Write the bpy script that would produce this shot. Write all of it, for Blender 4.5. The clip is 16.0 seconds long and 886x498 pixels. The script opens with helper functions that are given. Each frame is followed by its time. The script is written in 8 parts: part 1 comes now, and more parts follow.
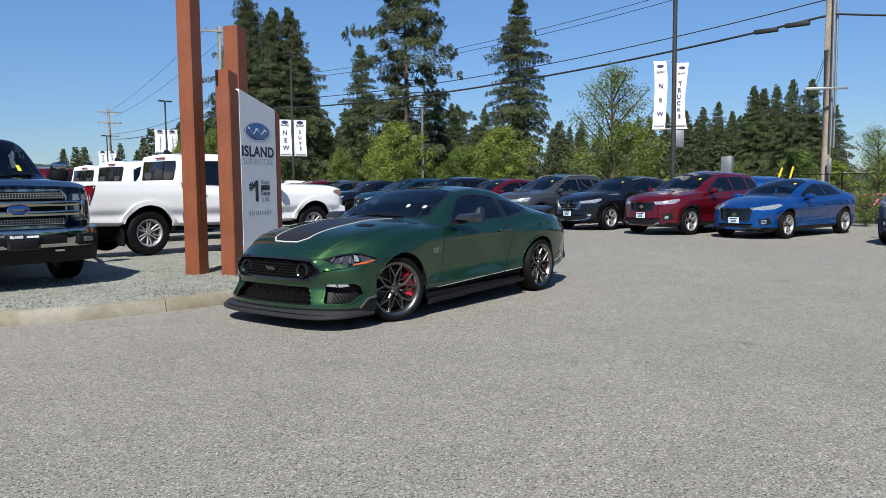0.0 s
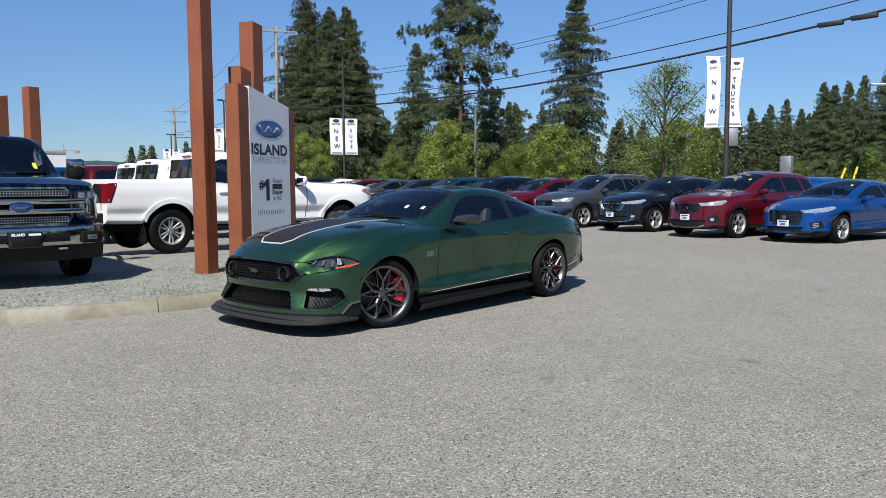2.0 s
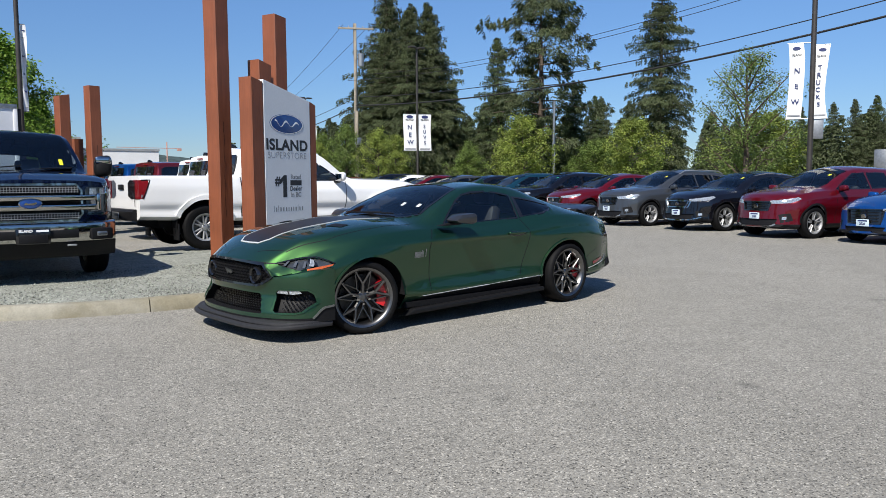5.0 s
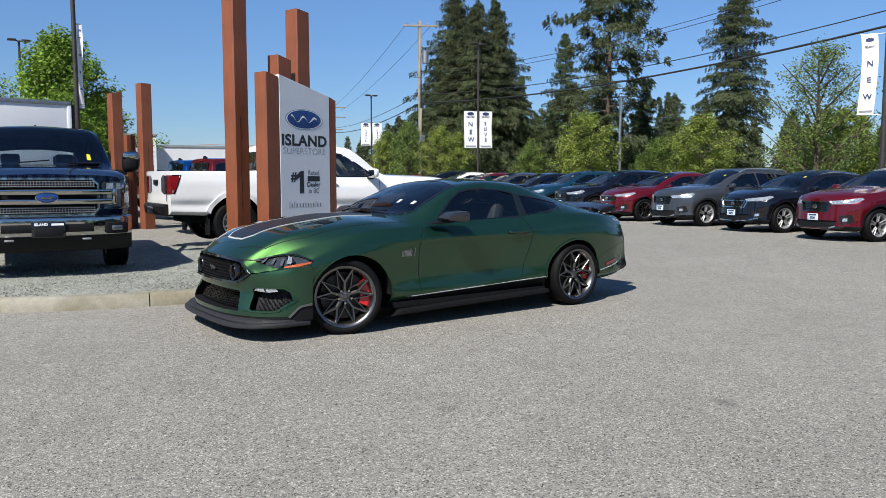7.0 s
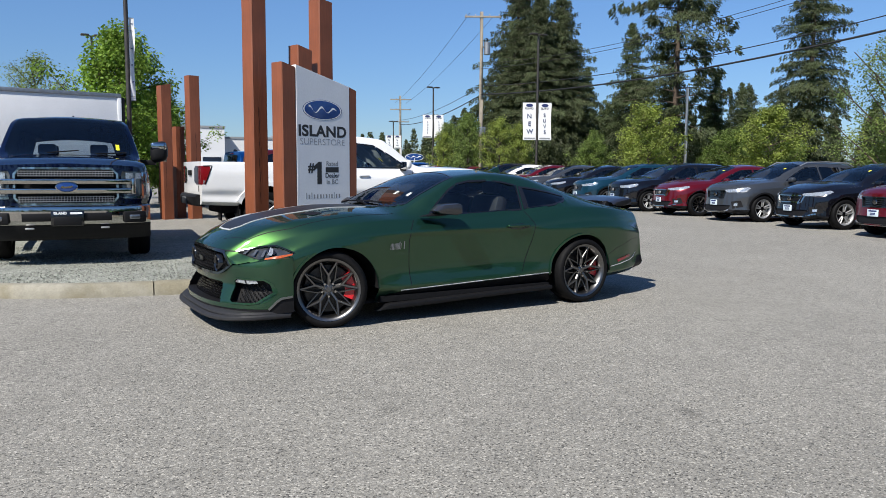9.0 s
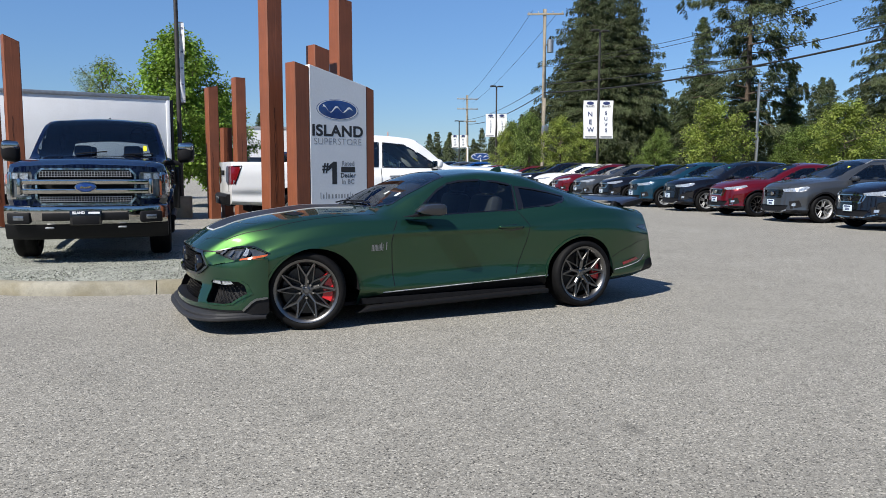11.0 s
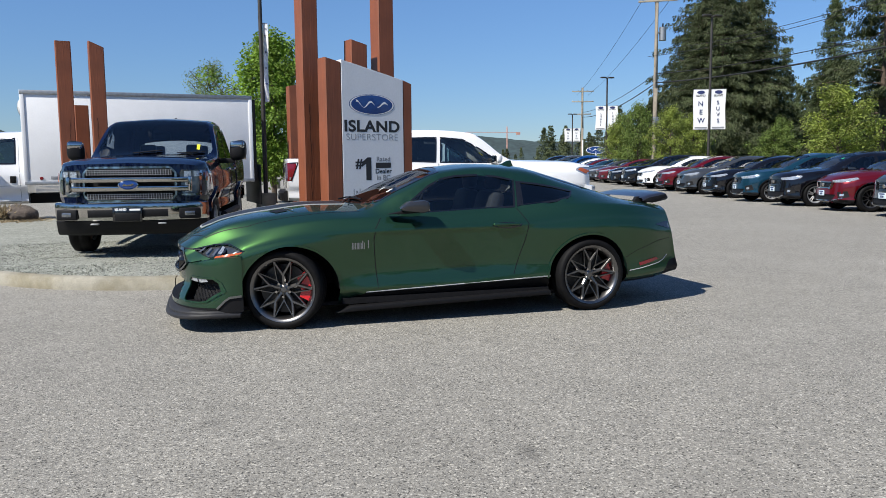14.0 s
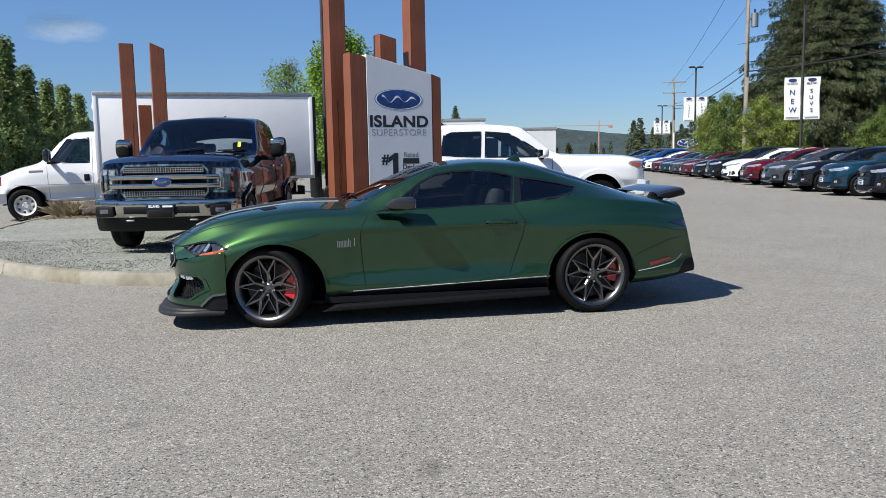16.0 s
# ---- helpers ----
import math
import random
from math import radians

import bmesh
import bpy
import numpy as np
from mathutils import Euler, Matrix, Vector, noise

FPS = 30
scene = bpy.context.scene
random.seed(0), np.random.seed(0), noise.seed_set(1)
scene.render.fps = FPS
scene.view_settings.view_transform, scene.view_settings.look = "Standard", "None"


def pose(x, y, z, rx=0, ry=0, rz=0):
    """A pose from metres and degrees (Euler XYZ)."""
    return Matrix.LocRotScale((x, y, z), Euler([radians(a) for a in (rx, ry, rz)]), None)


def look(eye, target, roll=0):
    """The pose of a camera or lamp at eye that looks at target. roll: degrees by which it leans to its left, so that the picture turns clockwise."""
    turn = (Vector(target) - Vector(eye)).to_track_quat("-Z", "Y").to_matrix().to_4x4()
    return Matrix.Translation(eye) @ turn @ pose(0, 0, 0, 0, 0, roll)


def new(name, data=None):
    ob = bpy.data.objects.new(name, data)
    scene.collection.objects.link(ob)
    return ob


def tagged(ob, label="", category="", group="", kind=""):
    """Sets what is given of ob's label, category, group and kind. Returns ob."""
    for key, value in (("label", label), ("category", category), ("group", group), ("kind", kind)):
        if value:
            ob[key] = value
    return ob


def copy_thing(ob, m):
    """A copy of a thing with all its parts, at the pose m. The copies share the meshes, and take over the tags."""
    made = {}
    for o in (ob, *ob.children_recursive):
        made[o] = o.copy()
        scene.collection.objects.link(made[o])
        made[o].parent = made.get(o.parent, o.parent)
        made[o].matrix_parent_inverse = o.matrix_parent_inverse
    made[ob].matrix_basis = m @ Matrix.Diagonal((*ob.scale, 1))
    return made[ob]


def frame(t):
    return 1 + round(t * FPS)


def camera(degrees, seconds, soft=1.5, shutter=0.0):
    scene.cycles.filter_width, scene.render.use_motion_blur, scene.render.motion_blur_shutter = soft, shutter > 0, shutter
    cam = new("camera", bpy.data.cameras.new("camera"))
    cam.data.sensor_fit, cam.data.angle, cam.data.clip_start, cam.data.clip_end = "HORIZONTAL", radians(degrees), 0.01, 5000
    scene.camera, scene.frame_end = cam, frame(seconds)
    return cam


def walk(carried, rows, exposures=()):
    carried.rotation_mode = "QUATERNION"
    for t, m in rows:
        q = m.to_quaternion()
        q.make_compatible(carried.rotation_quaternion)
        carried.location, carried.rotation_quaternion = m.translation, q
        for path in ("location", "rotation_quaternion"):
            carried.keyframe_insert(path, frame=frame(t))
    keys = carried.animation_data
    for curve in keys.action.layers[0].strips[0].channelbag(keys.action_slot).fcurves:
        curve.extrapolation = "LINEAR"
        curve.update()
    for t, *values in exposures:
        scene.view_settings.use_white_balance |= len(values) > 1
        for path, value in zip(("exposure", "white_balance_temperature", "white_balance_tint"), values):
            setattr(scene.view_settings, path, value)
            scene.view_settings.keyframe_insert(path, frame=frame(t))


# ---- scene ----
cam = camera(59.9, 16.0, soft=0.7)
PATH = [
    (0, (-7.012, -5.775, 1.333), (-5.427, -4.567, 1.167), -0.6),
    (0.5, (-6.809, -5.815, 1.336), (-5.249, -4.574, 1.169), -0.6),
    (1, (-6.627, -5.882, 1.339), (-5.095, -4.608, 1.17), -0.5),
    (1.5, (-6.434, -5.989, 1.347), (-4.927, -4.685, 1.179), -0.4),
    (2, (-6.277, -6.041, 1.34), (-4.793, -4.71, 1.172), -0.3),
    (2.5, (-6.084, -6.06, 1.332), (-4.626, -4.702, 1.167), -0.3),
    (3, (-5.924, -6.111, 1.338), (-4.492, -4.725, 1.171), -0.5),
    (5.5, (-5.015, -6.404, 1.334), (-3.731, -4.88, 1.157), -0.2),
    (6, (-4.808, -6.499, 1.344), (-3.562, -4.944, 1.167), -0.1),
    (6.5, (-4.653, -6.555, 1.33), (-3.445, -4.971, 1.151), -0.0),
    (7, (-4.471, -6.583, 1.32), (-3.3, -4.972, 1.138), 0.0),
    (7.5, (-4.307, -6.619, 1.323), (-3.172, -4.983, 1.135), 0.1),
    (8, (-4.096, -6.685, 1.331), (-2.998, -5.025, 1.139), 0.2),
    (8.5, (-3.928, -6.764, 1.335), (-2.868, -5.079, 1.138), 0.3),
    (9, (-3.78, -6.791, 1.312), (-2.759, -5.083, 1.11), 0.3),
    (11.3, (-2.913, -7.02, 1.315), (-2.085, -5.212, 1.104), -0.4),
    (11.5, (-2.842, -7.033, 1.322), (-2.033, -5.216, 1.105), -0.8),
    (12, (-2.639, -7.043, 1.325), (-1.877, -5.207, 1.104), -0.9),
    (12.5, (-2.443, -7.084, 1.324), (-1.728, -5.229, 1.104), -0.9),
    (13, (-2.215, -7.129, 1.336), (-1.549, -5.256, 1.116), -0.6),
    (13.5, (-2.046, -7.132, 1.317), (-1.429, -5.242, 1.098), -0.5),
    (14, (-1.839, -7.118, 1.31), (-1.277, -5.21, 1.094), -0.5),
    (14.5, (-1.643, -7.1, 1.315), (-1.139, -5.177, 1.099), -0.7),
    (15, (-1.39, -7.115, 1.324), (-0.946, -5.177, 1.107), -0.9),
    (15.5, (-1.183, -7.107, 1.309), (-0.797, -5.156, 1.089), -1.0),
    (16, (-0.968, -7.092, 1.303), (-0.638, -5.132, 1.077), -1.0),
]
walk(cam, [(t, look(eye, target, roll)) for t, eye, target, roll in PATH], exposures=[(0.0, 0.50), (5.0, 0.55), (9.0, 0.58), (12.5, 0.60), (14.5, 0.57), (16.0, 0.55)])

# ---- world, sun ----
SUN_EL, SUN_AZ = radians(47), math.atan2(-0.90, -0.43)
world = bpy.data.worlds.new("sky")
world.use_nodes = True
scene.world = world
wn = world.node_tree.nodes
sky = wn.new("ShaderNodeTexSky")
sky.sky_type = "NISHITA"
sky.sun_disc = False
sky.sun_elevation = SUN_EL
sky.sun_rotation = SUN_AZ
sky.air_density, sky.dust_density, sky.ozone_density = 1.0, 0.0, 6.0
wn["Background"].inputs[1].default_value = 0.076
tint = wn.new("ShaderNodeMix")
tint.data_type, tint.blend_type = "RGBA", "MULTIPLY"
tint.inputs[0].default_value = 1.0
# the clear air: paler blue low down, deeper above
way, parts, rise, hue = (wn.new("ShaderNode" + k) for k in ("TexCoord", "SeparateXYZ", "MapRange", "Mix"))
hue.data_type = "RGBA"
hue.inputs[6].default_value, hue.inputs[7].default_value = (0.58, 0.67, 0.82, 1), (0.82, 0.95, 1.10, 1)
rise.inputs[1].default_value, rise.inputs[2].default_value = 0.01, 0.24
world.node_tree.links.new(way.outputs["Generated"], parts.inputs[0])
world.node_tree.links.new(parts.outputs[2], rise.inputs[0])
world.node_tree.links.new(rise.outputs[0], hue.inputs[0])
world.node_tree.links.new(hue.outputs[2], tint.inputs[7])
world.node_tree.links.new(sky.outputs[0], tint.inputs[6])
world.node_tree.links.new(tint.outputs[2], wn["Background"].inputs[0])
sun = new("sun", bpy.data.lights.new("sun", "SUN"))
sun.data.energy, sun.data.angle, sun.data.color = 5.0, radians(0.53), (1.0, 0.955, 0.88)
sun_way = Vector((math.cos(SUN_EL) * math.sin(SUN_AZ), math.cos(SUN_EL) * math.cos(SUN_AZ), math.sin(SUN_EL)))
sun.matrix_world = look(sun_way * 60, (0, 0, 0))


# ---- materials ----
def material(name, color, rough=0.5, metal=0.0, coat=0.0, vary=(), bump=(), second=None, spec=0.5, piece=0.0, sheen_rough=0.04):
    """vary: (scale, amount) pairs of brightness mottling; bump: (scale, metres); second: (colour, scale, threshold) patches."""
    m = bpy.data.materials.new(name)
    m.use_nodes = True
    t = m.node_tree
    n, l = t.nodes, t.links
    b = n["Principled BSDF"]
    b.inputs["Roughness"].default_value, b.inputs["Metallic"].default_value = rough, metal
    b.inputs["Specular IOR Level"].default_value = spec
    b.inputs["Coat Weight"].default_value, b.inputs["Coat Roughness"].default_value = coat, sheen_rough
    b.inputs["Base Color"].default_value = (*color, 1)
    co = n.new("ShaderNodeTexCoord")
    src = None
    if second:
        c2, sc, th = second
        tex = n.new("ShaderNodeTexNoise")
        tex.inputs["Scale"].default_value, tex.inputs["Detail"].default_value = sc, 6
        l.new(co.outputs["Object"], tex.inputs["Vector"])
        ramp = n.new("ShaderNodeMapRange")
        ramp.inputs[1].default_value, ramp.inputs[2].default_value = th - 0.09, th + 0.09
        l.new(tex.outputs["Fac"], ramp.inputs[0])
        mx = n.new("ShaderNodeMix")
        mx.data_type = "RGBA"
        mx.inputs[6].default_value, mx.inputs[7].default_value = (*color, 1), (*c2, 1)
        l.new(ramp.outputs[0], mx.inputs[0])
        src = mx.outputs[2]
    for sc, am in vary:
        tex = n.new("ShaderNodeTexNoise")
        tex.inputs["Scale"].default_value, tex.inputs["Detail"].default_value = sc, 4
        l.new(co.outputs["Object"], tex.inputs["Vector"])
        mr = n.new("ShaderNodeMapRange")
        mr.inputs[1].default_value, mr.inputs[2].default_value = 0.3, 0.7
        mr.inputs[3].default_value, mr.inputs[4].default_value = 1 - am, 1 + am
        l.new(tex.outputs["Fac"], mr.inputs[0])
        mx = n.new("ShaderNodeMix")
        mx.data_type, mx.blend_type = "RGBA", "MULTIPLY"
        mx.inputs[0].default_value = 1
        if src is None:
            mx.inputs[6].default_value = (*color, 1)
        else:
            l.new(src, mx.inputs[6])
        l.new(mr.outputs[0], mx.inputs[7])
        src = mx.outputs[2]
    if piece:
        inf = n.new("ShaderNodeObjectInfo")
        mr = n.new("ShaderNodeMapRange")
        mr.inputs[3].default_value, mr.inputs[4].default_value = 1 - piece, 1 + piece
        l.new(inf.outputs["Random"], mr.inputs[0])
        mx = n.new("ShaderNodeMix")
        mx.data_type, mx.blend_type = "RGBA", "MULTIPLY"
        mx.inputs[0].default_value = 1
        if src is None:
            mx.inputs[6].default_value = (*color, 1)
        else:
            l.new(src, mx.inputs[6])
        l.new(mr.outputs[0], mx.inputs[7])
        src = mx.outputs[2]
    if src is not None:
        l.new(src, b.inputs["Base Color"])
    last = None
    for sc, depth in bump:
        tex = n.new("ShaderNodeTexNoise")
        tex.inputs["Scale"].default_value, tex.inputs["Detail"].default_value = sc, 5
        l.new(co.outputs["Object"], tex.inputs["Vector"])
        bp = n.new("ShaderNodeBump")
        bp.inputs["Strength"].default_value, bp.inputs["Distance"].default_value = 1.0, depth
        l.new(tex.outputs["Fac"], bp.inputs["Height"])
        if last:
            l.new(last, bp.inputs["Normal"])
        last = bp.outputs[0]
    if last:
        l.new(last, b.inputs["Normal"])
    return m


def glass(name, tint, gloss_rough=0.01):
    m = bpy.data.materials.new(name)
    m.use_nodes = True
    t = m.node_tree
    t.nodes.remove(t.nodes["Principled BSDF"])
    tr, gl, fr, mx = (t.nodes.new("ShaderNode" + k) for k in ("BsdfTransparent", "BsdfGlossy", "Fresnel", "MixShader"))
    tr.inputs[0].default_value = (*tint, 1)
    gl.inputs["Roughness"].default_value = gloss_rough
    fr.inputs[0].default_value = 1.85
    t.links.new(fr.outputs[0], mx.inputs[0])
    t.links.new(tr.outputs[0], mx.inputs[1])
    t.links.new(gl.outputs[0], mx.inputs[2])
    t.links.new(mx.outputs[0], t.nodes["Material Output"].inputs[0])
    return m


def leaf_material(name, a, b, through_light=0.35):
    """Leaves: two greens, mixed leaf by leaf, with some light through them."""
    m = bpy.data.materials.new(name)
    m.use_nodes = True
    t = m.node_tree
    n, l = t.nodes, t.links
    p = n["Principled BSDF"]
    p.inputs["Roughness"].default_value = 0.55
    p.inputs["Specular IOR Level"].default_value = 0.3
    geo = n.new("ShaderNodeNewGeometry")
    mx = n.new("ShaderNodeMix")
    mx.data_type = "RGBA"
    mx.inputs[6].default_value, mx.inputs[7].default_value = (*a, 1), (*b, 1)
    l.new(geo.outputs["Random Per Island"], mx.inputs[0])
    co = n.new("ShaderNodeTexCoord")
    nz = n.new("ShaderNodeTexNoise")
    nz.inputs["Scale"].default_value = 1.1
    l.new(co.outputs["Object"], nz.inputs["Vector"])
    mr = n.new("ShaderNodeMapRange")
    mr.inputs[1].default_value, mr.inputs[2].default_value, mr.inputs[3].default_value, mr.inputs[4].default_value = 0.3, 0.7, 0.58, 1.45
    l.new(nz.outputs["Fac"], mr.inputs[0])
    m2 = n.new("ShaderNodeMix")
    m2.data_type, m2.blend_type = "RGBA", "MULTIPLY"
    m2.inputs[0].default_value = 1
    l.new(mx.outputs[2], m2.inputs[6])
    l.new(mr.outputs[0], m2.inputs[7])
    l.new(m2.outputs[2], p.inputs["Base Color"])
    tl = n.new("ShaderNodeBsdfTranslucent")
    l.new(m2.outputs[2], tl.inputs[0])
    ms = n.new("ShaderNodeMixShader")
    ms.inputs[0].default_value = through_light
    l.new(p.outputs[0], ms.inputs[1])
    l.new(tl.outputs[0], ms.inputs[2])
    l.new(ms.outputs[0], n["Material Output"].inputs[0])
    return m


def paint(name, color, metal=0.25, rough=0.34, coat=1.0):
    return material(name, color, rough, metal, coat, vary=((2200, 0.10),), spec=0.12)




def flake_paint(name, base, flake, share):
    """Deep pigment under a clear coat, with metal flakes of another tint that answer the sun."""
    m = paint(name, base, 0.0, 0.55)
    t = m.node_tree
    p = t.nodes["Principled BSDF"]
    q = t.nodes.new("ShaderNodeBsdfPrincipled")
    q.inputs["Base Color"].default_value = (*flake, 1)
    q.inputs["Metallic"].default_value, q.inputs["Roughness"].default_value = 1.0, 0.41
    q.inputs["Coat Weight"].default_value, q.inputs["Coat Roughness"].default_value = 1.0, 0.03
    p.inputs["Coat IOR"].default_value = q.inputs["Coat IOR"].default_value = 1.48
    mx = t.nodes.new("ShaderNodeMixShader")
    mx.inputs[0].default_value = share
    t.links.new(p.outputs[0], mx.inputs[1])
    t.links.new(q.outputs[0], mx.inputs[2])
    t.links.new(mx.outputs[0], t.nodes["Material Output"].inputs[0])
    return m


GREEN = flake_paint("green metallic paint", (0.0005, 0.0120, 0.0118), (0.145, 0.390, 0.080), 0.148)
BRIGHTTRIM = material("grey satin edge", (0.10, 0.105, 0.10), 0.3, 0.3, 0.4, vary=((60, 0.15),))
SPLITTER = material("matt dark grey plastic", (0.019, 0.019, 0.021), 0.55, vary=((30, 0.15), (200, 0.1)), spec=0.35)
NAVY = material("navy metallic paint", (0.0012, 0.0036, 0.019), 0.30, 0.10, 0.9, vary=((2200, 0.10),), spec=0.03, sheen_rough=0.02)
WHITE = paint("white car paint", (0.76, 0.765, 0.77), 0.0, 0.35)
RED = paint("deep red metallic paint", (0.090, 0.002, 0.006), 0.3)
BLUE = paint("bright blue metallic paint", (0.002, 0.046, 0.200), 0.35)
BLACKP = paint("black car paint", (0.004, 0.004, 0.006), 0.0, 0.2)
GREYP = paint("dark grey metallic paint", (0.045, 0.050, 0.058), 0.35)
TEAL = paint("dark teal metallic paint", (0.005, 0.032, 0.056), 0.3)
MAROON = paint("maroon metallic paint", (0.11, 0.010, 0.016), 0.4)
SILVER = paint("silver metallic paint", (0.30, 0.32, 0.34), 0.7)
STRIPE = material("satin black stripe", (0.012, 0.012, 0.014), 0.42, 0.0, 0.0, vary=((30, 0.1),))
PINLINE = material("white pinstripe", (0.52, 0.53, 0.52), 0.35, 0, 0.5, vary=((60, 0.05),))
TRIM = material("black plastic trim", (0.007, 0.007, 0.008), 0.55, vary=((40, 0.15),), bump=((400, 0.0004),), spec=0.2)
GLOSSBLACK = material("gloss black", (0.008, 0.008, 0.009), 0.12, 0, 0.6, vary=((30, 0.1),))
RUBBER = material("tyre rubber", (0.0055, 0.0055, 0.006), 0.65, vary=((25, 0.25), (140, 0.2)), bump=((90, 0.001),), spec=0.12)
MIRRORGREY = material("grey mirror cap", (.024, .024, .026), .28, .2, .7, vary=((30, .1),))
RIM = material("dark machined alloy", (0.175, 0.172, 0.170), 0.33, 1.0, vary=((60, 0.12),))
ALLOY = material("bright alloy", (0.36, 0.365, 0.37), 0.50, 0.75, vary=((60, 0.12),))
STEEL = material("brushed steel disc", (0.14, 0.14, 0.14), 0.35, 1.0, vary=((80, 0.15),))
CHROME = material("chrome", (0.475, 0.462, 0.44), 0.07, 1.0, vary=((20, 0.03),))
DARKSTEEL = material("dark steel disc", (0.045, 0.045, 0.045), 0.40, 1.0, vary=((80, 0.15),))
CALIPER = material("red brake caliper", (0.50, 0.008, 0.014), 0.35, 0, 0.6, vary=((60, 0.1),))
LAMP = material("headlamp lens", (0.42, 0.45, 0.48), 0.10, 0.55, 1.0, vary=((55, 0.5), (160, 0.3)))
LAMPGREY = material("grey lamp reflector", (0.16, 0.17, 0.18), 0.14, 0.6, 1.0, vary=((14, 0.25),))
LAMPDARK = material("smoked lamp lens", (0.055, 0.06, 0.065), 0.10, 0.4, 1.0, vary=((18, 0.3),))
AMBER = material("amber lens", (0.40, 0.078, 0.012), 0.18, 0, 1.0, vary=((80, 0.25),))
TAIL = material("red tail lens", (0.20, 0.006, 0.010), 0.15, 0, 1.0, vary=((70, 0.25),))
INTERIOR = material("dark cabin cloth", (0.008, 0.008, 0.009), 0.8, vary=((40, 0.25),), spec=0.15)
SEATGREY = material("grey seat leather", (0.032, 0.032, 0.036), 0.5, vary=((30, 0.2),))
GLASS = glass("tinted car glass", (0.52, 0.62, 0.64))
CLEARGLASS = glass("clear car glass", (0.76, 0.83, 0.85))
DARKGLASS = glass("privacy glass", (0.045, 0.05, 0.055))
OVALBLUE = material("blue enamel", (0.015, 0.055, 0.22), 0.25, 0.2, 0.8, vary=((20, 0.15),))
WHITEPAINT = material("white sign face", (0.69, 0.70, 0.715), 0.45, vary=((3, 0.03), (40, 0.03)))
INK = material("black lettering", (0.02, 0.02, 0.022), 0.5, vary=((50, 0.15),))
GREYINK = material("grey lettering", (0.23, 0.24, 0.25), 0.5, vary=((50, 0.1),))
BLUEINK = material("dark blue lettering", (0.02, 0.03, 0.11), 0.6, vary=((50, 0.15),))
WHITEINK = material("white lettering", (0.78, 0.78, 0.78), 0.5, vary=((50, 0.05),))
YELLOW = material("yellow tag", (0.75, 0.70, 0.03), 0.5, vary=((50, 0.06),))
GUARD = material("yellow plastic guard", (0.66, 0.47, 0.02), 0.5, vary=((12, 0.08),))
GREENTAG = material("green tag", (0.05, 0.50, 0.22), 0.5, vary=((50, 0.06),))
GALV = material("galvanised steel", (0.32, 0.33, 0.34), 0.45, 0.8, vary=((12, 0.15),))
BRONZE = material("dark bronze pole", (0.045, 0.040, 0.036), 0.5, 0.3, vary=((8, 0.2),))
CABLE = material("black cable", (0.015, 0.015, 0.016), 0.6, vary=((3, 0.2),))


# ---- small makers ----
def thing(name, label, category, group="", kind="", at=None):
    ob = tagged(new(name), label, category, group, kind)
    ob.empty_display_size = 0.2
    if at is not None:
        ob.matrix_world = at
    return ob


def mesh_of(name, bm, mat, smooth=True):
    me = bpy.data.meshes.new(name)
    bm.normal_update()
    bm.to_mesh(me)
    bm.free()
    for m in mat if isinstance(mat, (list, tuple)) else [mat]:
        me.materials.append(m)
    if smooth:
        me.polygons.foreach_set("use_smooth", [True] * len(me.polygons))
    return me


def part(name, bm, mat, parent, label="", smooth=True, sharp=35, kind="", at=None):
    me = bm if isinstance(bm, bpy.types.Mesh) else mesh_of(name, bm, mat, smooth)
    if smooth and sharp:
        me.set_sharp_from_angle(angle=radians(sharp))
    ob = tagged(new(name, me), label, kind=kind)
    ob.parent = parent
    if at is not None:
        ob.matrix_basis = at
    return ob


def solid(name, bm, mat, label, category, group="", kind="", smooth=True, sharp=35, at=None):
    ob = part(name, bm, mat, None, label, smooth, sharp)
    tagged(ob, label, category, group, kind)
    if at is not None:
        ob.matrix_world = at
    return ob


def add_box(bm, size, m=None, bevel=0.0, segs=2):
    r = bmesh.ops.create_cube(bm, size=1.0, matrix=(m or Matrix()) @ Matrix.Diagonal((*size, 1)))
    if bevel:
        es = list({e for v in r["verts"] for e in v.link_edges})
        bmesh.ops.bevel(bm, geom=es, offset=bevel, segments=segs, profile=0.5, affect="EDGES")
    return bm


def boxed(size, m=None, bevel=0.0, segs=2):
    return add_box(bmesh.new(), size, m, bevel, segs)


def at(x, y, z, rz=0):
    return pose(x, y, z, 0, 0, rz)


def add_cyl(bm, r1, r2, a, b, n=16, caps=True):
    a, b = Vector(a), Vector(b)
    d = b - a
    m = Matrix.Translation((a + b) / 2) @ d.to_track_quat("Z", "Y").to_matrix().to_4x4()
    bmesh.ops.create_cone(bm, cap_ends=caps, segments=n, radius1=r1, radius2=r2, depth=d.length, matrix=m)
    return bm


def tube(pts, radius, n=8):
    """A round bar along pts; radius may be a list."""
    bm = bmesh.new()
    pts = [Vector(p) for p in pts]
    rad = radius if isinstance(radius, (list, tuple)) else [radius] * len(pts)
    rings = []
    for i, p in enumerate(pts):
        d = (pts[min(i + 1, len(pts) - 1)] - pts[max(i - 1, 0)]).normalized()
        q = d.to_track_quat("Z", "Y")
        rings.append([bm.verts.new(p + q @ Vector((rad[i] * math.cos(2 * math.pi * k / n), rad[i] * math.sin(2 * math.pi * k / n), 0))) for k in range(n)])
    for a, b in zip(rings, rings[1:]):
        for k in range(n):
            bm.faces.new((a[k], a[(k + 1) % n], b[(k + 1) % n], b[k]))
    bm.faces.new(rings[0][::-1])
    bm.faces.new(rings[-1])
    return bm


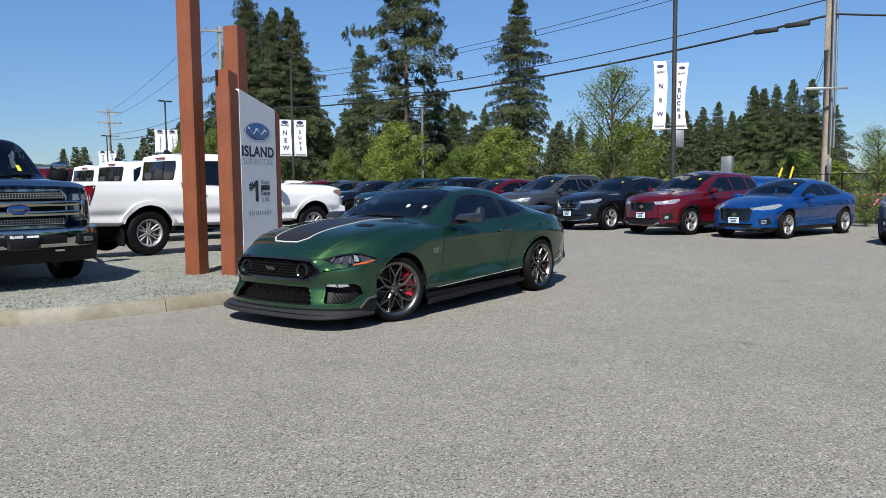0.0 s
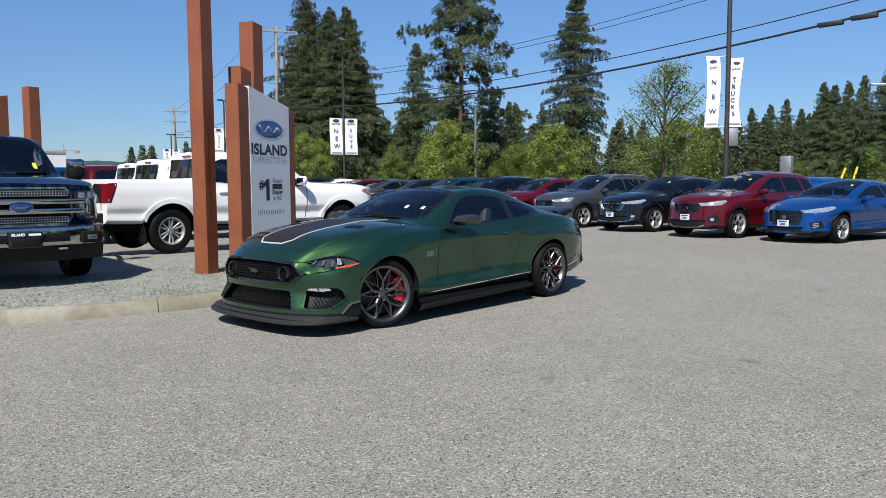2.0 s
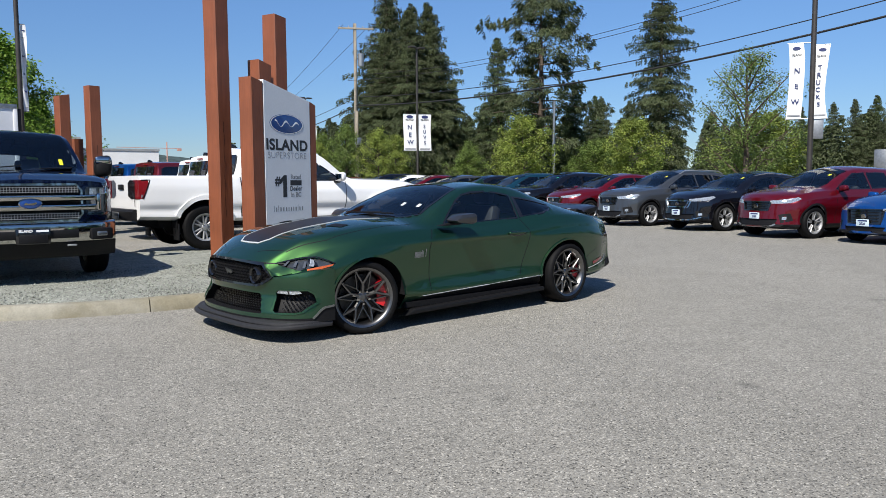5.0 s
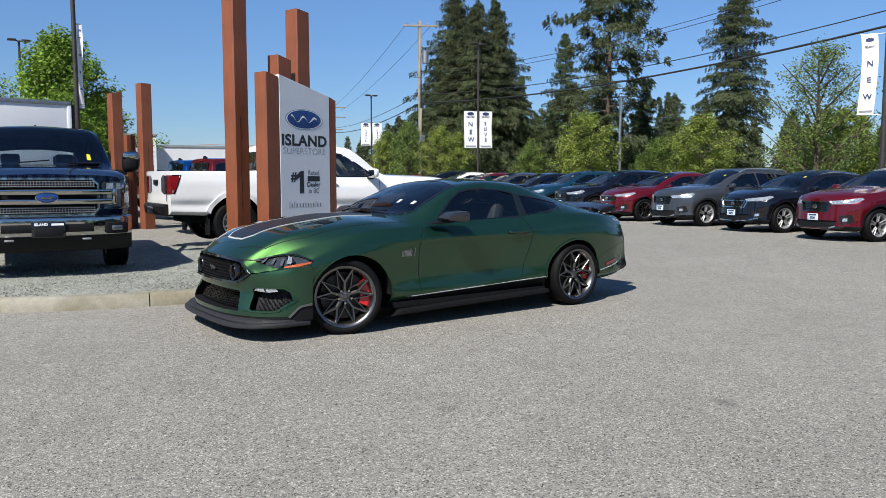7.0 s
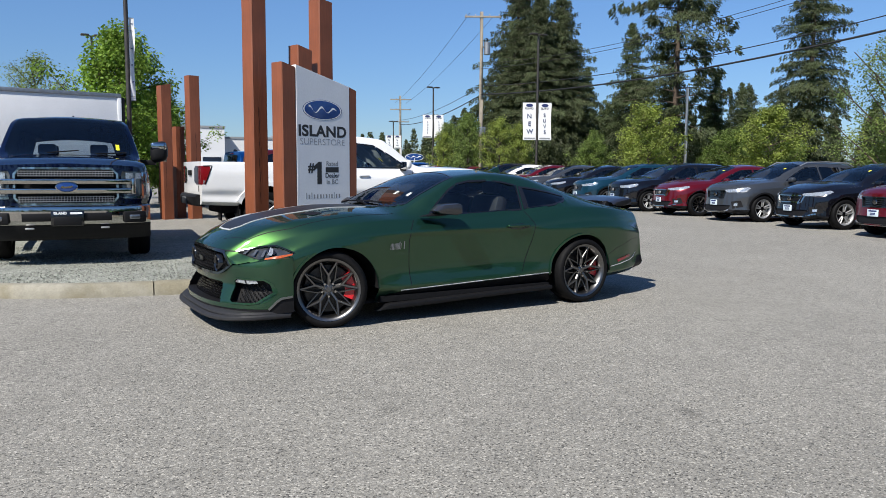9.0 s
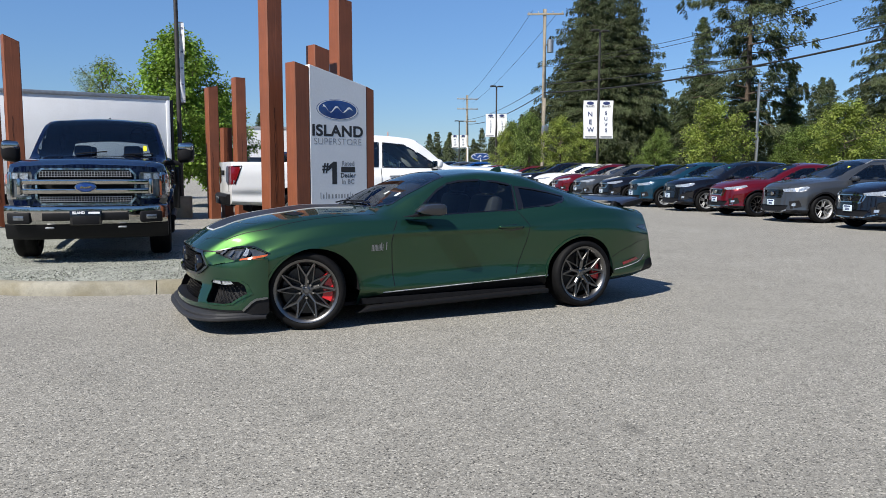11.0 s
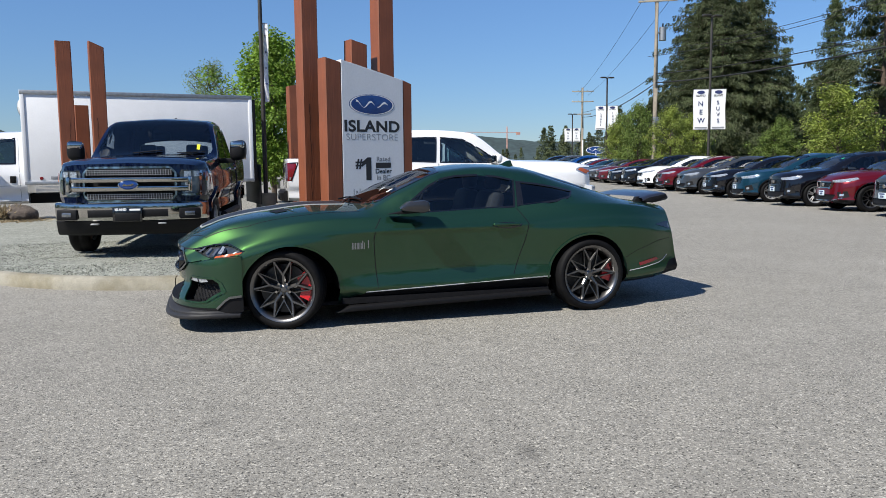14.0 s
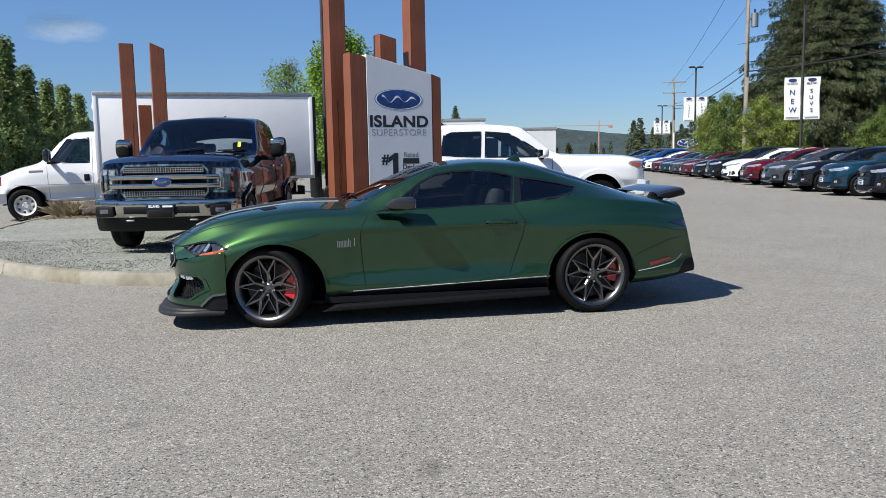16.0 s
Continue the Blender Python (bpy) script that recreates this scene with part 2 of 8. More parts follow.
def lathe(profile, n=40, closed=False):
    """A turned form round the y axis from (radius, y) pairs."""
    bm = bmesh.new()
    rings = [[bm.verts.new((r * math.cos(2 * math.pi * k / n), y, r * math.sin(2 * math.pi * k / n))) for k in range(n)] for r, y in profile]
    for a, b in zip(rings, rings[1:] + (rings[:1] if closed else [])):
        for k in range(n):
            bm.faces.new((a[k], a[(k + 1) % n], b[(k + 1) % n], b[k]))
    bmesh.ops.recalc_face_normals(bm, faces=bm.faces)
    return bm


def prism(poly, depth, axes="xz", base=0.0, bevel=0.0):
    """A flat outline given depth along the third axis."""
    bm = bmesh.new()
    i, j = ("xyz".index(a) for a in axes)
    k = 3 - i - j
    ring = []
    for d in (base, base + depth):
        row = []
        for a, b in poly:
            p = [0, 0, 0]
            p[i], p[j], p[k] = a, b, d
            row.append(bm.verts.new(p))
        ring.append(row)
    n = len(poly)
    bm.faces.new(ring[0])
    bm.faces.new(ring[1][::-1])
    for q in range(n):
        bm.faces.new((ring[0][q], ring[1][q], ring[1][(q + 1) % n], ring[0][(q + 1) % n]))
    bmesh.ops.recalc_face_normals(bm, faces=bm.faces)
    if bevel:
        bmesh.ops.bevel(bm, geom=list(bm.edges), offset=bevel, segments=2, profile=0.5, affect="EDGES")
    return bm


def letters(text, size, depth=0.004, bold=0.0, spacing=1.0, squeeze=1.0):
    """Built-in font lettering as a mesh, standing in the xz plane, facing -y, centred; size is the capital height."""
    cu = bpy.data.curves.new("letters", "FONT")
    cu.body, cu.align_x, cu.align_y = text, "CENTER", "CENTER"
    cu.size, cu.extrude, cu.offset, cu.space_character = size / 0.70, depth / 2, bold, spacing
    ob = bpy.data.objects.new("letters", cu)
    me = bpy.data.meshes.new_from_object(ob)
    bpy.data.objects.remove(ob)
    bpy.data.curves.remove(cu)
    me.transform(Matrix.Diagonal((squeeze, 1, 1, 1)))
    me.transform(Matrix.Rotation(radians(90), 4, "X"))
    return me


def lettering(name, text, size, mat, parent, m, label="", bold=0.0, spacing=1.0, squeeze=1.0, depth=0.004):
    """A word, each letter a part of its own."""
    whole = bmesh.new()
    me = letters(text, size, depth, bold, spacing, squeeze)
    whole.from_mesh(me)
    bpy.data.meshes.remove(me)
    seen, pieces = set(), []
    for v in whole.verts:
        if v in seen:
            continue
        todo, got = [v], set()
        while todo:
            u = todo.pop()
            if u not in got:
                got.add(u)
                todo += [e.other_vert(u) for e in u.link_edges]
        seen |= got
        pieces.append([min(p.co.x for p in got), max(p.co.x for p in got), got])
    pieces.sort(key=lambda p: p[0])
    joined = []
    for lo, hi, got in pieces:
        # a dot stays with its letter
        if joined and lo < joined[-1][1] - .3 * (hi - lo):
            joined[-1][1], joined[-1][2] = max(hi, joined[-1][1]), joined[-1][2] | got
        else:
            joined.append([lo, hi, set(got)])
    for lo, hi, got in joined:
        one = bmesh.new()
        made = {v: one.verts.new(v.co) for v in got}
        for f in {f for v in got for f in v.link_faces}:
            one.faces.new([made[v] for v in f.verts])
        out = bpy.data.meshes.new(name)
        one.to_mesh(out)
        one.free()
        out.materials.append(mat)
        ob = tagged(new(name, out), label)
        ob.parent = parent
        ob.matrix_basis = m
    whole.free()


def smooth_step(a, b, x):
    u = min(1.0, max(0.0, (x - a) / (b - a)))
    return u * u * (3 - 2 * u)


def ground_z(x, y):
    """The lot falls gently towards the camera: behind the island and far off it lies a little higher."""
    near = 0.011 * min(7.0, max(0.0, y - 2.0)) * (1 - smooth_step(3.0, 9.0, x))
    far = 0.011 * max(0.0, y - 15.0) * smooth_step(3.0, 9.0, x)
    return min(near, 0.5) + min(far, 1.0)

# ---- vehicle bodies: lofted from curves along the car (front at -x, ground at z 0) ----
def curve(nodes):
    xs = np.array([a for a, _ in nodes], float)
    ys = np.array([b for _, b in nodes], float)
    h = np.diff(xs)
    s = np.diff(ys) / h
    d = np.zeros(len(xs))
    d[0], d[-1] = s[0], s[-1]
    for k in range(1, len(xs) - 1):
        if s[k - 1] * s[k] > 0:
            w1, w2 = 2 * h[k] + h[k - 1], h[k] + 2 * h[k - 1]
            d[k] = (w1 + w2) / (w1 / s[k - 1] + w2 / s[k])

    def value(x):
        k = int(np.clip(np.searchsorted(xs, x) - 1, 0, len(xs) - 2))
        u = min(1.0, max(0.0, (x - xs[k]) / h[k]))
        return (2 * u**3 - 3 * u**2 + 1) * ys[k] + (u**3 - 2 * u**2 + u) * h[k] * d[k] + (3 * u**2 - 2 * u**3) * ys[k + 1] + (u**3 - u**2) * h[k] * d[k + 1]

    return value


def fair(nodes):
    """A natural cubic spline: even curvature, for panels that mirror the sky."""
    xs, ys = np.array([a for a, _ in nodes], float), np.array([b for _, b in nodes], float)
    h = np.diff(xs)
    n = len(xs)
    A, r = np.eye(n), np.zeros(n)
    for k in range(1, n - 1):
        A[k, k - 1], A[k, k], A[k, k + 1] = h[k - 1], 2 * (h[k - 1] + h[k]), h[k]
        r[k] = 6 * ((ys[k + 1] - ys[k]) / h[k] - (ys[k] - ys[k - 1]) / h[k - 1])
    M = np.linalg.solve(A, r)

    def value(x):
        k = int(np.clip(np.searchsorted(xs, x) - 1, 0, n - 2))
        a, b = xs[k + 1] - x, x - xs[k]
        return (M[k] * a**3 + M[k + 1] * b**3) / (6 * h[k]) + (ys[k] / h[k] - M[k] * h[k] / 6) * a + (ys[k + 1] / h[k] - M[k + 1] * h[k] / 6) * b

    return value


STEPS = (2, 2, 4, 4, 4, 4, 9, 4, 4)


def half_section(c, x):
    hollow = c["hollow"](x) if "hollow" in c else 0.008
    sill, rise = (c["sill"](x), 0.36) if "sill" in c else (0.07, 0.5)
    v = {k: c[k](x) for k in ("zb", "wb", "wm", "zm", "wbelt", "zbelt", "wr", "zr", "zt")}
    pts = [(0, v["zb"]), (v["wb"] * 0.86, v["zb"] + 0.008), (v["wb"], v["zb"] + sill), (min(v["wb"], v["wm"]) - hollow, v["zb"] + sill + (v["zm"] - v["zb"] - sill) * rise), (v["wm"], v["zm"]),
           (v["wm"] + (v["wbelt"] - v["wm"]) * 0.34 + 0.012, v["zm"] + (v["zbelt"] - v["zm"]) * 0.62), (v["wbelt"], v["zbelt"]),
           (v["wr"], v["zr"]), (v["wr"] * 0.62, v["zr"] + (v["zt"] - v["zr"]) * 0.72), (0, v["zt"])]
    if "zc" in c:
        pts[5] = (c["wc"](x), c["zc"](x))
    hold = (0, 0.3, 0.4, 0.8, 0.6, 0.25, 0.4, 0.55, 0.9, 1)
    pts = [Vector(p) for p in pts]
    tan = []
    for i, p in enumerate(pts):
        a, b = pts[max(i - 1, 0)], pts[min(i + 1, 9)]
        if i == 9:
            tan.append(Vector((-pts[8].x, 0)))
        elif i == 0:
            tan.append(Vector((pts[1].x, 0)))
        else:
            tan.append((b - a) * 0.5 * hold[i])
    into = list(tan)
    if "zc" in c:
        # a crease: undercut below it, upright above it
        into[5] = (pts[5] - pts[4]) * 0.9
        tan[5] = Vector((0.004, (pts[6].y - pts[5].y) * 0.9))
    else:
        into[5], tan[5] = (pts[5] - pts[4]) * 0.9, (pts[6] - pts[5]) * 0.9
    out = []
    for i, n in enumerate(c.get("steps", STEPS)):
        for k in range(n):
            u = k / n
            p = (2 * u**3 - 3 * u**2 + 1) * pts[i] + (u**3 - 2 * u**2 + u) * tan[i] + (3 * u**2 - 2 * u**3) * pts[i + 1] + (u**3 - u**2) * into[i + 1]
            out.append((max(0.0, p.x), p.y))
    out.append((0.0, pts[9].y))
    return out


def loft(c, step):
    x0, x1 = c["ends"]
    marks = sorted({x0, x1, *[m for m in c.get("marks", ())]})
    xs = []
    for a, b in zip(marks, marks[1:]):
        n = max(1, round((b - a) / step))
        xs += [a + (b - a) * k / n for k in range(n)]
    xs.append(x1)
    bm = bmesh.new()
    af, lf, ar, lr, reach = c["ends_shape"]
    wide = max(c["wm"](x) for x in xs)

    def shift(x, y, z):
        sf = max(0.0, 1 - (x - x0) / reach) ** 2
        sr = max(0.0, 1 - (x1 - x) / reach) ** 2
        r = (abs(y) / wide) ** 2.6
        return Vector((x + sf * (af * r + lf * (z - 0.5)) - sr * (ar * r + lr * (z - 0.6)), y, z))

    rings = []
    for x in xs:
        h = half_section(c, x)
        left = [bm.verts.new(shift(x, -y, z)) for y, z in h]
        right = [left[0]] + [bm.verts.new(shift(x, y, z)) for y, z in h[1:-1]] + [left[-1]]
        rings.append((left, right, h))
    for (la, ra, _), (lb, rb, _) in zip(rings, rings[1:]):
        for k in range(len(la) - 1):
            bm.faces.new((la[k], la[k + 1], lb[k + 1], lb[k]))
            bm.faces.new((ra[k + 1], ra[k], rb[k], rb[k + 1]))
    cols = c.get("cap_columns", 28)
    for n, x, flip in ((0, x0, 0), (-1, x1, 1)):
        left, right, h = rings[n]
        rows = []
        for k, (y, z) in enumerate(h):
            if k in (0, len(h) - 1):
                rows.append([left[k]] * (cols + 1))
            else:
                rows.append([left[k]] + [bm.verts.new(shift(x, y * (2 * q / cols - 1), z)) for q in range(1, cols)] + [right[k]])
        for a, b in zip(rows, rows[1:]):
            for q in range(cols):
                f = [a[q], a[q + 1], b[q + 1], b[q]]
                f = [v for i, v in enumerate(f) if v not in f[:i]]
                if len(f) > 2:
                    try:
                        bm.faces.new(f[::-1] if flip else f)
                    except ValueError:
                        pass
    bmesh.ops.recalc_face_normals(bm, faces=bm.faces)
    bm.normal_update()
    return bm


def inside(poly, a, b):
    hit = False
    for (x1, y1), (x2, y2) in zip(poly, poly[1:] + poly[:1]):
        if (y1 > b) != (y2 > b) and a < (x2 - x1) * (b - y1) / (y2 - y1) + x1:
            hit = not hit
    return hit


def nearest_on(poly, a, b):
    best = None
    for (x1, y1), (x2, y2) in zip(poly, poly[1:] + poly[:1]):
        dx, dy = x2 - x1, y2 - y1
        u = min(1, max(0, ((a - x1) * dx + (b - y1) * dy) / (dx * dx + dy * dy + 1e-12)))
        p = (x1 + u * dx, y1 + u * dy)
        d = (p[0] - a) ** 2 + (p[1] - b) ** 2
        if best is None or d < best[0]:
            best = (d, p)
    return best


def carve(bm, key, region, poly, axes, keep, reach=0.05):
    """Marks the faces inside an outline, seen along the third axis, as a region, and draws its rim onto the outline."""
    i, j = ("xyz".index(a) for a in axes)
    lo = [min(p[k] for p in poly) for k in (0, 1)]
    hi = [max(p[k] for p in poly) for k in (0, 1)]
    got = []
    for f in bm.faces:
        if f[key]:
            continue
        c = f.calc_center_median()
        if lo[0] <= c[i] <= hi[0] and lo[1] <= c[j] <= hi[1] and keep(c, f.normal) and inside(poly, c[i], c[j]):
            got.append(f)
    chosen = set(got)
    for v in {v for f in got for v in f.verts}:
        if any(f not in chosen for f in v.link_faces):
            d, p = nearest_on(poly, v.co[i], v.co[j])
            if d < reach * reach:
                v.co[i], v.co[j] = p
    for f in got:
        f[key] = region


def region_mesh(bm, key, region, push=None):
    """The faces of one region as a bmesh of their own; push moves them and leaves walls round them."""
    out = bmesh.new()
    made = {}
    for f in bm.faces:
        if f[key] == region:
            for v in f.verts:
                if v not in made:
                    made[v] = out.verts.new(v.co)
            out.faces.new([made[v] for v in f.verts])
    if push is not None:
        rim = [e for e in out.edges if len(e.link_faces) == 1]
        old = {v: v.co.copy() for e in rim for v in e.verts}
        for v in out.verts:
            v.co += Vector(push)
        back = {v: out.verts.new(c) for v, c in old.items()}
        for e in rim:
            a, b = e.verts
            out.faces.new((a, b, back[b], back[a]))
        bmesh.ops.recalc_face_normals(out, faces=out.faces)
    return out


def circle(x, z, r, n=40):
    return [(x + r * math.cos(2 * math.pi * k / n), z + r * math.sin(2 * math.pi * k / n)) for k in range(n)]


def mirror(poly):
    return [(a, -b) for a, b in poly]


class Skin:
    """A car's surface, onto which stripes, seams and badges are laid."""

    def __init__(self, bm):
        from mathutils.bvhtree import BVHTree
        self.tree = BVHTree.FromBMesh(bm)

    def at(self, a, b, side):
        o, d = {"L": ((a, -4, b), (0, 1, 0)), "R": ((a, 4, b), (0, -1, 0)), "T": ((a, b, 6), (0, 0, -1)),
                "F": ((-9, a, b), (1, 0, 0)), "B": ((9, a, b), (-1, 0, 0))}[side]
        p, n, _, _ = self.tree.ray_cast(Vector(o), Vector(d))
        if p is None:
            return None, None
        return p, (n if n.dot(Vector(d)) < 0 else -n)

    def strip(self, pts, side, width, lift=0.003, closed=False, step=0.03):
        line = []
        ends = list(zip(pts, pts[1:] + (pts[:1] if closed else [])))[: None if closed else len(pts) - 1]
        for (a, b), (c, d) in ends:
            n = max(1, int(math.hypot(c - a, d - b) / step))
            line += [(a + (c - a) * k / n, b + (d - b) * k / n) for k in range(n)]
        if not closed:
            line.append(pts[-1])
        bm = bmesh.new()
        rows = []
        m = len(line)
        for k, (a, b) in enumerate(line):
            p0, p1 = (line[(k - 1) % m], line[(k + 1) % m]) if closed else (line[max(k - 1, 0)], line[min(k + 1, m - 1)])
            dx, dy = p1[0] - p0[0], p1[1] - p0[1]
            q = math.hypot(dx, dy) or 1
            row = []
            for s in (-1, 1):
                p, n = self.at(a - s * dy / q * width / 2, b + s * dx / q * width / 2, side)
                if p is None:
                    row = None
                    break
                row.append((p - n * 0.004, p + n * lift))
            rows.append(row)
        for r0, r1 in zip(rows, rows[1:] + (rows[:1] if closed else [])):
            if r0 is None or r1 is None:
                continue
            (a, A), (b, B), (c, C), (d, D) = r0[0], r0[1], r1[1], r1[0]
            v = [bm.verts.new(p) for p in (a, A, B, b, d, D, C, c)]
            for f in ((1, 2, 6, 5), (0, 1, 5, 4), (2, 3, 7, 6)):
                bm.faces.new([v[i] for i in f])
        bmesh.ops.remove_doubles(bm, verts=bm.verts, dist=0.0004)
        bmesh.ops.recalc_face_normals(bm, faces=bm.faces)
        return bm

    def patch(self, poly, side, lift=0.003, cell=0.05):
        """A thin sheet with this outline, lying on the surface."""
        bm = bmesh.new()
        f = bm.faces.new([bm.verts.new((a, b, 0)) for a, b in poly])
        for k in (0, 1):
            lo, hi = min(p[k] for p in poly), max(p[k] for p in poly)
            n = int((hi - lo) / cell)
            for q in range(1, n + 1):
                co = [0, 0, 0]
                no = [0, 0, 0]
                co[k], no[k] = lo + (hi - lo) * q / (n + 1), 1
                bmesh.ops.bisect_plane(bm, geom=[*bm.verts, *bm.edges, *bm.faces], plane_co=co, plane_no=no)
        dead = []
        for v in bm.verts:
            p, n = self.at(v.co.x, v.co.y, side)
            if p is None:
                dead.append(v)
            else:
                v.co = p + n * lift
        bmesh.ops.delete(bm, geom=dead, context="VERTS")
        bm.normal_update()
        return bm


def spoke_wheel(kind, r, width, rim_mat):
    """Meshes of a wheel about the y axis, its outer face towards -y."""
    w = width / 2
    rr = r * {"y_spoke": 0.80, "six": 0.61, "steel": 0.62}.get(kind, 0.70)
    tyre = lathe([(rr, w * 0.86), (rr + 0.012, w * 0.94), (r * 0.90, w), (r * 0.965, w * 0.88), (r, w * 0.66), (r, 0.02), (r * 0.988, 0.012), (r * 0.988, -0.012), (r, -0.02),
                  (r, -w * 0.66), (r * 0.965, -w * 0.88), (r * 0.90, -w), (rr + 0.012, -w * 0.94), (rr, -w * 0.86)], 48, True)
    rim = lathe([(rr - 0.004, w * 0.86), (rr - 0.03, w * 0.7), (rr - 0.04, -w * 0.5), (rr - 0.022, -w * 0.80), (rr - 0.010, -w * 0.90), (rr + 0.004, -w * 0.93), (rr + 0.002, -w * 0.84)], 48)
    face = -w * 0.80

    def bar(bm, a0, r0, a1, r1, t0, t1, y0, y1, deep=0.03):
        p, q = ((Vector((rad * math.cos(a), 0, rad * math.sin(a)))) for a, rad in ((a0, r0), (a1, r1)))
        side = (q - p).cross(Vector((0, 1, 0))).normalized()
        vs = []
        for o, t, y in ((p, t0, y0), (q, t1, y1)):
            for s, dy in ((-1, 0.012), (-0.45, 0), (0.45, 0), (1, 0.012), (1, deep), (-1, deep)):
                vs.append(bm.verts.new(o + side * s * t + Vector((0, y + dy, 0))))
        for k in range(6):
            bm.faces.new((vs[k], vs[(k + 1) % 6], vs[6 + (k + 1) % 6], vs[6 + k]))

    R = rr - 0.012
    if kind == "y_spoke":
        for k in range(5):
            th = math.radians(90 + 72 * k)
            bar(rim, th, 0.03, th, R * 0.50, 0.018, 0.016, face + 0.030, face + 0.014)
            for s in (-1, 1):
                bar(rim, th, R * 0.47, th + s * 0.30, R, 0.015, 0.012, face + 0.014, face)
                # thin struts that meet between the spokes
                bar(rim, th + 0.628, R * 0.36, th + 0.628 + s * 0.328, R * 0.97, 0.0075, 0.0065, face + 0.028, face + 0.006, 0.02)
            bar(rim, th + 0.628, 0.045, th + 0.628, R * 0.38, 0.009, 0.008, face + 0.032, face + 0.028, 0.02)
    elif kind == "steel":
        # a pressed dish with a raised hub and a ring of hand holes
        dish = [(0.001, face + 0.012), (0.062, face + 0.012), (0.075, face + 0.03), (0.085, face + 0.055), (R * 0.62, face + 0.040)]
        a, b = lathe(dish, 48), lathe([(R * 0.84, face + 0.045), (R * 0.93, face + 0.07), (R + 0.008, face + 0.05)], 48)
        for src in (a, b):
            me = bpy.data.meshes.new("dish")
            src.to_mesh(me)
            rim.from_mesh(me)
            bpy.data.meshes.remove(me)
            src.free()
        for k in range(8):
            th = math.radians(45 * k + 10)
            bar(rim, th, R * 0.60, th, R * 0.86, 0.034, 0.042, face + 0.036, face + 0.040, 0.012)
    else:
        n = {"five": 5, "six": 6, "multi": 10}[kind]
        for k in range(n):
            th = math.radians(90 + 360 / n * k)
            if kind == "multi":
                bar(rim, th, 0.05, th, R, 0.014, 0.012, face + 0.02, face)
            else:
                for s in (-1, 1):
                    bar(rim, th + s * 0.20, 0.06, th + s * 0.17, R, 0.018, 0.014, face + 0.022, face)
    hub = lathe([(0.001, face + 0.022), (0.022, face + 0.023), (0.030, face + 0.030), (0.046, face + 0.036), (0.052, face + 0.06), (0.052, face + 0.09)], 20) if kind == "y_spoke" else lathe([(0.001, face + 0.012), (0.035, face + 0.014), (0.060, face + 0.024), (0.078, face + 0.05), (0.078, face + 0.09)], 20)
    nuts = bmesh.new()
    for k in range(5):
        a = math.radians(54 + 72 * k)
        add_cyl(nuts, 0.012, 0.010, (0.057 * math.cos(a), face + 0.04, 0.057 * math.sin(a)), (0.057 * math.cos(a), face + 0.002, 0.057 * math.sin(a)), 6)
    disc = lathe([(0.05, 0.01), (R * 0.80, 0.01), (R * 0.80, -0.015), (0.05, -0.015)], 40)
    back = lathe([(0.02, w * 0.6), (R, w * 0.7)], 24)
    bmesh.ops.recalc_face_normals(rim, faces=rim.faces)
    return {"tyre": mesh_of("tyre", tyre, RUBBER), "rim": mesh_of("rim", rim, rim_mat), "hub": mesh_of("hub", hub, rim_mat),
            "nuts": mesh_of("nuts", nuts, CHROME, False), "disc": mesh_of("disc", disc, DARKSTEEL if kind == "y_spoke" else STEEL), "back": mesh_of("back", back, TRIM), "R": R}


WHEELS = {}


def fit_wheel(car, x, y, r, width, kind="five", rim_mat=None, steer=0.0, caliper=False, full=True):
    key = (kind, r, width, rim_mat.name if rim_mat else "")
    if key not in WHEELS:
        WHEELS[key] = spoke_wheel(kind, r, width, rim_mat or ALLOY)
    w = WHEELS[key]
    ob = part("wheel", w["tyre"], None, car, sharp=0)
    ob.name = "wheel"
    ob.matrix_basis = pose(x, y, r, 0, 0, (0 if y < 0 else 180) + steer)
    for name in ("rim", "hub", "nuts", "disc", "back") if full else ("rim", "back"):
        part({"nuts": "wheel_nuts", "back": "inner_drum", "disc": "brake_disc", "hub": "hub_cap"}.get(name, name), w[name], None, ob)
    if caliper:
        R = w["R"]
        bm = bmesh.new()
        n = 8
        rows = []
        for k in range(n + 1):
            a = math.radians(-26 + 66 * k / n) if x < 0 else math.radians(-20 + 44 * k / n)
            c, s = math.cos(a), math.sin(a)
            rows.append([bm.verts.new((rad * c, yy, rad * s)) for rad, yy in ((R * 0.56, -0.058), (R * 0.88, -0.058), (R * 0.92, -0.035), (R * 0.92, 0.03), (R * 0.56, 0.03))])
        for a, b in zip(rows, rows[1:]):
            for k in range(5):
                bm.faces.new((a[k], a[(k + 1) % 5], b[(k + 1) % 5], b[k]))
        bm.faces.new(rows[0])
        bm.faces.new(rows[-1][::-1])
        bmesh.ops.recalc_face_normals(bm, faces=bm.faces)
        part("brake_caliper", bm, CALIPER, ob, "red brake caliper")
    return ob


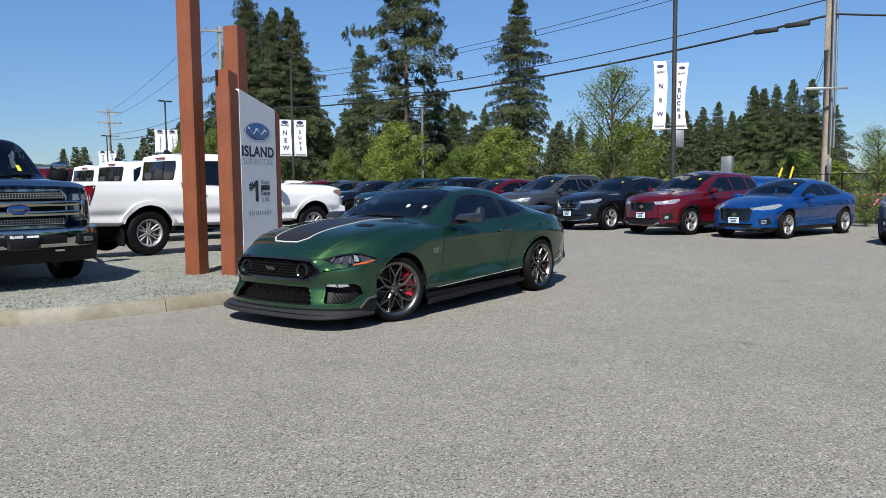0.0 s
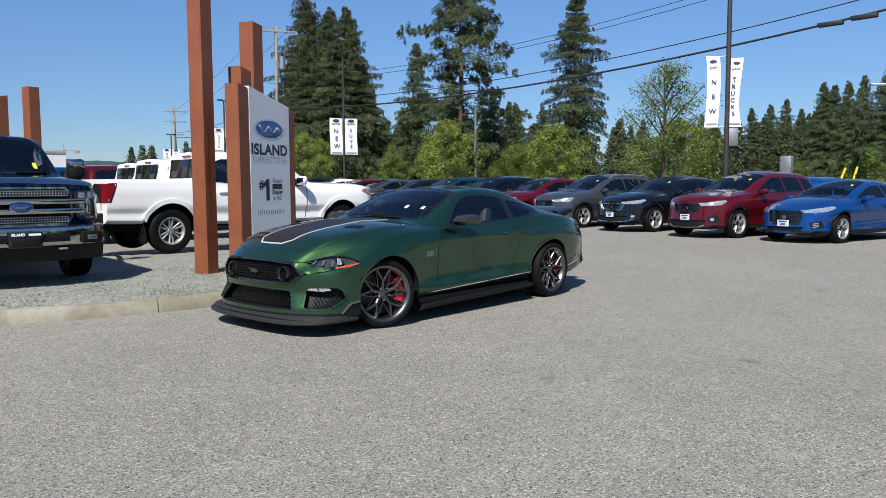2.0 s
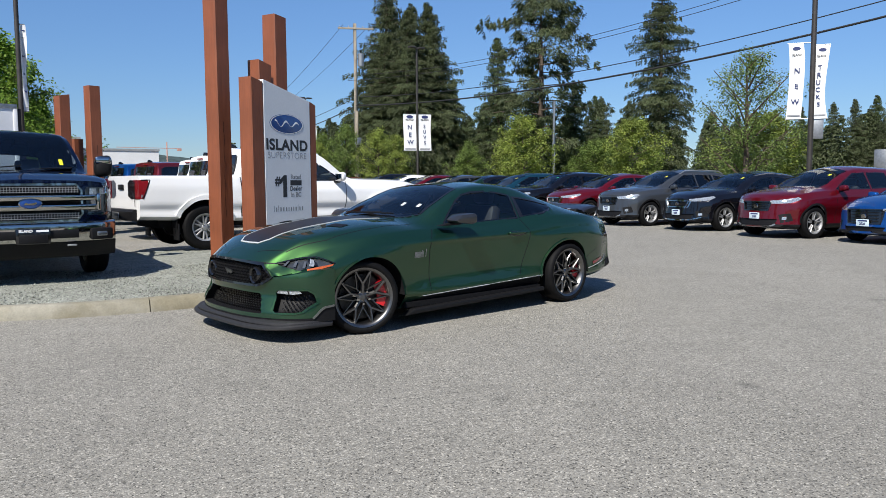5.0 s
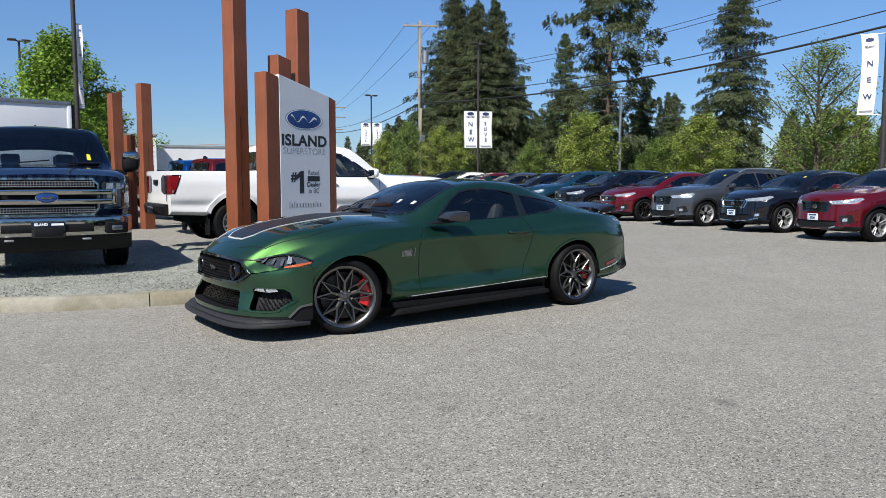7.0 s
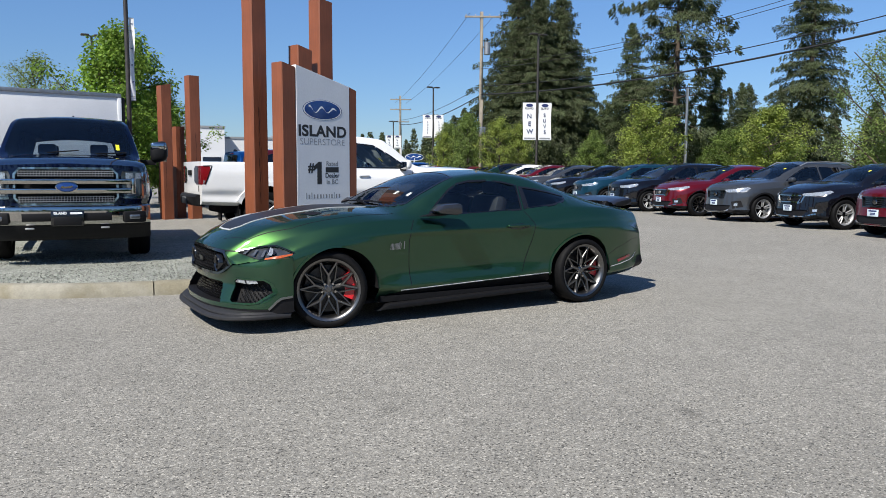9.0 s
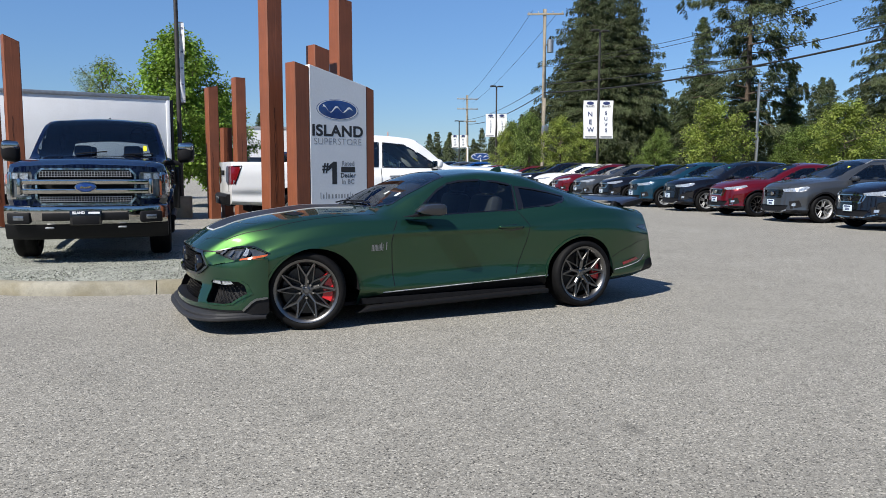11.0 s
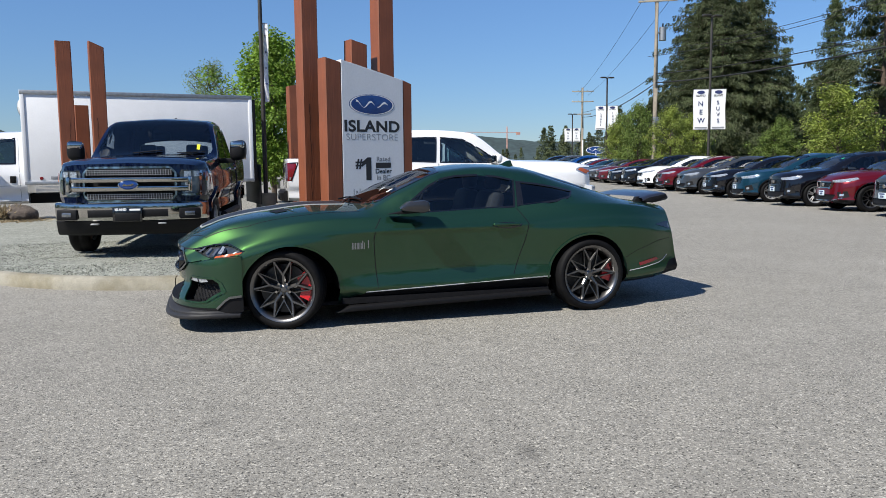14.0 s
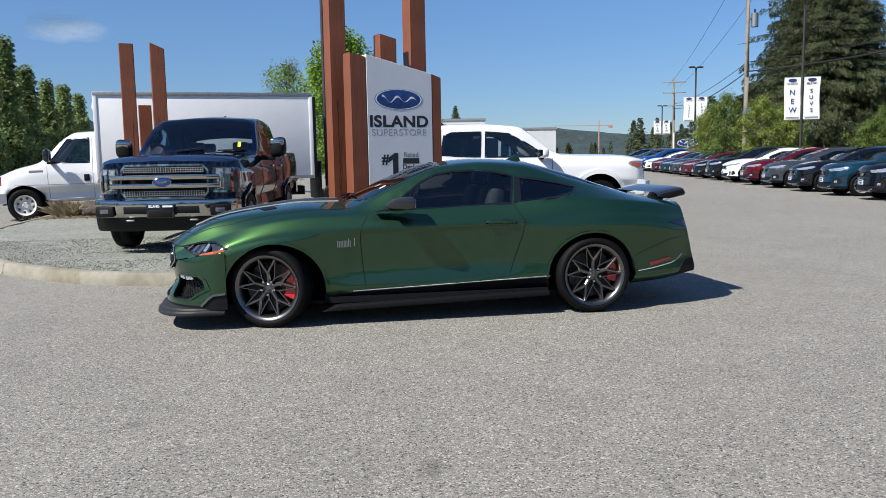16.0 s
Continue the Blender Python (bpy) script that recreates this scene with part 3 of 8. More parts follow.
def mirror_unit(car, x, y, z, size, cap_mat, arm=0.1):
    """A door mirror on its arm; y < 0 is the car's left."""
    s = -1 if y < 0 else 1
    L, W, H = size
    bm = bmesh.new()
    bmesh.ops.create_uvsphere(bm, u_segments=20, v_segments=12, radius=1)
    for v in bm.verts:
        c = [math.copysign(abs(q) ** 0.62, q) for q in v.co]
        v.co = Vector((c[0] * L * (0.62 if c[0] < 0 else 0.40), c[1] * W / 2, c[2] * H / 2 * (1.0 if c[2] > 0 else 0.8)))
        v.co.z += 0.12 * H * (v.co.y * s / W)
    ob = part("door_mirror", bm, cap_mat, car, at=pose(x, y, z, 0, 0, 8 * s))
    part("mirror_glass", boxed((0.006, W * 0.8, H * 0.74), at(L * 0.40 + 0.001, 0, 0), 0.002), CHROME, ob)
    bm = boxed((L * 0.55, arm + W * 0.3, H * 0.22), at(0, -s * (W / 2 + arm / 2 - W * 0.15), -H * 0.42), 0.008)
    part("mirror_arm", bm, TRIM, ob)
    return ob


def cabin(car, x0, x1, w, floor, belt, rows, wheel_side=-1):
    """Seats, dashboard and steering wheel, seen through the glass."""
    part("dashboard", boxed((0.42, w * 1.86, 0.22), at(x0 + 0.16, 0, belt - 0.10), 0.06, 3), INTERIOR, car)
    part("cabin_floor", boxed((x1 - x0, w * 1.8, 0.03), at((x0 + x1) / 2, 0, floor)), INTERIOR, car)
    bm = bmesh.new()
    n, m = 24, 8
    ring = [[bm.verts.new(((0.185 + 0.014 * math.cos(b)) * math.cos(a), (0.185 + 0.014 * math.cos(b)) * math.sin(a), 0.014 * math.sin(b))) for b in [2 * math.pi * k / m for k in range(m)]] for a in [2 * math.pi * k / n for k in range(n)]]
    for k in range(n):
        for q in range(m):
            bm.faces.new((ring[k][q], ring[(k + 1) % n][q], ring[(k + 1) % n][(q + 1) % m], ring[k][(q + 1) % m]))
    add_box(bm, (0.34, 0.04, 0.015))
    part("steering_wheel", bm, INTERIOR, car, at=pose(x0 + 0.47, wheel_side * w * 0.45, belt + 0.0, 0, -62, 0))
    for k, xs in enumerate(rows):
        for s in (-1, 1):
            bm = boxed((0.50, 0.50, 0.15), at(0, 0, 0.0), 0.05, 2)
            add_box(bm, (0.15, 0.48, 0.62), pose(0.28, 0, 0.34, 0, 14, 0), 0.06, 2)
            add_box(bm, (0.10, 0.26, 0.17), pose(0.37, 0, 0.74, 0, 10, 0), 0.04, 2)
            part("seat", bm, SEATGREY, car, at=at(xs, s * w * 0.46, belt - 0.50))

# ---- the green coupe ----
def curves(raw, fx=1.0, fw=1.0, fz=1.0):
    return {k: curve([(a * fx, b * (fz if k[0] == "z" else fw)) for a, b in v]) for k, v in raw.items()}


def side_filter(s, low=-9.0, x0=-9.0, x1=9.0):
    return lambda c, n: c.y * s > 0.25 and n.y * s > low and x0 < c.x < x1


COUPE = dict(
    zb=[(-2.19, .17), (-1.75, .15), (-.8, .15), (.9, .185), (1.8, .205), (2.1, .225), (2.385, .27)],
    wb=[(-2.19, .68), (-2.04, .80), (-1.7, .88), (-.9, .88), (0, .882), (.9, .89), (1.4, .90), (2.0, .84), (2.36, .72)],
    wm=[(-2.19, .70), (-2.04, .82), (-1.75, .895), (-1.34, .925), (-.95, .912), (-.6, .899), (0, .896), (.6, .898), (1.0, .928), (1.4, .950), (1.8, .928), (2.1, .87), (2.36, .77)],
    wc=[(-2.19, .69), (-2.04, .80), (-1.75, .878), (-1.34, .908), (-.9, .912), (-.5, .914), (.2, .912), (.7, .910), (1.1, .918), (1.45, .925), (1.9, .885), (2.36, .75)],
    zc=[(-2.19, .535), (-2.0, .577), (-1.75, .640), (-1.34, .722), (-.9, .756), (-.3, .776), (.5, .780), (.9, .790), (1.2, .81), (1.5, .83), (2.36, .77)],
    zm=[(-2.19, .47), (-1.75, .568), (-1.34, .65), (-.9, .699), (-.3, .728), (.5, .732), (.9, .735), (1.4, .74), (2.36, .66)],
    wbelt=[(-2.19, .57), (-2.02, .63), (-1.75, .735), (-1.5, .806), (-1.3, .836), (-1.05, .846), (-.8, .84), (0, .83), (.7, .83), (1.1, .855), (1.45, .862), (1.9, .82), (2.36, .71)],
    zbelt=[(-2.19, .60), (-2.02, .658), (-1.75, .738), (-1.5, .802), (-1.3, .842), (-1.05, .870), (-.7, .884), (0, .89), (.7, .925), (1.1, .955), (1.5, .955), (2.0, .915), (2.36, .87)],
    wr=[(-2.19, .50), (-1.95, .58), (-1.5, .64), (-1.0, .68), (-.72, .70), (-.3, .665), (.12, .57), (.5, .545), (.9, .55), (1.3, .57), (1.75, .62), (2.0, .65), (2.36, .60)],
    zr=[(-2.19, .645), (-2.04, .735), (-1.8, .835), (-1.4, .905), (-1.0, .94), (-.72, .93), (-.3, 1.085), (.12, 1.235), (.5, 1.262), (.85, 1.235), (1.3, 1.115), (1.65, 1.02), (1.9, .965), (2.36, .905)],
    zt=[(-2.19, .675), (-2.04, .775), (-1.8, .875), (-1.4, .945), (-1.0, .985), (-.72, .985), (-.3, 1.16), (.12, 1.295), (.5, 1.325), (.85, 1.31), (1.3, 1.20), (1.72, 1.055), (1.95, .985), (2.2, .955), (2.36, .925)])


ARCHES = ((-1.285, .300, .398, .378), (1.365, .300, .390, .390))


def oval(x, z, rx, rz, n=48):
    return [(x + rx * math.cos(2 * math.pi * k / n), z + rz * math.sin(2 * math.pi * k / n)) for k in range(n)]


# the fold round the bumper, by distance from the middle: under the grille, up past the lamps, to the wheel arch
FOLD = curve([(0, .460), (.40, .462), (.48, .470), (.602, .536), (.76, .566), (.86, .595), (.93, .615)])


def bumper_shell():
    """The front bumper cover: a wrapped surface from the chin up to the fold, its top turned in as a narrow shelf."""
    lead = curve([(.15, -2.225), (.20, -2.235), (.235, -2.235), (.30, -2.212), (.39, -2.168), (.44, -2.178), (.50, -2.196), (.54, -2.202), (.64, -2.19)])
    bluntness = curve([(.15, 2.5), (.24, 2.45), (.40, 2.2), (.54, 2.1), (.64, 1.9)])
    back, cols, rows = -1.664, 150, 44
    bm = bmesh.new()
    grid = []
    for i in range(cols + 1):
        th = (i / cols * 2 - 1) * math.pi / 2
        sn, cs = abs(math.sin(th)), max(0.0, math.cos(th))
        col = []
        z_top = FOLD(.905 * sn ** .9)
        for j in range(rows + 4):
            v = min(1.0, j / rows)
            z = .168 + (z_top - .168) * v
            k = 2 / bluntness(z)
            wide = .900 + .010 * v
            y, x = wide * sn ** k, back + (lead(z) - back) * cs ** k
            if j > rows:
                q = (j - rows) / 3
                # shelf: inwards and a little up
                away = Vector((x - back - .25, y, 0)).normalized()
                x, y, z = x - away.x * .085 * q, y - away.y * .085 * q, z + .026 * q
            col.append(bm.verts.new((x, math.copysign(y, th), z)))
        grid.append(col)
    for a, b in zip(grid, grid[1:]):
        for j in range(rows + 3):
            bm.faces.new((a[j], a[j + 1], b[j + 1], b[j]))
    bmesh.ops.recalc_face_normals(bm, faces=bm.faces)
    if sum(f.normal.x for f in bm.faces) > 0:
        bmesh.ops.reverse_faces(bm, faces=bm.faces)
    bm.normal_update()
    return bm


def cells(skin, poly, y0, y1, z0, z1, size, sink, deep, rim=.62, side="F"):
    """Honeycomb cells behind an opening, each a small funnel."""
    b = bmesh.new()
    z, k = z0, 0
    while z <= z1:
        y = y0 + (size if k % 2 else 0)
        while y <= y1:
            p = skin.at(y, z, side)[0] if inside(poly, y, z) else None
            if p is not None:
                pts = [(y + size * 1.05 * math.cos(q), z + size * .66 * math.sin(q)) for q in [math.pi / 6 + math.pi / 3 * i for i in range(6)]]
                A = [b.verts.new((p.x + sink, u, w)) for u, w in pts]
                B = [b.verts.new((p.x + sink + deep, y + (u - y) * rim, z + (w - z) * rim)) for u, w in pts]
                C = [b.verts.new((p.x + sink, y + (u - y) * .86, z + (w - z) * .86)) for u, w in pts]
                for i in range(6):
                    q = (i + 1) % 6
                    b.faces.new((A[i], A[q], C[q], C[i]))
                    b.faces.new((C[i], C[q], B[q], B[i]))
            y += size * 2
        z += size * 1.05
        k += 1
    return b


def green_coupe(m):
    car = thing("sports_coupe", "dark metallic green sports coupe with black bonnet stripe on asphalt", "car", at=m)
    c = curves(COUPE)
    c.update({k: fair(COUPE[k]) for k in ("wm", "wc", "zc", "zm", "wbelt", "zbelt")})
    c["hollow"] = curve([(-2.19, .0), (-1.0, .0), (-.6, .024), (.4, .028), (.9, .010), (2.385, .0)])
    c["steps"] = (2, 4, 5, 6, 8, 7, 9, 5, 5)
    c["sill"] = curve([(-2.19, .07), (-1.7, .07), (-.9, .14), (.9, .14), (1.7, .08), (2.385, .07)])
    c.update(ends=(-2.19, 2.385), ends_shape=(0.32, 0.16, 0.13, 0.27, 0.8), cap_columns=44, marks=(-.72, 1.72))
    bm = loft(c, 0.028)
    skin = Skin(bm)
    key = bm.faces.layers.int.new("region")
    # wheel openings, then glass, lamps and intakes
    for s in (-1, 1):
        for x, z, rx, rz in ARCHES:
            carve(bm, key, 1, oval(x, z, rx, rz), "xz", side_filter(s))
            # strip under the opening
            carve(bm, key, 1, [(x - rx, -1), (x + rx, -1), (x + rx, z), (x - rx, z)], "xz", side_filter(s))
        door = [(-.37, .905), (-.24, 1.01), (-.06, 1.135), (.06, 1.19), (.20, 1.215), (.40, 1.222), (.58, 1.205), (.735, 1.172), (.675, .945)]
        quarter = [(.79, 1.155), (.95, 1.135), (1.12, 1.105), (1.284, 1.066), (1.23, 1.018), (1.06, .985), (.755, .955)]
        carve(bm, key, 2 if s < 0 else 3, door, "xz", side_filter(s))
        carve(bm, key, 4 if s < 0 else 5, quarter, "xz", side_filter(s))
        lamp = [(-2.03, .645), (-1.95, .608), (-1.872, .582), (-1.665, .626), (-1.645, .643), (-1.747, .692), (-1.86, .684)]
        carve(bm, key, 6 if s < 0 else 7, lamp, "xz", lambda q, n, s=s: q.y * s > 0.40)
        sill = [(-.96, .10), (-.80, .22), (-.66, .262), (1.0, .322), (1.0, .10)]
        carve(bm, key, 10, sill, "xz", side_filter(s))
        carve(bm, key, 10, [(2.16, .10), (2.19, .27), (2.285, .40), (2.5, .44), (2.5, .10)], "xz", side_filter(s, x0=1.5))
        carve(bm, key, 10, [(1.70, .10), (1.70, .238), (2.13, .262), (2.13, .10)], "xz", side_filter(s, x0=1.5))
    screen = [(-.70, 0), (-.675, -.30), (-.60, -.50), (-.49, -.625), (.06, -.515), (.12, -.28), (.135, 0), (.12, .28), (.06, .515), (-.49, .625), (-.60, .50), (-.675, .30)]
    carve(bm, key, 11, screen, "xy", lambda q, n: n.z > 0.2 and q.z > .85)
    rear = [(.98, 0), (.97, -.40), (1.05, -.47), (1.66, -.50), (1.72, -.3), (1.735, 0), (1.72, .3), (1.66, .50), (1.05, .47), (.97, .40)]
    carve(bm, key, 12, rear, "xy", lambda q, n: n.z > 0.2 and q.z > .95)
    nose = lambda q, n: q.x < -1.85 and n.x < -0.15
    grille = [(-.602, .540), (-.493, .644), (-.25, .660), (0, .664), (.25, .660), (.493, .644), (.602, .540), (.52, .488), (.46, .466), (-.46, .466), (-.52, .488)]
    carve(bm, key, 13, grille, "yz", nose)
    for f in bm.faces:
        q = f.calc_center_median()
        if q.x < -1.658 and q.z < FOLD(min(.93, abs(q.y))) + .010 and f[key] in (0, 10, 13):
            f[key] = 30
    for s in (-1, 1):
        tl = [(s * .30, .77), (s * .66, .775), (s * .65, .61), (s * .32, .60)]
        carve(bm, key, 15 if s < 0 else 16, tl, "yz", lambda q, n: q.x > 2.15)
    body = part("body", region_mesh(bm, key, 0), GREEN, car, "dark metallic green painted bodywork", sharp=40)
    part("lower_cladding", region_mesh(bm, key, 10), TRIM, body, "black sill and valance")
    for r, n, g in ((2, "side_window", GLASS), (3, "side_window", GLASS), (4, "quarter_window", DARKGLASS), (5, "quarter_window", DARKGLASS), (11, "windscreen", CLEARGLASS), (12, "rear_window", DARKGLASS)):
        part(n, region_mesh(bm, key, r), g, car).visible_shadow = False
    for s, r in ((-1, 6), (1, 7)):
        lens = part("headlight", region_mesh(bm, key, r, (0.02, -s * 0.012, 0)), LAMPDARK, car, "smoked headlight with three light bars")
        side = "L" if s < 0 else "R"
        part("amber_marker", skin.patch([(-1.875, .586), (-1.67, .628), (-1.655, .643), (-1.76, .628), (-1.86, .606)], side, 0.003, 0.03), AMBER, lens)
        for k in range(3):
            x = -1.985 + .050 * k
            part("light_bar", skin.patch([(x, .634 - .009 * k), (x + .014, .630 - .009 * k), (x + .056, .664), (x + .046, .667)], side, 0.002, 0.03), LAMPGREY, lens)
        part("projector", skin.patch(circle(-1.800, .655, .024, 16), side, 0.004, 0.03), GLOSSBLACK, lens)
        part("reflector", skin.patch([(-1.838, .628), (-1.815, .622), (-1.798, .640), (-1.782, .672), (-1.795, .682), (-1.815, .655)], side, 0.006, 0.02), LAMP, lens, "bright reflector beside the projector")
    # front bumper cover with its intakes
    cover = bumper_shell()
    front = Skin(cover)
    ck = cover.faces.layers.int.new("region")
    mouth_low = [(-.455, .395), (0, .402), (.455, .395), (.50, .33), (.545, .238), (-.545, .238), (-.50, .33)]
    carve(cover, ck, 14, mouth_low, "yz", lambda q, n: n.x < -.2, .03)
    vents = {}
    for s in (-1, 1):
        vent = [(s * u, w) for u, w in ((.612, .418), (.640, .440), (.840, .436), (.868, .405), (.884, .335), (.835, .256), (.800, .246), (.668, .246), (.645, .262))]
        vents[s] = vent
        carve(cover, ck, 8 if s < 0 else 9, vent, "yz", lambda q, n, s=s: q.y * s > .4, .03)
        corner = [(-1.862, .10), (-1.860, .208), (-1.80, .268), (-1.765, .290), (-1.5, .300), (-1.5, .10)]
        carve(cover, ck, 10, corner, "xz", lambda q, n, s=s: q.y * s > .5, .03)
    carve(cover, ck, 10, [(-2, .204), (2, .204), (2, .0), (-2, .0)], "yz", lambda q, n: True, .03)
    bumper = part("front_bumper", region_mesh(cover, ck, 0), GREEN, car, "metallic green front bumper cover", sharp=28)
    part("bumper_valance", region_mesh(cover, ck, 10, (.004, 0, 0)), TRIM, bumper, "black lower valance and corner winglets")
    for s, r in ((-1, 8), (1, 9)):
        vent = vents[s]
        scoop = part("side_intake", region_mesh(cover, ck, r, (0.055, -s * 0.055, 0)), TRIM, bumper, "black side intake with honeycomb mesh")
        part("fog_lamp", front.patch([(s * u, w) for u, w in ((.622, .408), (.650, .436), (.790, .434), (.805, .408), (.74, .398))], "F", 0.001, 0.02), LAMP, scoop, "clear fog lamp")
        part("fog_lamp_divider", front.strip([(s * .715, .434), (s * .722, .402)], "F", .010, .004), GLOSSBLACK, scoop)
        area = [(s * u, w) for u, w in ((.660, .385), (.835, .392), (.858, .335), (.828, .262), (.690, .256))]
        ys = sorted((s * .66, s * .86))
        part("honeycomb", cells(front, area, ys[0], ys[1], .262, .39, .0150, .034, .005, .80), GLOSSBLACK, scoop, smooth=False)
        part("intake_bezel", front.strip(vent, "F", .013, .008, True, .02), GREEN, bumper)
        part("winglet_edge", front.strip([(-1.862, .200), (-1.80, .262), (-1.765, .286), (-1.672, .296)], "L" if s < 0 else "R", .016, .010, False, .02), BRIGHTTRIM, bumper)
    low = part("lower_grille", region_mesh(cover, ck, 14, (0.10, 0, 0)), TRIM, bumper, "black lower intake")
    part("honeycomb", cells(front, mouth_low, -.50, .50, .250, .392, .017, .075, .02), GLOSSBLACK, low, smooth=False)
    cover.free()
    mouth = part("upper_grille", region_mesh(bm, key, 13, (0.055, 0, 0)), GLOSSBLACK, car, "gloss black honeycomb grille")
    part("honeycomb", cells(skin, grille, -.56, .56, .485, .64, .024, .024, .024), TRIM, mouth, smooth=False)
    for y in (-.40, .40):
        p, n = skin.at(y, .545, "F")
        ring = lathe([(.001, .030), (.050, .026), (.054, 0), (.066, -.012), (.074, .0), (.076, .03)], 26)
        part("grille_ring", ring, GLOSSBLACK, mouth, at=Matrix.Translation((p.x + 0.012, y, .545)) @ pose(0, 0, 0, 0, 0, -90))
    p, n = skin.at(0, .55, "F")
    part("emblem", prism([(-.07, .55), (-.03, .572), (.03, .57), (.075, .578), (.05, .55), (.03, .528), (.01, .545), (-.03, .532)], 0.012, "yz", p.x + 0.008), RIM, mouth, "grey metal grille emblem")
    part("bonnet_seam", skin.strip([(-.62, .648), (-.30, .664), (.30, .664), (.62, .648)], "F", .009, .002), TRIM, car)
    # front splitter: a tray and, below it, a thinner blade that reaches further
    def blade(lead, back, wide, z0, z1, tilt, blunt):
        b = bmesh.new()
        rows = []
        for k in range(65):
            th = (k / 32 - 1) * math.pi / 2
            sn, cs = abs(math.sin(th)), max(0.0, math.cos(th))
            y = math.copysign(wide * sn ** (2 / blunt), th)
            x = back + (lead - back) * cs ** (2 / blunt)
            inner = Vector((x * .93 + back * .07 + .06 * cs, y * .86, 0))
            up = tilt * sn ** 2
            rows.append([b.verts.new(p) for p in ((x + .010, y * .994, z0 + up), (x - .004, y, z0 + .010 + up), (x - .002, y, z1 - .012 + up), (x + .012, y * .992, z1 + up), (inner.x, inner.y, z1 + .012 + up), (inner.x, inner.y, z0 + up))])
        for p, q in zip(rows, rows[1:]):
            for i in range(6):
                b.faces.new((p[i], p[(i + 1) % 6], q[(i + 1) % 6], q[i]))
        b.faces.new(rows[0])
        b.faces.new(rows[-1][::-1])
        bmesh.ops.recalc_face_normals(b, faces=b.faces)
        return b

    lip = part("front_splitter", blade(-2.278, -1.685, .898, .112, .150, .012, 3.6), SPLITTER, car, "matt dark grey front splitter")
    part("splitter_tray", blade(-2.252, -1.685, .890, .152, .186, -.006, 3.4), SPLITTER, lip)
    for s in (-1, 1):
        side = "L" if s < 0 else "R"
        # side skirt
        part("side_skirt", prism([(-.93, .115), (-.80, .165), (.98, .205), (.98, .165), (-.78, .12)], 0.09, "xz", .84 if s > 0 else -.93, 0.01), TRIM, car)
        # pinstripe, badge, seams, handle
        side = "L" if s < 0 else "R"
        part("pinstripe", skin.strip([(-.67, .268), (-.14, .286), (.99, .327)], side, 0.0065, 0.005), PINLINE, car, "white pinstripe")
        part("pinstripe", skin.strip([(1.79, .335), (1.92, .350), (2.14, .388), (2.20, .412), (2.25, .455)], side, 0.0065), PINLINE, car, "white pinstripe")
        for x, z, rx, rz in ARCHES:
            part("arch_lip", skin.strip([(x + (rx + .007) * math.cos(q), z + (rz + .007) * math.sin(q)) for q in [math.pi * (.01 + .98 * k / 36) for k in range(37)]], side, .016, .013), GREEN, car)
        part("door_seam", skin.strip([(-.53, .88), (-.585, .80), (-.60, .70), (-.585, .50), (-.565, .30)], side, 0.0065, 0.001), TRIM, car)
        part("door_seam", skin.strip([(.69, .935), (.775, .80), (.745, .66), (.645, .36)], side, 0.0065, 0.001), TRIM, car)
        part("window_trim", skin.strip(door, side, 0.016, 0.004, True), GLOSSBLACK, car)
        part("window_trim", skin.strip(quarter, side, 0.016, 0.004, True), GLOSSBLACK, car)
        part("door_pillar", skin.patch([(.70, .945), (.755, 1.165), (.785, 1.16), (.745, .955)], side, 0.004, 0.05), GLOSSBLACK, car)
        part("side_marker", skin.patch([(1.895, .402), (2.10, .444), (2.13, .420), (1.905, .372)], side, 0.006, 0.03), TAIL, car, "red side marker")
        bars = bmesh.new()
        x = -.785
        for w, h, lift in ((.011, .055, 0), (.012, .055, 0), (.012, .055, 0), (.010, .055, 0), (.010, .055, 0), (.010, .055, 0), (.010, .055, 0), (.012, .065, .005), (.010, .055, 0), (0, 0, 0), (.012, .070, .004)):
            if w:
                b = skin.patch([(x, .632 + lift), (x + w * .62, .632 + lift), (x + w * .62, .632 + lift + h), (x, .632 + lift + h)], side, 0.005, 0.05)
                me = bpy.data.meshes.new("bar")
                b.to_mesh(me)
                b.free()
                bars.from_mesh(me)
            x += w * 1.15 if w else .022
        part("fender_badge", bars, SILVER, car, "silver bars of a fender badge", smooth=False)
        p, n = skin.at(.565, .798, side)
        hb = boxed((.25, .028, .026), None, .011, 3)
        for v in hb.verts:
            v.co.y += -s * 0.10 * v.co.x * v.co.x * 4 * .2
        part("door_handle", hb, GREEN, car, at=Matrix.Translation(p + n * 0.018))
        # flat black patch paints the shade of the hollow behind the handle
        part("handle_cup_shade", skin.patch([(.43, .790), (.50, .770), (.60, .762), (.70, .780), (.715, .800), (.62, .818), (.50, .815)], side, 0.002, 0.04), GLOSSBLACK, car)
        # door mirror: a wedge-shaped cap on a thin foot
        cap = prism([(-.150, -.012), (-.075, .045), (.060, .056), (.098, .040), (.098, -.036), (.045, -.050), (-.110, -.034)], .20, "xz", -.10, .020)
        mir = part("door_mirror", cap, MIRRORGREY, car, "dark grey door mirror", at=pose(-.255, s * .985, .975, 0, 0, 8 * s))
        part("mirror_glass", boxed((.006, .15, .066), at(.098, 0, .002), .002), CHROME, mir)
        part("mirror_foot", prism([(-.24, -.064), (-.09, -.034), (.03, -.046), (.0, -.058)], .07, "xz", -.035, .005), TRIM, mir, at=at(0, -s * .085, 0))
        # crisp edges: intake bezel, lamp brow, bumper seams
        part("lamp_brow", skin.strip([(-2.03, .650), (-1.86, .690), (-1.747, .698), (-1.64, .646)], side, .008, .004, False, .03), GLOSSBLACK, car)
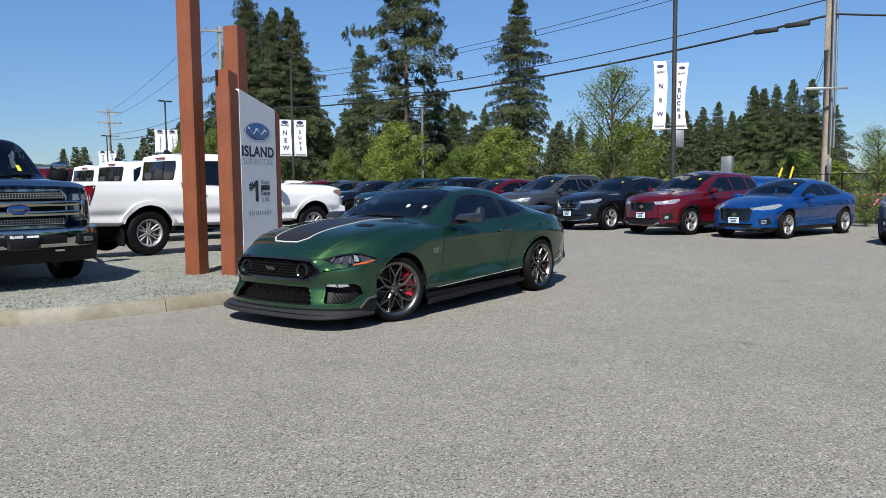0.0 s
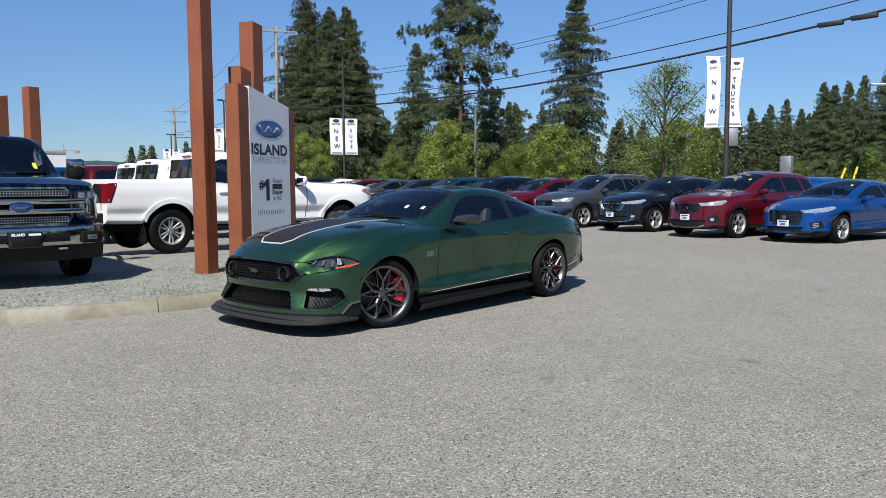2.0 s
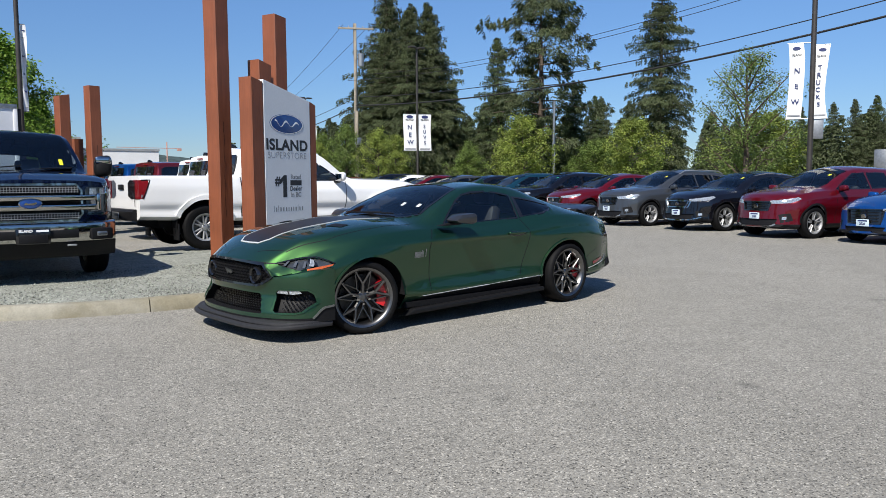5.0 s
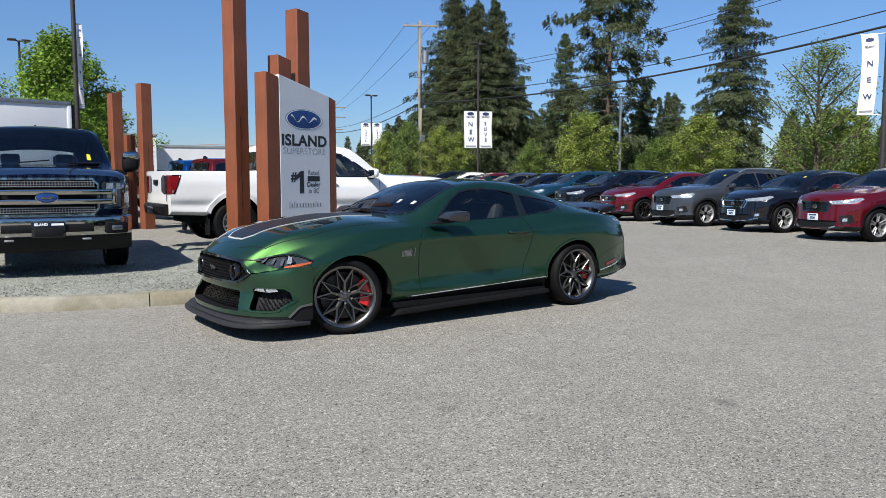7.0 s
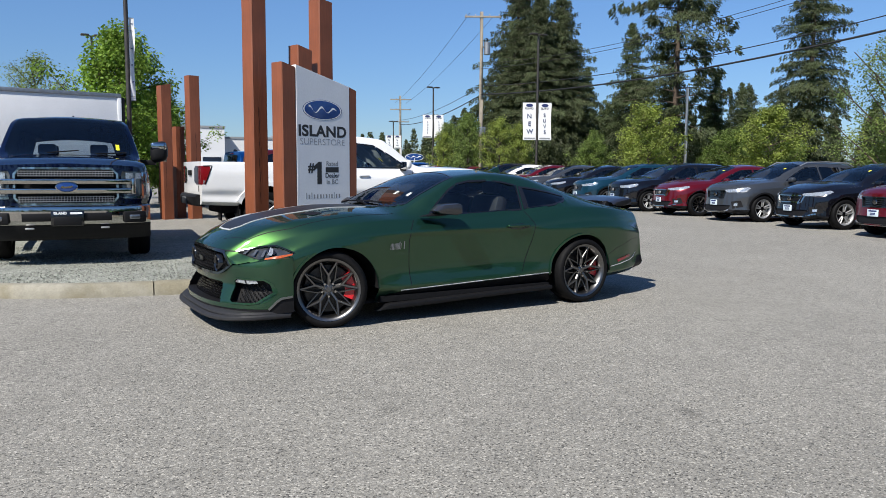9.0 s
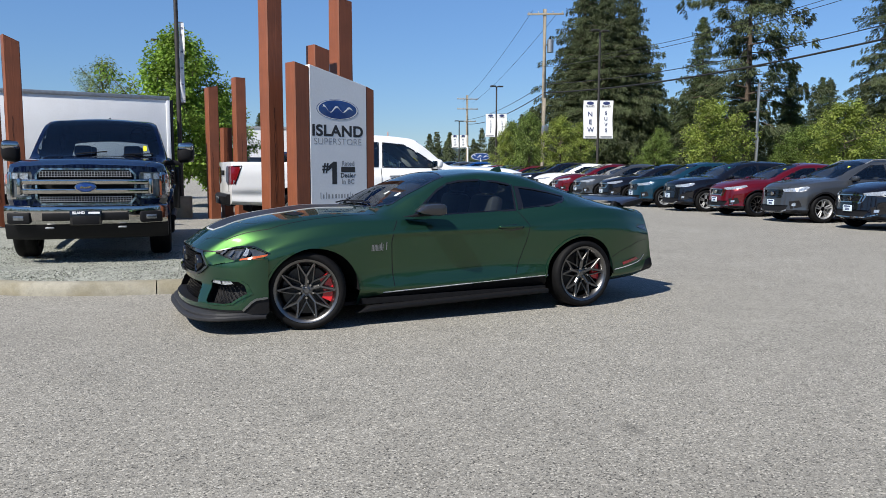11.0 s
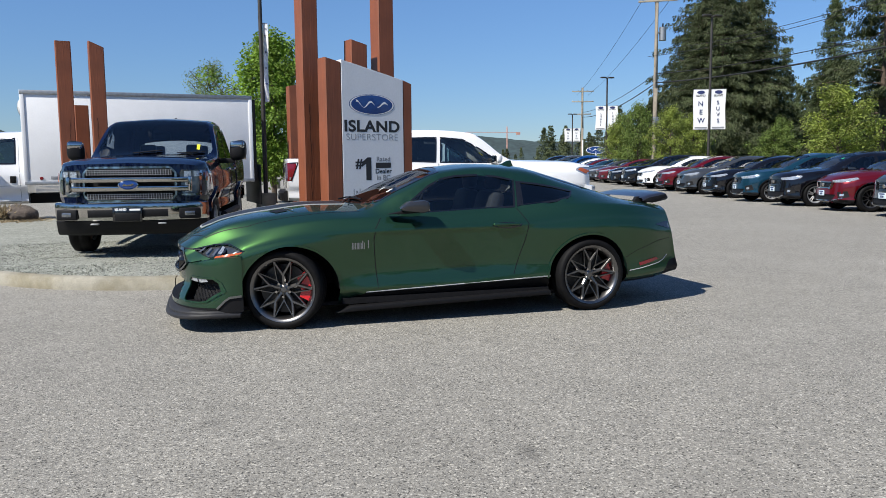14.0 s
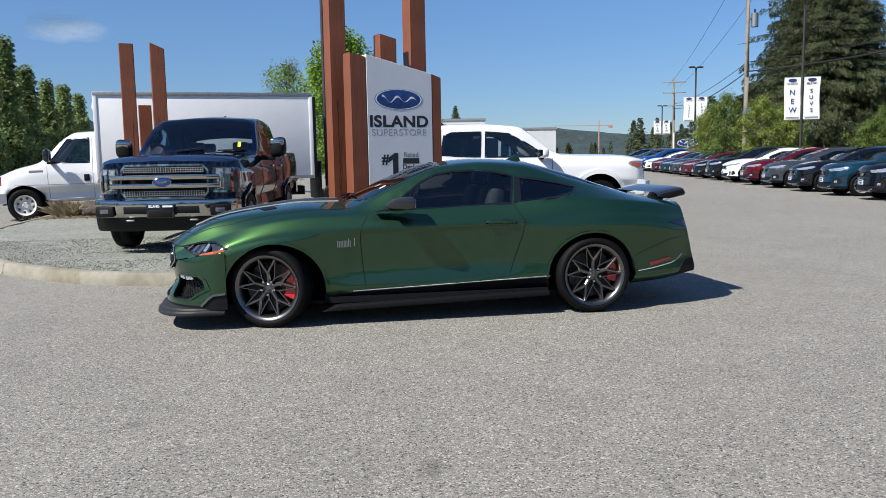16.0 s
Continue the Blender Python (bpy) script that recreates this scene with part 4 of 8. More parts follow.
        part("bumper_seam", skin.strip([(1.735, .455), (1.86, .52), (2.10, .60), (2.26, .615)], side, .004, .001), TRIM, car)
        # black patch: the tail lamp's wrap, plus a dark reflection put into colour
        part("tail_corner", skin.patch([(2.06, .752), (2.20, .770), (2.40, .775), (2.40, .690), (2.24, .705)], side, .003, .03), GLOSSBLACK, car, "dark wrap of the tail panel with a painted-in dark reflection")
    part("grille_bezel", skin.strip(grille, "F", .020, .006, True, .03), GLOSSBLACK, mouth)
    # bonnet stripe and its white border
    part("windscreen_seal", skin.strip(screen, "T", .022, .004, True), GLOSSBLACK, car)
    part("bonnet_stripe", skin.patch([(-1.955, -.15), (-1.965, 0), (-1.955, .15), (-1.885, .232), (-.745, .305), (-.745, -.305), (-1.885, -.232)], "T", 0.003, 0.06), STRIPE, car, "satin black bonnet stripe")
    part("stripe_border", skin.strip([(-.745, -.310), (-1.888, -.237), (-1.965, -.156), (-1.975, 0), (-1.965, .156), (-1.888, .237), (-.745, .310)], "T", 0.014, 0.0045), PINLINE, car, "white stripe border")
    for s in (-1, 1):
        part("bonnet_seam", skin.strip([(-2.05, s * .30), (-1.93, s * .58), (-1.6, s * .70), (-1.1, s * .73), (-.66, s * .70)], "T", 0.005, 0.001), TRIM, car)
        part("bonnet_vent", skin.patch([(-1.42, s * .40), (-1.30, s * .38), (-1.26, s * .54), (-1.36, s * .56)], "T", 0.004, 0.05), TRIM, car)
        part("wiper", tube([skin.at(-.70, s * .30 + .05, "T")[0] + Vector((0, 0, .02)), skin.at(-.62, s * .1 + .25, "T")[0] + Vector((0, 0, .02)), skin.at(-.60, s * .1 - .25, "T")[0] + Vector((0, 0, .02))], .008, 6), TRIM, car)
        part("tail_light", region_mesh(bm, key, 15 if s < 0 else 16), TAIL, car)
    part("roof_antenna", prism([(.80, 1.29), (.92, 1.352), (.955, 1.356), (.985, 1.285)], .028, "xz", -.014, .004), GREEN, car, "body-coloured roof antenna fin")
    # window sticker cards
    for x, y in ((-.40, -.49), (-.42, -.27)):
        part("screen_sticker", skin.patch([(x, y), (x + .055, y + .006), (x + .055, y + .05), (x, y + .044)], "T", -0.006, 0.05), WHITEINK, car, "white paper tag behind windscreen")
    # spoiler on two stands
    rows = []
    bms = bmesh.new()
    for k in range(25):
        y = -.56 + 1.12 * k / 24
        q = abs(y) / .56
        lift = .968 + .026 * (1 - q ** 5) - (0.03 if q > .985 else 0)
        x = 2.10 + .02 * q
        prof = ((x, lift), (x + .10, lift + .026), (x + .23, lift + .050), (x + .255, lift + .046), (x + .24, lift + .026), (x + .12, lift + .002))
        rows.append([bms.verts.new((a, y, b)) for a, b in prof])
    for a, b in zip(rows, rows[1:]):
        for i in range(6):
            bms.faces.new((a[i], a[(i + 1) % 6], b[(i + 1) % 6], b[i]))
    bms.faces.new(rows[0])
    bms.faces.new(rows[-1][::-1])
    bmesh.ops.recalc_face_normals(bms, faces=bms.faces)
    wing = part("rear_spoiler", bms, material("satin dark grey spoiler", (.016, .018, .028), .30, .1, .5, vary=((25, .1),)), car, "dark satin rear spoiler on two stands")
    for s in (-1, 1):
        part("spoiler_end", prism([(2.10, .955), (2.16, .985), (2.35, 1.020), (2.36, .990), (2.28, .955), (2.20, .935)], .035, "xz", s * .56 - .0125, .006), TRIM, wing)
        part("spoiler_stand", prism([(2.04, .90), (2.10, .99), (2.22, 1.0), (2.22, .90)], .05, "xz", s * .42 - .025, .006), TRIM, wing)
    # wheel wells, floor, cabin, wheels
    for x, z, rx, rz in ARCHES:
        for s in (-1, 1):
            b = bmesh.new()
            n = 26
            A = [b.verts.new((x + (rx + .004) * math.cos(math.pi * (k / n)), s * .895, z + (rz + .004) * math.sin(math.pi * k / n))) for k in range(n + 1)]
            B = [b.verts.new((v.co.x, s * .48, v.co.z)) for v in A]
            for k in range(n):
                b.faces.new((A[k], A[k + 1], B[k + 1], B[k]))
            b.faces.new(B)
            part("wheel_liner", b, INTERIOR, car, sharp=60)
    part("underbody", boxed((3.5, 1.5, .03), at(-.05, 0, .17)), INTERIOR, car)
    part("sill_floor", boxed((1.85, 1.72, .05), at(.06, 0, .20)), INTERIOR, car)
    cabin(car, -.60, 1.2, .74, .30, .93, (.28,))
    for s in (-1, 1):
        fit_wheel(car, -1.318, s * .785, .325, .25, "y_spoke", RIM, -18, True)
        fit_wheel(car, 1.372, s * .815, .325, .27, "y_spoke", RIM, 0, True)
    for s in (-1, 1):
        part("exhaust_tip", tube([(2.05, s * .50, .27), (2.24, s * .50, .27)], .04, 16), CHROME, car)
    bm.free()
    return car


# ---- cars of the lot ----
PLATE = material("pale blue plate", (.52, .61, .67), .5, vary=((40, .05),))
TYPES = {
    "suv": dict(size=(4.55, 1.84, 1.64), wheel=(.355, -.305, .29, .235), kind="five",
        zb=[(-.5, .16), (-.42, .125), (0, .125), (.4, .14), (.5, .24)], wb=[(-.5, .74), (-.42, .92), (0, .94), (.42, .93), (.5, .80)],
        wm=[(-.5, .76), (-.44, .93), (-.3, 1), (.3, 1), (.44, .96), (.5, .86)], zm=[(-.5, .38), (-.3, .44), (.5, .44)],
        wbelt=[(-.5, .68), (-.44, .82), (-.3, .90), (-.1, .92), (.3, .92), (.46, .86), (.5, .80)], zbelt=[(-.5, .51), (-.44, .575), (-.2, .645), (0, .65), (.3, .67), (.5, .67)],
        wr=[(-.5, .54), (-.35, .70), (-.22, .77), (-.1, .755), (.02, .68), (.2, .665), (.42, .64), (.5, .62)],
        zr=[(-.5, .53), (-.46, .585), (-.3, .65), (-.22, .67), (-.1, .80), (.02, .91), (.12, .935), (.3, .925), (.41, .89), (.47, .72), (.5, .64)],
        zt=[(-.5, .55), (-.46, .61), (-.3, .682), (-.22, .70), (-.1, .85), (.02, .965), (.12, 1), (.3, .99), (.41, .95), (.48, .74), (.5, .66)],
        panes=[[(-.145, .665), (-.06, .79), (.02, .885), (.105, .90), (.11, .67)], [(.125, .672), (.12, .90), (.27, .89), (.275, .685)], [(.295, .69), (.29, .885), (.36, .86), (.40, .76), (.40, .71)]],
        screen=[(-.215, .60), (-.165, .69), (.0, .62), (.015, .3)], rear=[(.42, .5), (.415, .3), (.475, .3), (.47, .6)],
        grille=[(-.42, .505), (.42, .505), (.36, .385), (-.36, .385)], lower=[(-.6, .27), (.6, .27), (.52, .175), (-.52, .175)],
        lamp=[(-.492, .475), (-.485, .52), (-.40, .565), (-.385, .548), (-.43, .49)]),
    "crossover": dict(size=(4.60, 1.84, 1.56), wheel=(.355, -.315, .315, .235), kind="five",
        zb=[(-.5, .17), (-.42, .13), (0, .13), (.4, .15), (.5, .26)], wb=[(-.5, .72), (-.42, .91), (0, .93), (.42, .92), (.5, .78)],
        wm=[(-.5, .74), (-.44, .92), (-.3, 1), (.3, 1), (.44, .95), (.5, .84)], zm=[(-.5, .40), (-.3, .46), (.5, .48)],
        wbelt=[(-.5, .66), (-.44, .80), (-.3, .89), (-.1, .90), (.3, .91), (.46, .83), (.5, .76)], zbelt=[(-.5, .50), (-.42, .57), (-.2, .635), (0, .655), (.3, .69), (.5, .69)],
        wr=[(-.5, .52), (-.35, .68), (-.22, .75), (-.1, .73), (.02, .65), (.2, .63), (.40, .60), (.5, .60)],
        zr=[(-.5, .52), (-.45, .59), (-.3, .668), (-.22, .675), (-.1, .81), (.02, .915), (.12, .935), (.28, .905), (.38, .84), (.46, .74), (.5, .67)],
        zt=[(-.5, .54), (-.45, .61), (-.3, .70), (-.22, .71), (-.1, .86), (.02, .97), (.12, 1), (.28, .97), (.38, .90), (.47, .76), (.5, .69)],
        panes=[[(-.15, .675), (-.06, .80), (.02, .88), (.105, .895), (.11, .685)], [(.125, .688), (.12, .895), (.25, .87), (.275, .71)], [(.29, .715), (.265, .865), (.33, .825), (.37, .75)]],
        screen=[(-.225, .58), (-.17, .67), (.0, .58), (.015, .3)], rear=[(.40, .5), (.39, .3), (.47, .3), (.465, .55)],
        grille=[(-.40, .50), (.40, .50), (.32, .40), (-.32, .40)], lower=[(-.58, .29), (.58, .29), (.48, .19), (-.48, .19)],
        lamp=[(-.492, .49), (-.485, .53), (-.39, .58), (-.375, .56), (-.43, .505)]),
    "sedan": dict(size=(4.45, 1.78, 1.42), wheel=(.325, -.305, .30, .22), kind="five",
        zb=[(-.5, .16), (-.42, .12), (0, .12), (.4, .14), (.5, .26)], wb=[(-.5, .72), (-.42, .90), (0, .93), (.42, .92), (.5, .76)],
        wm=[(-.5, .74), (-.44, .92), (-.3, 1), (.3, 1), (.44, .95), (.5, .82)], zm=[(-.5, .42), (-.3, .47), (.5, .52)],
        wbelt=[(-.5, .64), (-.44, .80), (-.3, .89), (-.1, .90), (.3, .90), (.46, .82), (.5, .74)], zbelt=[(-.5, .48), (-.42, .55), (-.2, .645), (0, .665), (.3, .70), (.5, .70)],
        wr=[(-.5, .50), (-.35, .67), (-.22, .74), (-.1, .72), (.04, .62), (.2, .60), (.38, .60), (.5, .60)],
        zr=[(-.5, .52), (-.44, .585), (-.3, .665), (-.22, .68), (-.1, .81), (.04, .915), (.12, .925), (.25, .885), (.36, .80), (.44, .735), (.5, .68)],
        zt=[(-.5, .535), (-.44, .61), (-.3, .70), (-.22, .715), (-.1, .87), (.04, .98), (.12, 1), (.25, .96), (.36, .86), (.45, .765), (.5, .72)],
        panes=[[(-.155, .685), (-.06, .81), (.03, .885), (.095, .89), (.10, .69)], [(.115, .692), (.11, .89), (.22, .86), (.27, .715)]],
        screen=[(-.225, .58), (-.17, .66), (.02, .55), (.035, .3)], rear=[(.24, .5), (.23, .3), (.42, .3), (.41, .55)],
        grille=[(-.46, .50), (.46, .50), (.40, .30), (-.40, .30)], lower=[(-.5, .255), (.5, .255), (.45, .19), (-.45, .19)],
        lamp=[(-.492, .475), (-.485, .515), (-.37, .575), (-.35, .555), (-.42, .49)]),
}
PROTO = {}


def lot_car(kind, mat, m, label, wheel_kind="five", rails=False, tag=None, group="cars parked in a row"):
    t = TYPES[kind]
    key_name = (kind, wheel_kind, rails, tag)
    L, W, H = t["size"]
    h = W / 2
    if key_name in PROTO:
        car = copy_thing(PROTO[key_name], m)
        for o in car.children_recursive:
            if o.name.startswith(("body", "door_mirror", "door_handle", "bonnet_ridge")):
                o.material_slots[0].link = "OBJECT"
                o.material_slots[0].material = mat
        return tagged(car, label, "car", group)
    car = thing("parked_car", label, "car", group, at=m)
    PROTO[key_name] = car
    c = curves({k: t[k] for k in ("zb", "wb", "wm", "zm", "wbelt", "zbelt", "wr", "zr", "zt")}, L, h, H)
    c.update(ends=(-L / 2, L / 2), ends_shape=(.42, .12, .16, .10, .8), cap_columns=40)
    bm = loft(c, 0.045)
    skin = Skin(bm)
    key = bm.faces.layers.int.new("region")
    wr, xf, xr, ww = t["wheel"]
    xf, xr = xf * L, xr * L
    pol = lambda q: [(a * L, b * H) for a, b in q]
    for s in (-1, 1):
        for x in (xf, xr):
            carve(bm, key, 1, circle(x, wr, wr * 1.13, 30), "xz", side_filter(s), .06)
            carve(bm, key, 1, [(x - wr * 1.13, -1), (x + wr * 1.13, -1), (x + wr * 1.13, wr), (x - wr * 1.13, wr)], "xz", side_filter(s), .06)
        for k, q in enumerate(t["panes"]):
            carve(bm, key, 20 + 2 * k + (s > 0), pol(q), "xz", side_filter(s), .06)
        carve(bm, key, 4 if s < 0 else 5, pol(t["lamp"]), "xz", lambda q, n, s=s: q.y * s > h * .42, .06)
        carve(bm, key, 6, [(-L, .20 * H), (L, .20 * H), (L, 0), (-L, 0)], "xz", side_filter(s), .06)
        carve(bm, key, 7 if s < 0 else 8, [(.45 * L, .64 * H), (.52 * L, .64 * H), (.52 * L, .52 * H), (.44 * L, .54 * H)], "xz", lambda q, n, s=s: q.y * s > h * .45, .06)
    sc = [(a * L, b * h) for a, b in t["screen"]]
    carve(bm, key, 2, sc + mirror(sc)[::-1], "xy", lambda q, n: n.z > .2 and q.z > .6 * H, .06)
    sc = [(a * L, b * h) for a, b in t["rear"]]
    carve(bm, key, 3, sc + mirror(sc)[::-1], "xy", lambda q, n: n.z > .05 and q.z > .6 * H, .06)
    yz = lambda q: [(a * h, b * H) for a, b in q]
    carve(bm, key, 9, yz(t["grille"]), "yz", lambda q, n: q.x < -.40 * L and n.x < -.2, .06)
    carve(bm, key, 10, yz(t["lower"]), "yz", lambda q, n: q.x < -.36 * L and n.x < -.2, .06)
    part("body", region_mesh(bm, key, 0), mat, car, sharp=40)
    part("lower_cladding", region_mesh(bm, key, 6), TRIM, car, "dark plastic lower cladding")
    for k in range(len(t["panes"])):
        for s in (0, 1):
            part("side_window", region_mesh(bm, key, 20 + 2 * k + s), GLASS if k == 0 else DARKGLASS, car).visible_shadow = False
    part("windscreen", region_mesh(bm, key, 2), CLEARGLASS, car).visible_shadow = False
    part("rear_window", region_mesh(bm, key, 3), DARKGLASS, car).visible_shadow = False
    for r in (4, 5):
        part("headlight", region_mesh(bm, key, r), LAMP, car, "clear headlight")
    for r in (7, 8):
        part("tail_light", region_mesh(bm, key, r), TAIL, car, "red tail light")
    g = part("front_grille", region_mesh(bm, key, 9, (.03, 0, 0)), GLOSSBLACK, car, "black front grille")
    part("lower_intake", region_mesh(bm, key, 10, (.03, 0, 0)), TRIM, car)
    top = [(a * h, b * H) for a, b in t["grille"]]
    part("grille_frame", skin.strip(top, "F", .022, .008, True, .05), CHROME if kind == "crossover" else GLOSSBLACK, g)
    z0, z1 = top[2][1], top[0][1]
    for k in range(1, 5):
        z = z0 + (z1 - z0) * k / 5
        part("grille_bar", skin.strip([(-h * .33, z), (h * .33, z)], "F", .014, -.008, False, .08), TRIM, g)
    e = skin.at(0, (z0 + z1) / 2, "F")[0]
    part("emblem", lathe([(.001, -.012), (.05, -.012), (.058, 0), (.05, .012)], 18), CHROME, g, at=Matrix.Translation(e) @ pose(0, 0, 0, 0, 0, -90))
    for s in (-1, 1):
        side = "L" if s < 0 else "R"
        for q in t["panes"]:
            part("window_trim", skin.strip(pol(q), side, .02, .004, True, .08), GLOSSBLACK, car)
        xs = t["panes"][0][-1][0] * L + .02
        part("door_seam", skin.strip([(xs, .66 * H), (xs + .02, .22 * H)], side, .008, .002, False, .08), TRIM, car)
        xs = t["panes"][0][0][0] * L - .05
        part("door_seam", skin.strip([(xs, .64 * H), (xs, .22 * H)], side, .008, .002, False, .08), TRIM, car)
        for x in (t["panes"][0][-1][0] * L - .14, t["panes"][1][-1][0] * L - .12):
            p, n = skin.at(x, .56 * H, side)
            part("door_handle", boxed((.20, .03, .035), None, .012), mat, car, at=Matrix.Translation(p + n * .018))
        x = t["panes"][0][0][0] * L + .08
        mirror_unit(car, x, s * (h + .05), .68 * H, (.13, .22, .15), mat, .06)
        for x in (xf, xr):
            b = bmesh.new()
            A = [b.verts.new((x + wr * 1.15 * math.cos(math.pi * k / 18), s * h * .93, wr + wr * 1.15 * math.sin(math.pi * k / 18))) for k in range(19)]
            B = [b.verts.new((v.co.x, s * h * .5, v.co.z)) for v in A]
            for k in range(18):
                b.faces.new((A[k], A[k + 1], B[k + 1], B[k]))
            b.faces.new(B)
            part("wheel_liner", b, INTERIOR, car)
            part("arch_trim", skin.strip([(x + wr * 1.17 * math.cos(a), wr + wr * 1.17 * math.sin(a)) for a in [math.pi * k / 18 for k in range(19)]], side, .045 if kind == "suv" else .02, .008, False, .08), TRIM if kind == "suv" else GLOSSBLACK, car)
            fit_wheel(car, x, s * (h - ww / 2 - .02), wr, ww, wheel_kind, ALLOY if wheel_kind != "multi" else RIM, 0, False, False)
        if rails:
            y = s * (c["wr"](.15 * L) - .03)
            zz = [c["zr"](x) + .06 for x in (-.0 * L, .05 * L, .2 * L, .36 * L, .40 * L)]
            part("roof_rail", tube([(0, y, zz[0] - .04), (.05 * L, y, zz[1] + .02), (.2 * L, y, zz[2] + .02), (.36 * L, y, zz[3] + .02), (.40 * L, y, zz[4] - .04)], .018, 8), ALLOY, car, "silver roof rail")
    p, n = skin.at(0, .31 * H, "F")
    plate = part("front_plate", boxed((.012, .28, .14), at(0, 0, 0), .004), PLATE, car, "white dealer plate with dark bars", at=Matrix.Translation((p.x - .012, 0, .31 * H)))
    part("plate_bar", boxed((.004, .20, .028), at(-.008, 0, .042)), BLUEINK, plate)
    lettering("plate_digit", "2020", .045, BLUEINK, plate, pose(-.009, 0, -.02, 0, 0, -90), bold=.002)
    for s in (-1, 1):
        # corner pods, lamp strips and the bright lower lip
        pod = part("fog_pod", skin.patch(yz([(s * .60, .33), (s * .80, .35), (s * .84, .25), (s * .66, .215)]), "F", .003, .05), TRIM, car)
        if kind == "sedan":
            for k in range(3):
                part("lamp_strip", skin.patch(yz([(s * .68, .315 - .025 * k), (s * .76, .322 - .025 * k), (s * .76, .310 - .025 * k), (s * .68, .303 - .025 * k)]), "F", .008, .05), LAMP, pod)
        else:
            part("fog_lamp", skin.patch(yz([(s * .68, .30), (s * .75, .305), (s * .75, .265), (s * .68, .262)]), "F", .008, .05), LAMP, pod)
        part("running_light", skin.patch([(-.462 * L, .505 * H), (-.42 * L, .525 * H), (-.40 * L, .548 * H), (-.455 * L, .525 * H)] if kind != "sedan" else [(-.465 * L, .50 * H), (-.40 * L, .53 * H), (-.385 * L, .55 * H), (-.46 * L, .52 * H)], "L" if s < 0 else "R", .005, .05), LAMP, car)
        if kind == "crossover":
            part("grille_wing", skin.strip(yz([(s * .30, .385), (s * .40, .40), (s * .47, .50)]), "F", .030, .012, False, .04), CHROME, g, "chrome grille wing")
            part("bumper_lip", skin.strip(yz([(0, .185), (s * .5, .19), (s * .74, .235)]), "F", .026, .008, False, .04), CHROME, car)
        if kind == "suv":
            part("skid_plate", skin.strip(yz([(0, .165), (s * .42, .168), (s * .56, .20)]), "F", .030, .008, False, .04), SILVER, car)
        part("bonnet_seam", skin.strip([(-.47 * L, s * h * .50), (-.40 * L, s * h * .66), (-.22 * L, s * h * .72)], "T", .008, .0015, False, .06), TRIM, car)
    wx, wy = t["screen"][2][0] * L - .30, -h * .42
    p, n = skin.at(wx, wy, "T")
    if p is not None:
        col = {"green": GREENTAG}.get(tag, YELLOW)
        part("price_tag", skin.patch([(wx - .06, wy - .03), (wx + .02, wy - .03), (wx + .02, wy + .03), (wx - .06, wy + .03)], "T", -.006, .08), col, car, "bright window tag")
    part("underbody", boxed((L * .9, W * .82, .03), at(0, 0, .15 * H)), INTERIOR, car)
    cabin(car, t["screen"][0][0] * L + .15, .38 * L, h * .84, .22 * H, .62 * H, (.02 * L, .22 * L))
    bm.free()
    return car

# ---- pickups and the box van ----
PICKUP = dict(
    zb=[(-.5, .24), (-.4, .25), (0, .245), (.30, .265), (.5, .35)], wb=[(-.5, .86), (-.45, .95), (0, .95), (.5, .94)],
    wm=[(-.5, .88), (-.46, .97), (-.38, 1), (.45, .985), (.5, .97)], zm=[(-.5, .42), (.5, .45)],
    wbelt=[(-.5, .84), (-.43, .93), (0, .93), (.48, .95), (.5, .94)], zbelt=[(-.5, .60), (-.42, .625), (-.2, .635), (0, .64), (.185, .65), (.2, .685), (.5, .695)],
    wr=[(-.5, .74), (-.38, .82), (-.22, .84), (-.07, .80), (.1, .78), (.178, .77), (.19, .87), (.5, .88)],
    zr=[(-.5, .61), (-.42, .645), (-.22, .665), (-.07, .935), (.05, .96), (.175, .945), (.186, .705), (.5, .705)],
    zt=[(-.5, .62), (-.42, .665), (-.22, .69), (-.07, .975), (.05, 1), (.175, .985), (.188, .71), (.5, .705)])


def swept_bar(profile, half, bow, taper=0.0, n=24):
    """A bumper: an (x, z) outline swept across the car along a bowed line."""
    bm = bmesh.new()
    rows = []
    for k in range(n + 1):
        y = half * (2 * k / n - 1)
        q = abs(y) / half
        rows.append([bm.verts.new((x + bow * q ** 4, y, z + taper * q * q)) for x, z in profile])
    m = len(profile)
    for a, b in zip(rows, rows[1:]):
        for i in range(m):
            bm.faces.new((a[i], a[(i + 1) % m], b[(i + 1) % m], b[i]))
    bm.faces.new(rows[0])
    bm.faces.new(rows[-1][::-1])
    bmesh.ops.recalc_face_normals(bm, faces=bm.faces)
    return bm


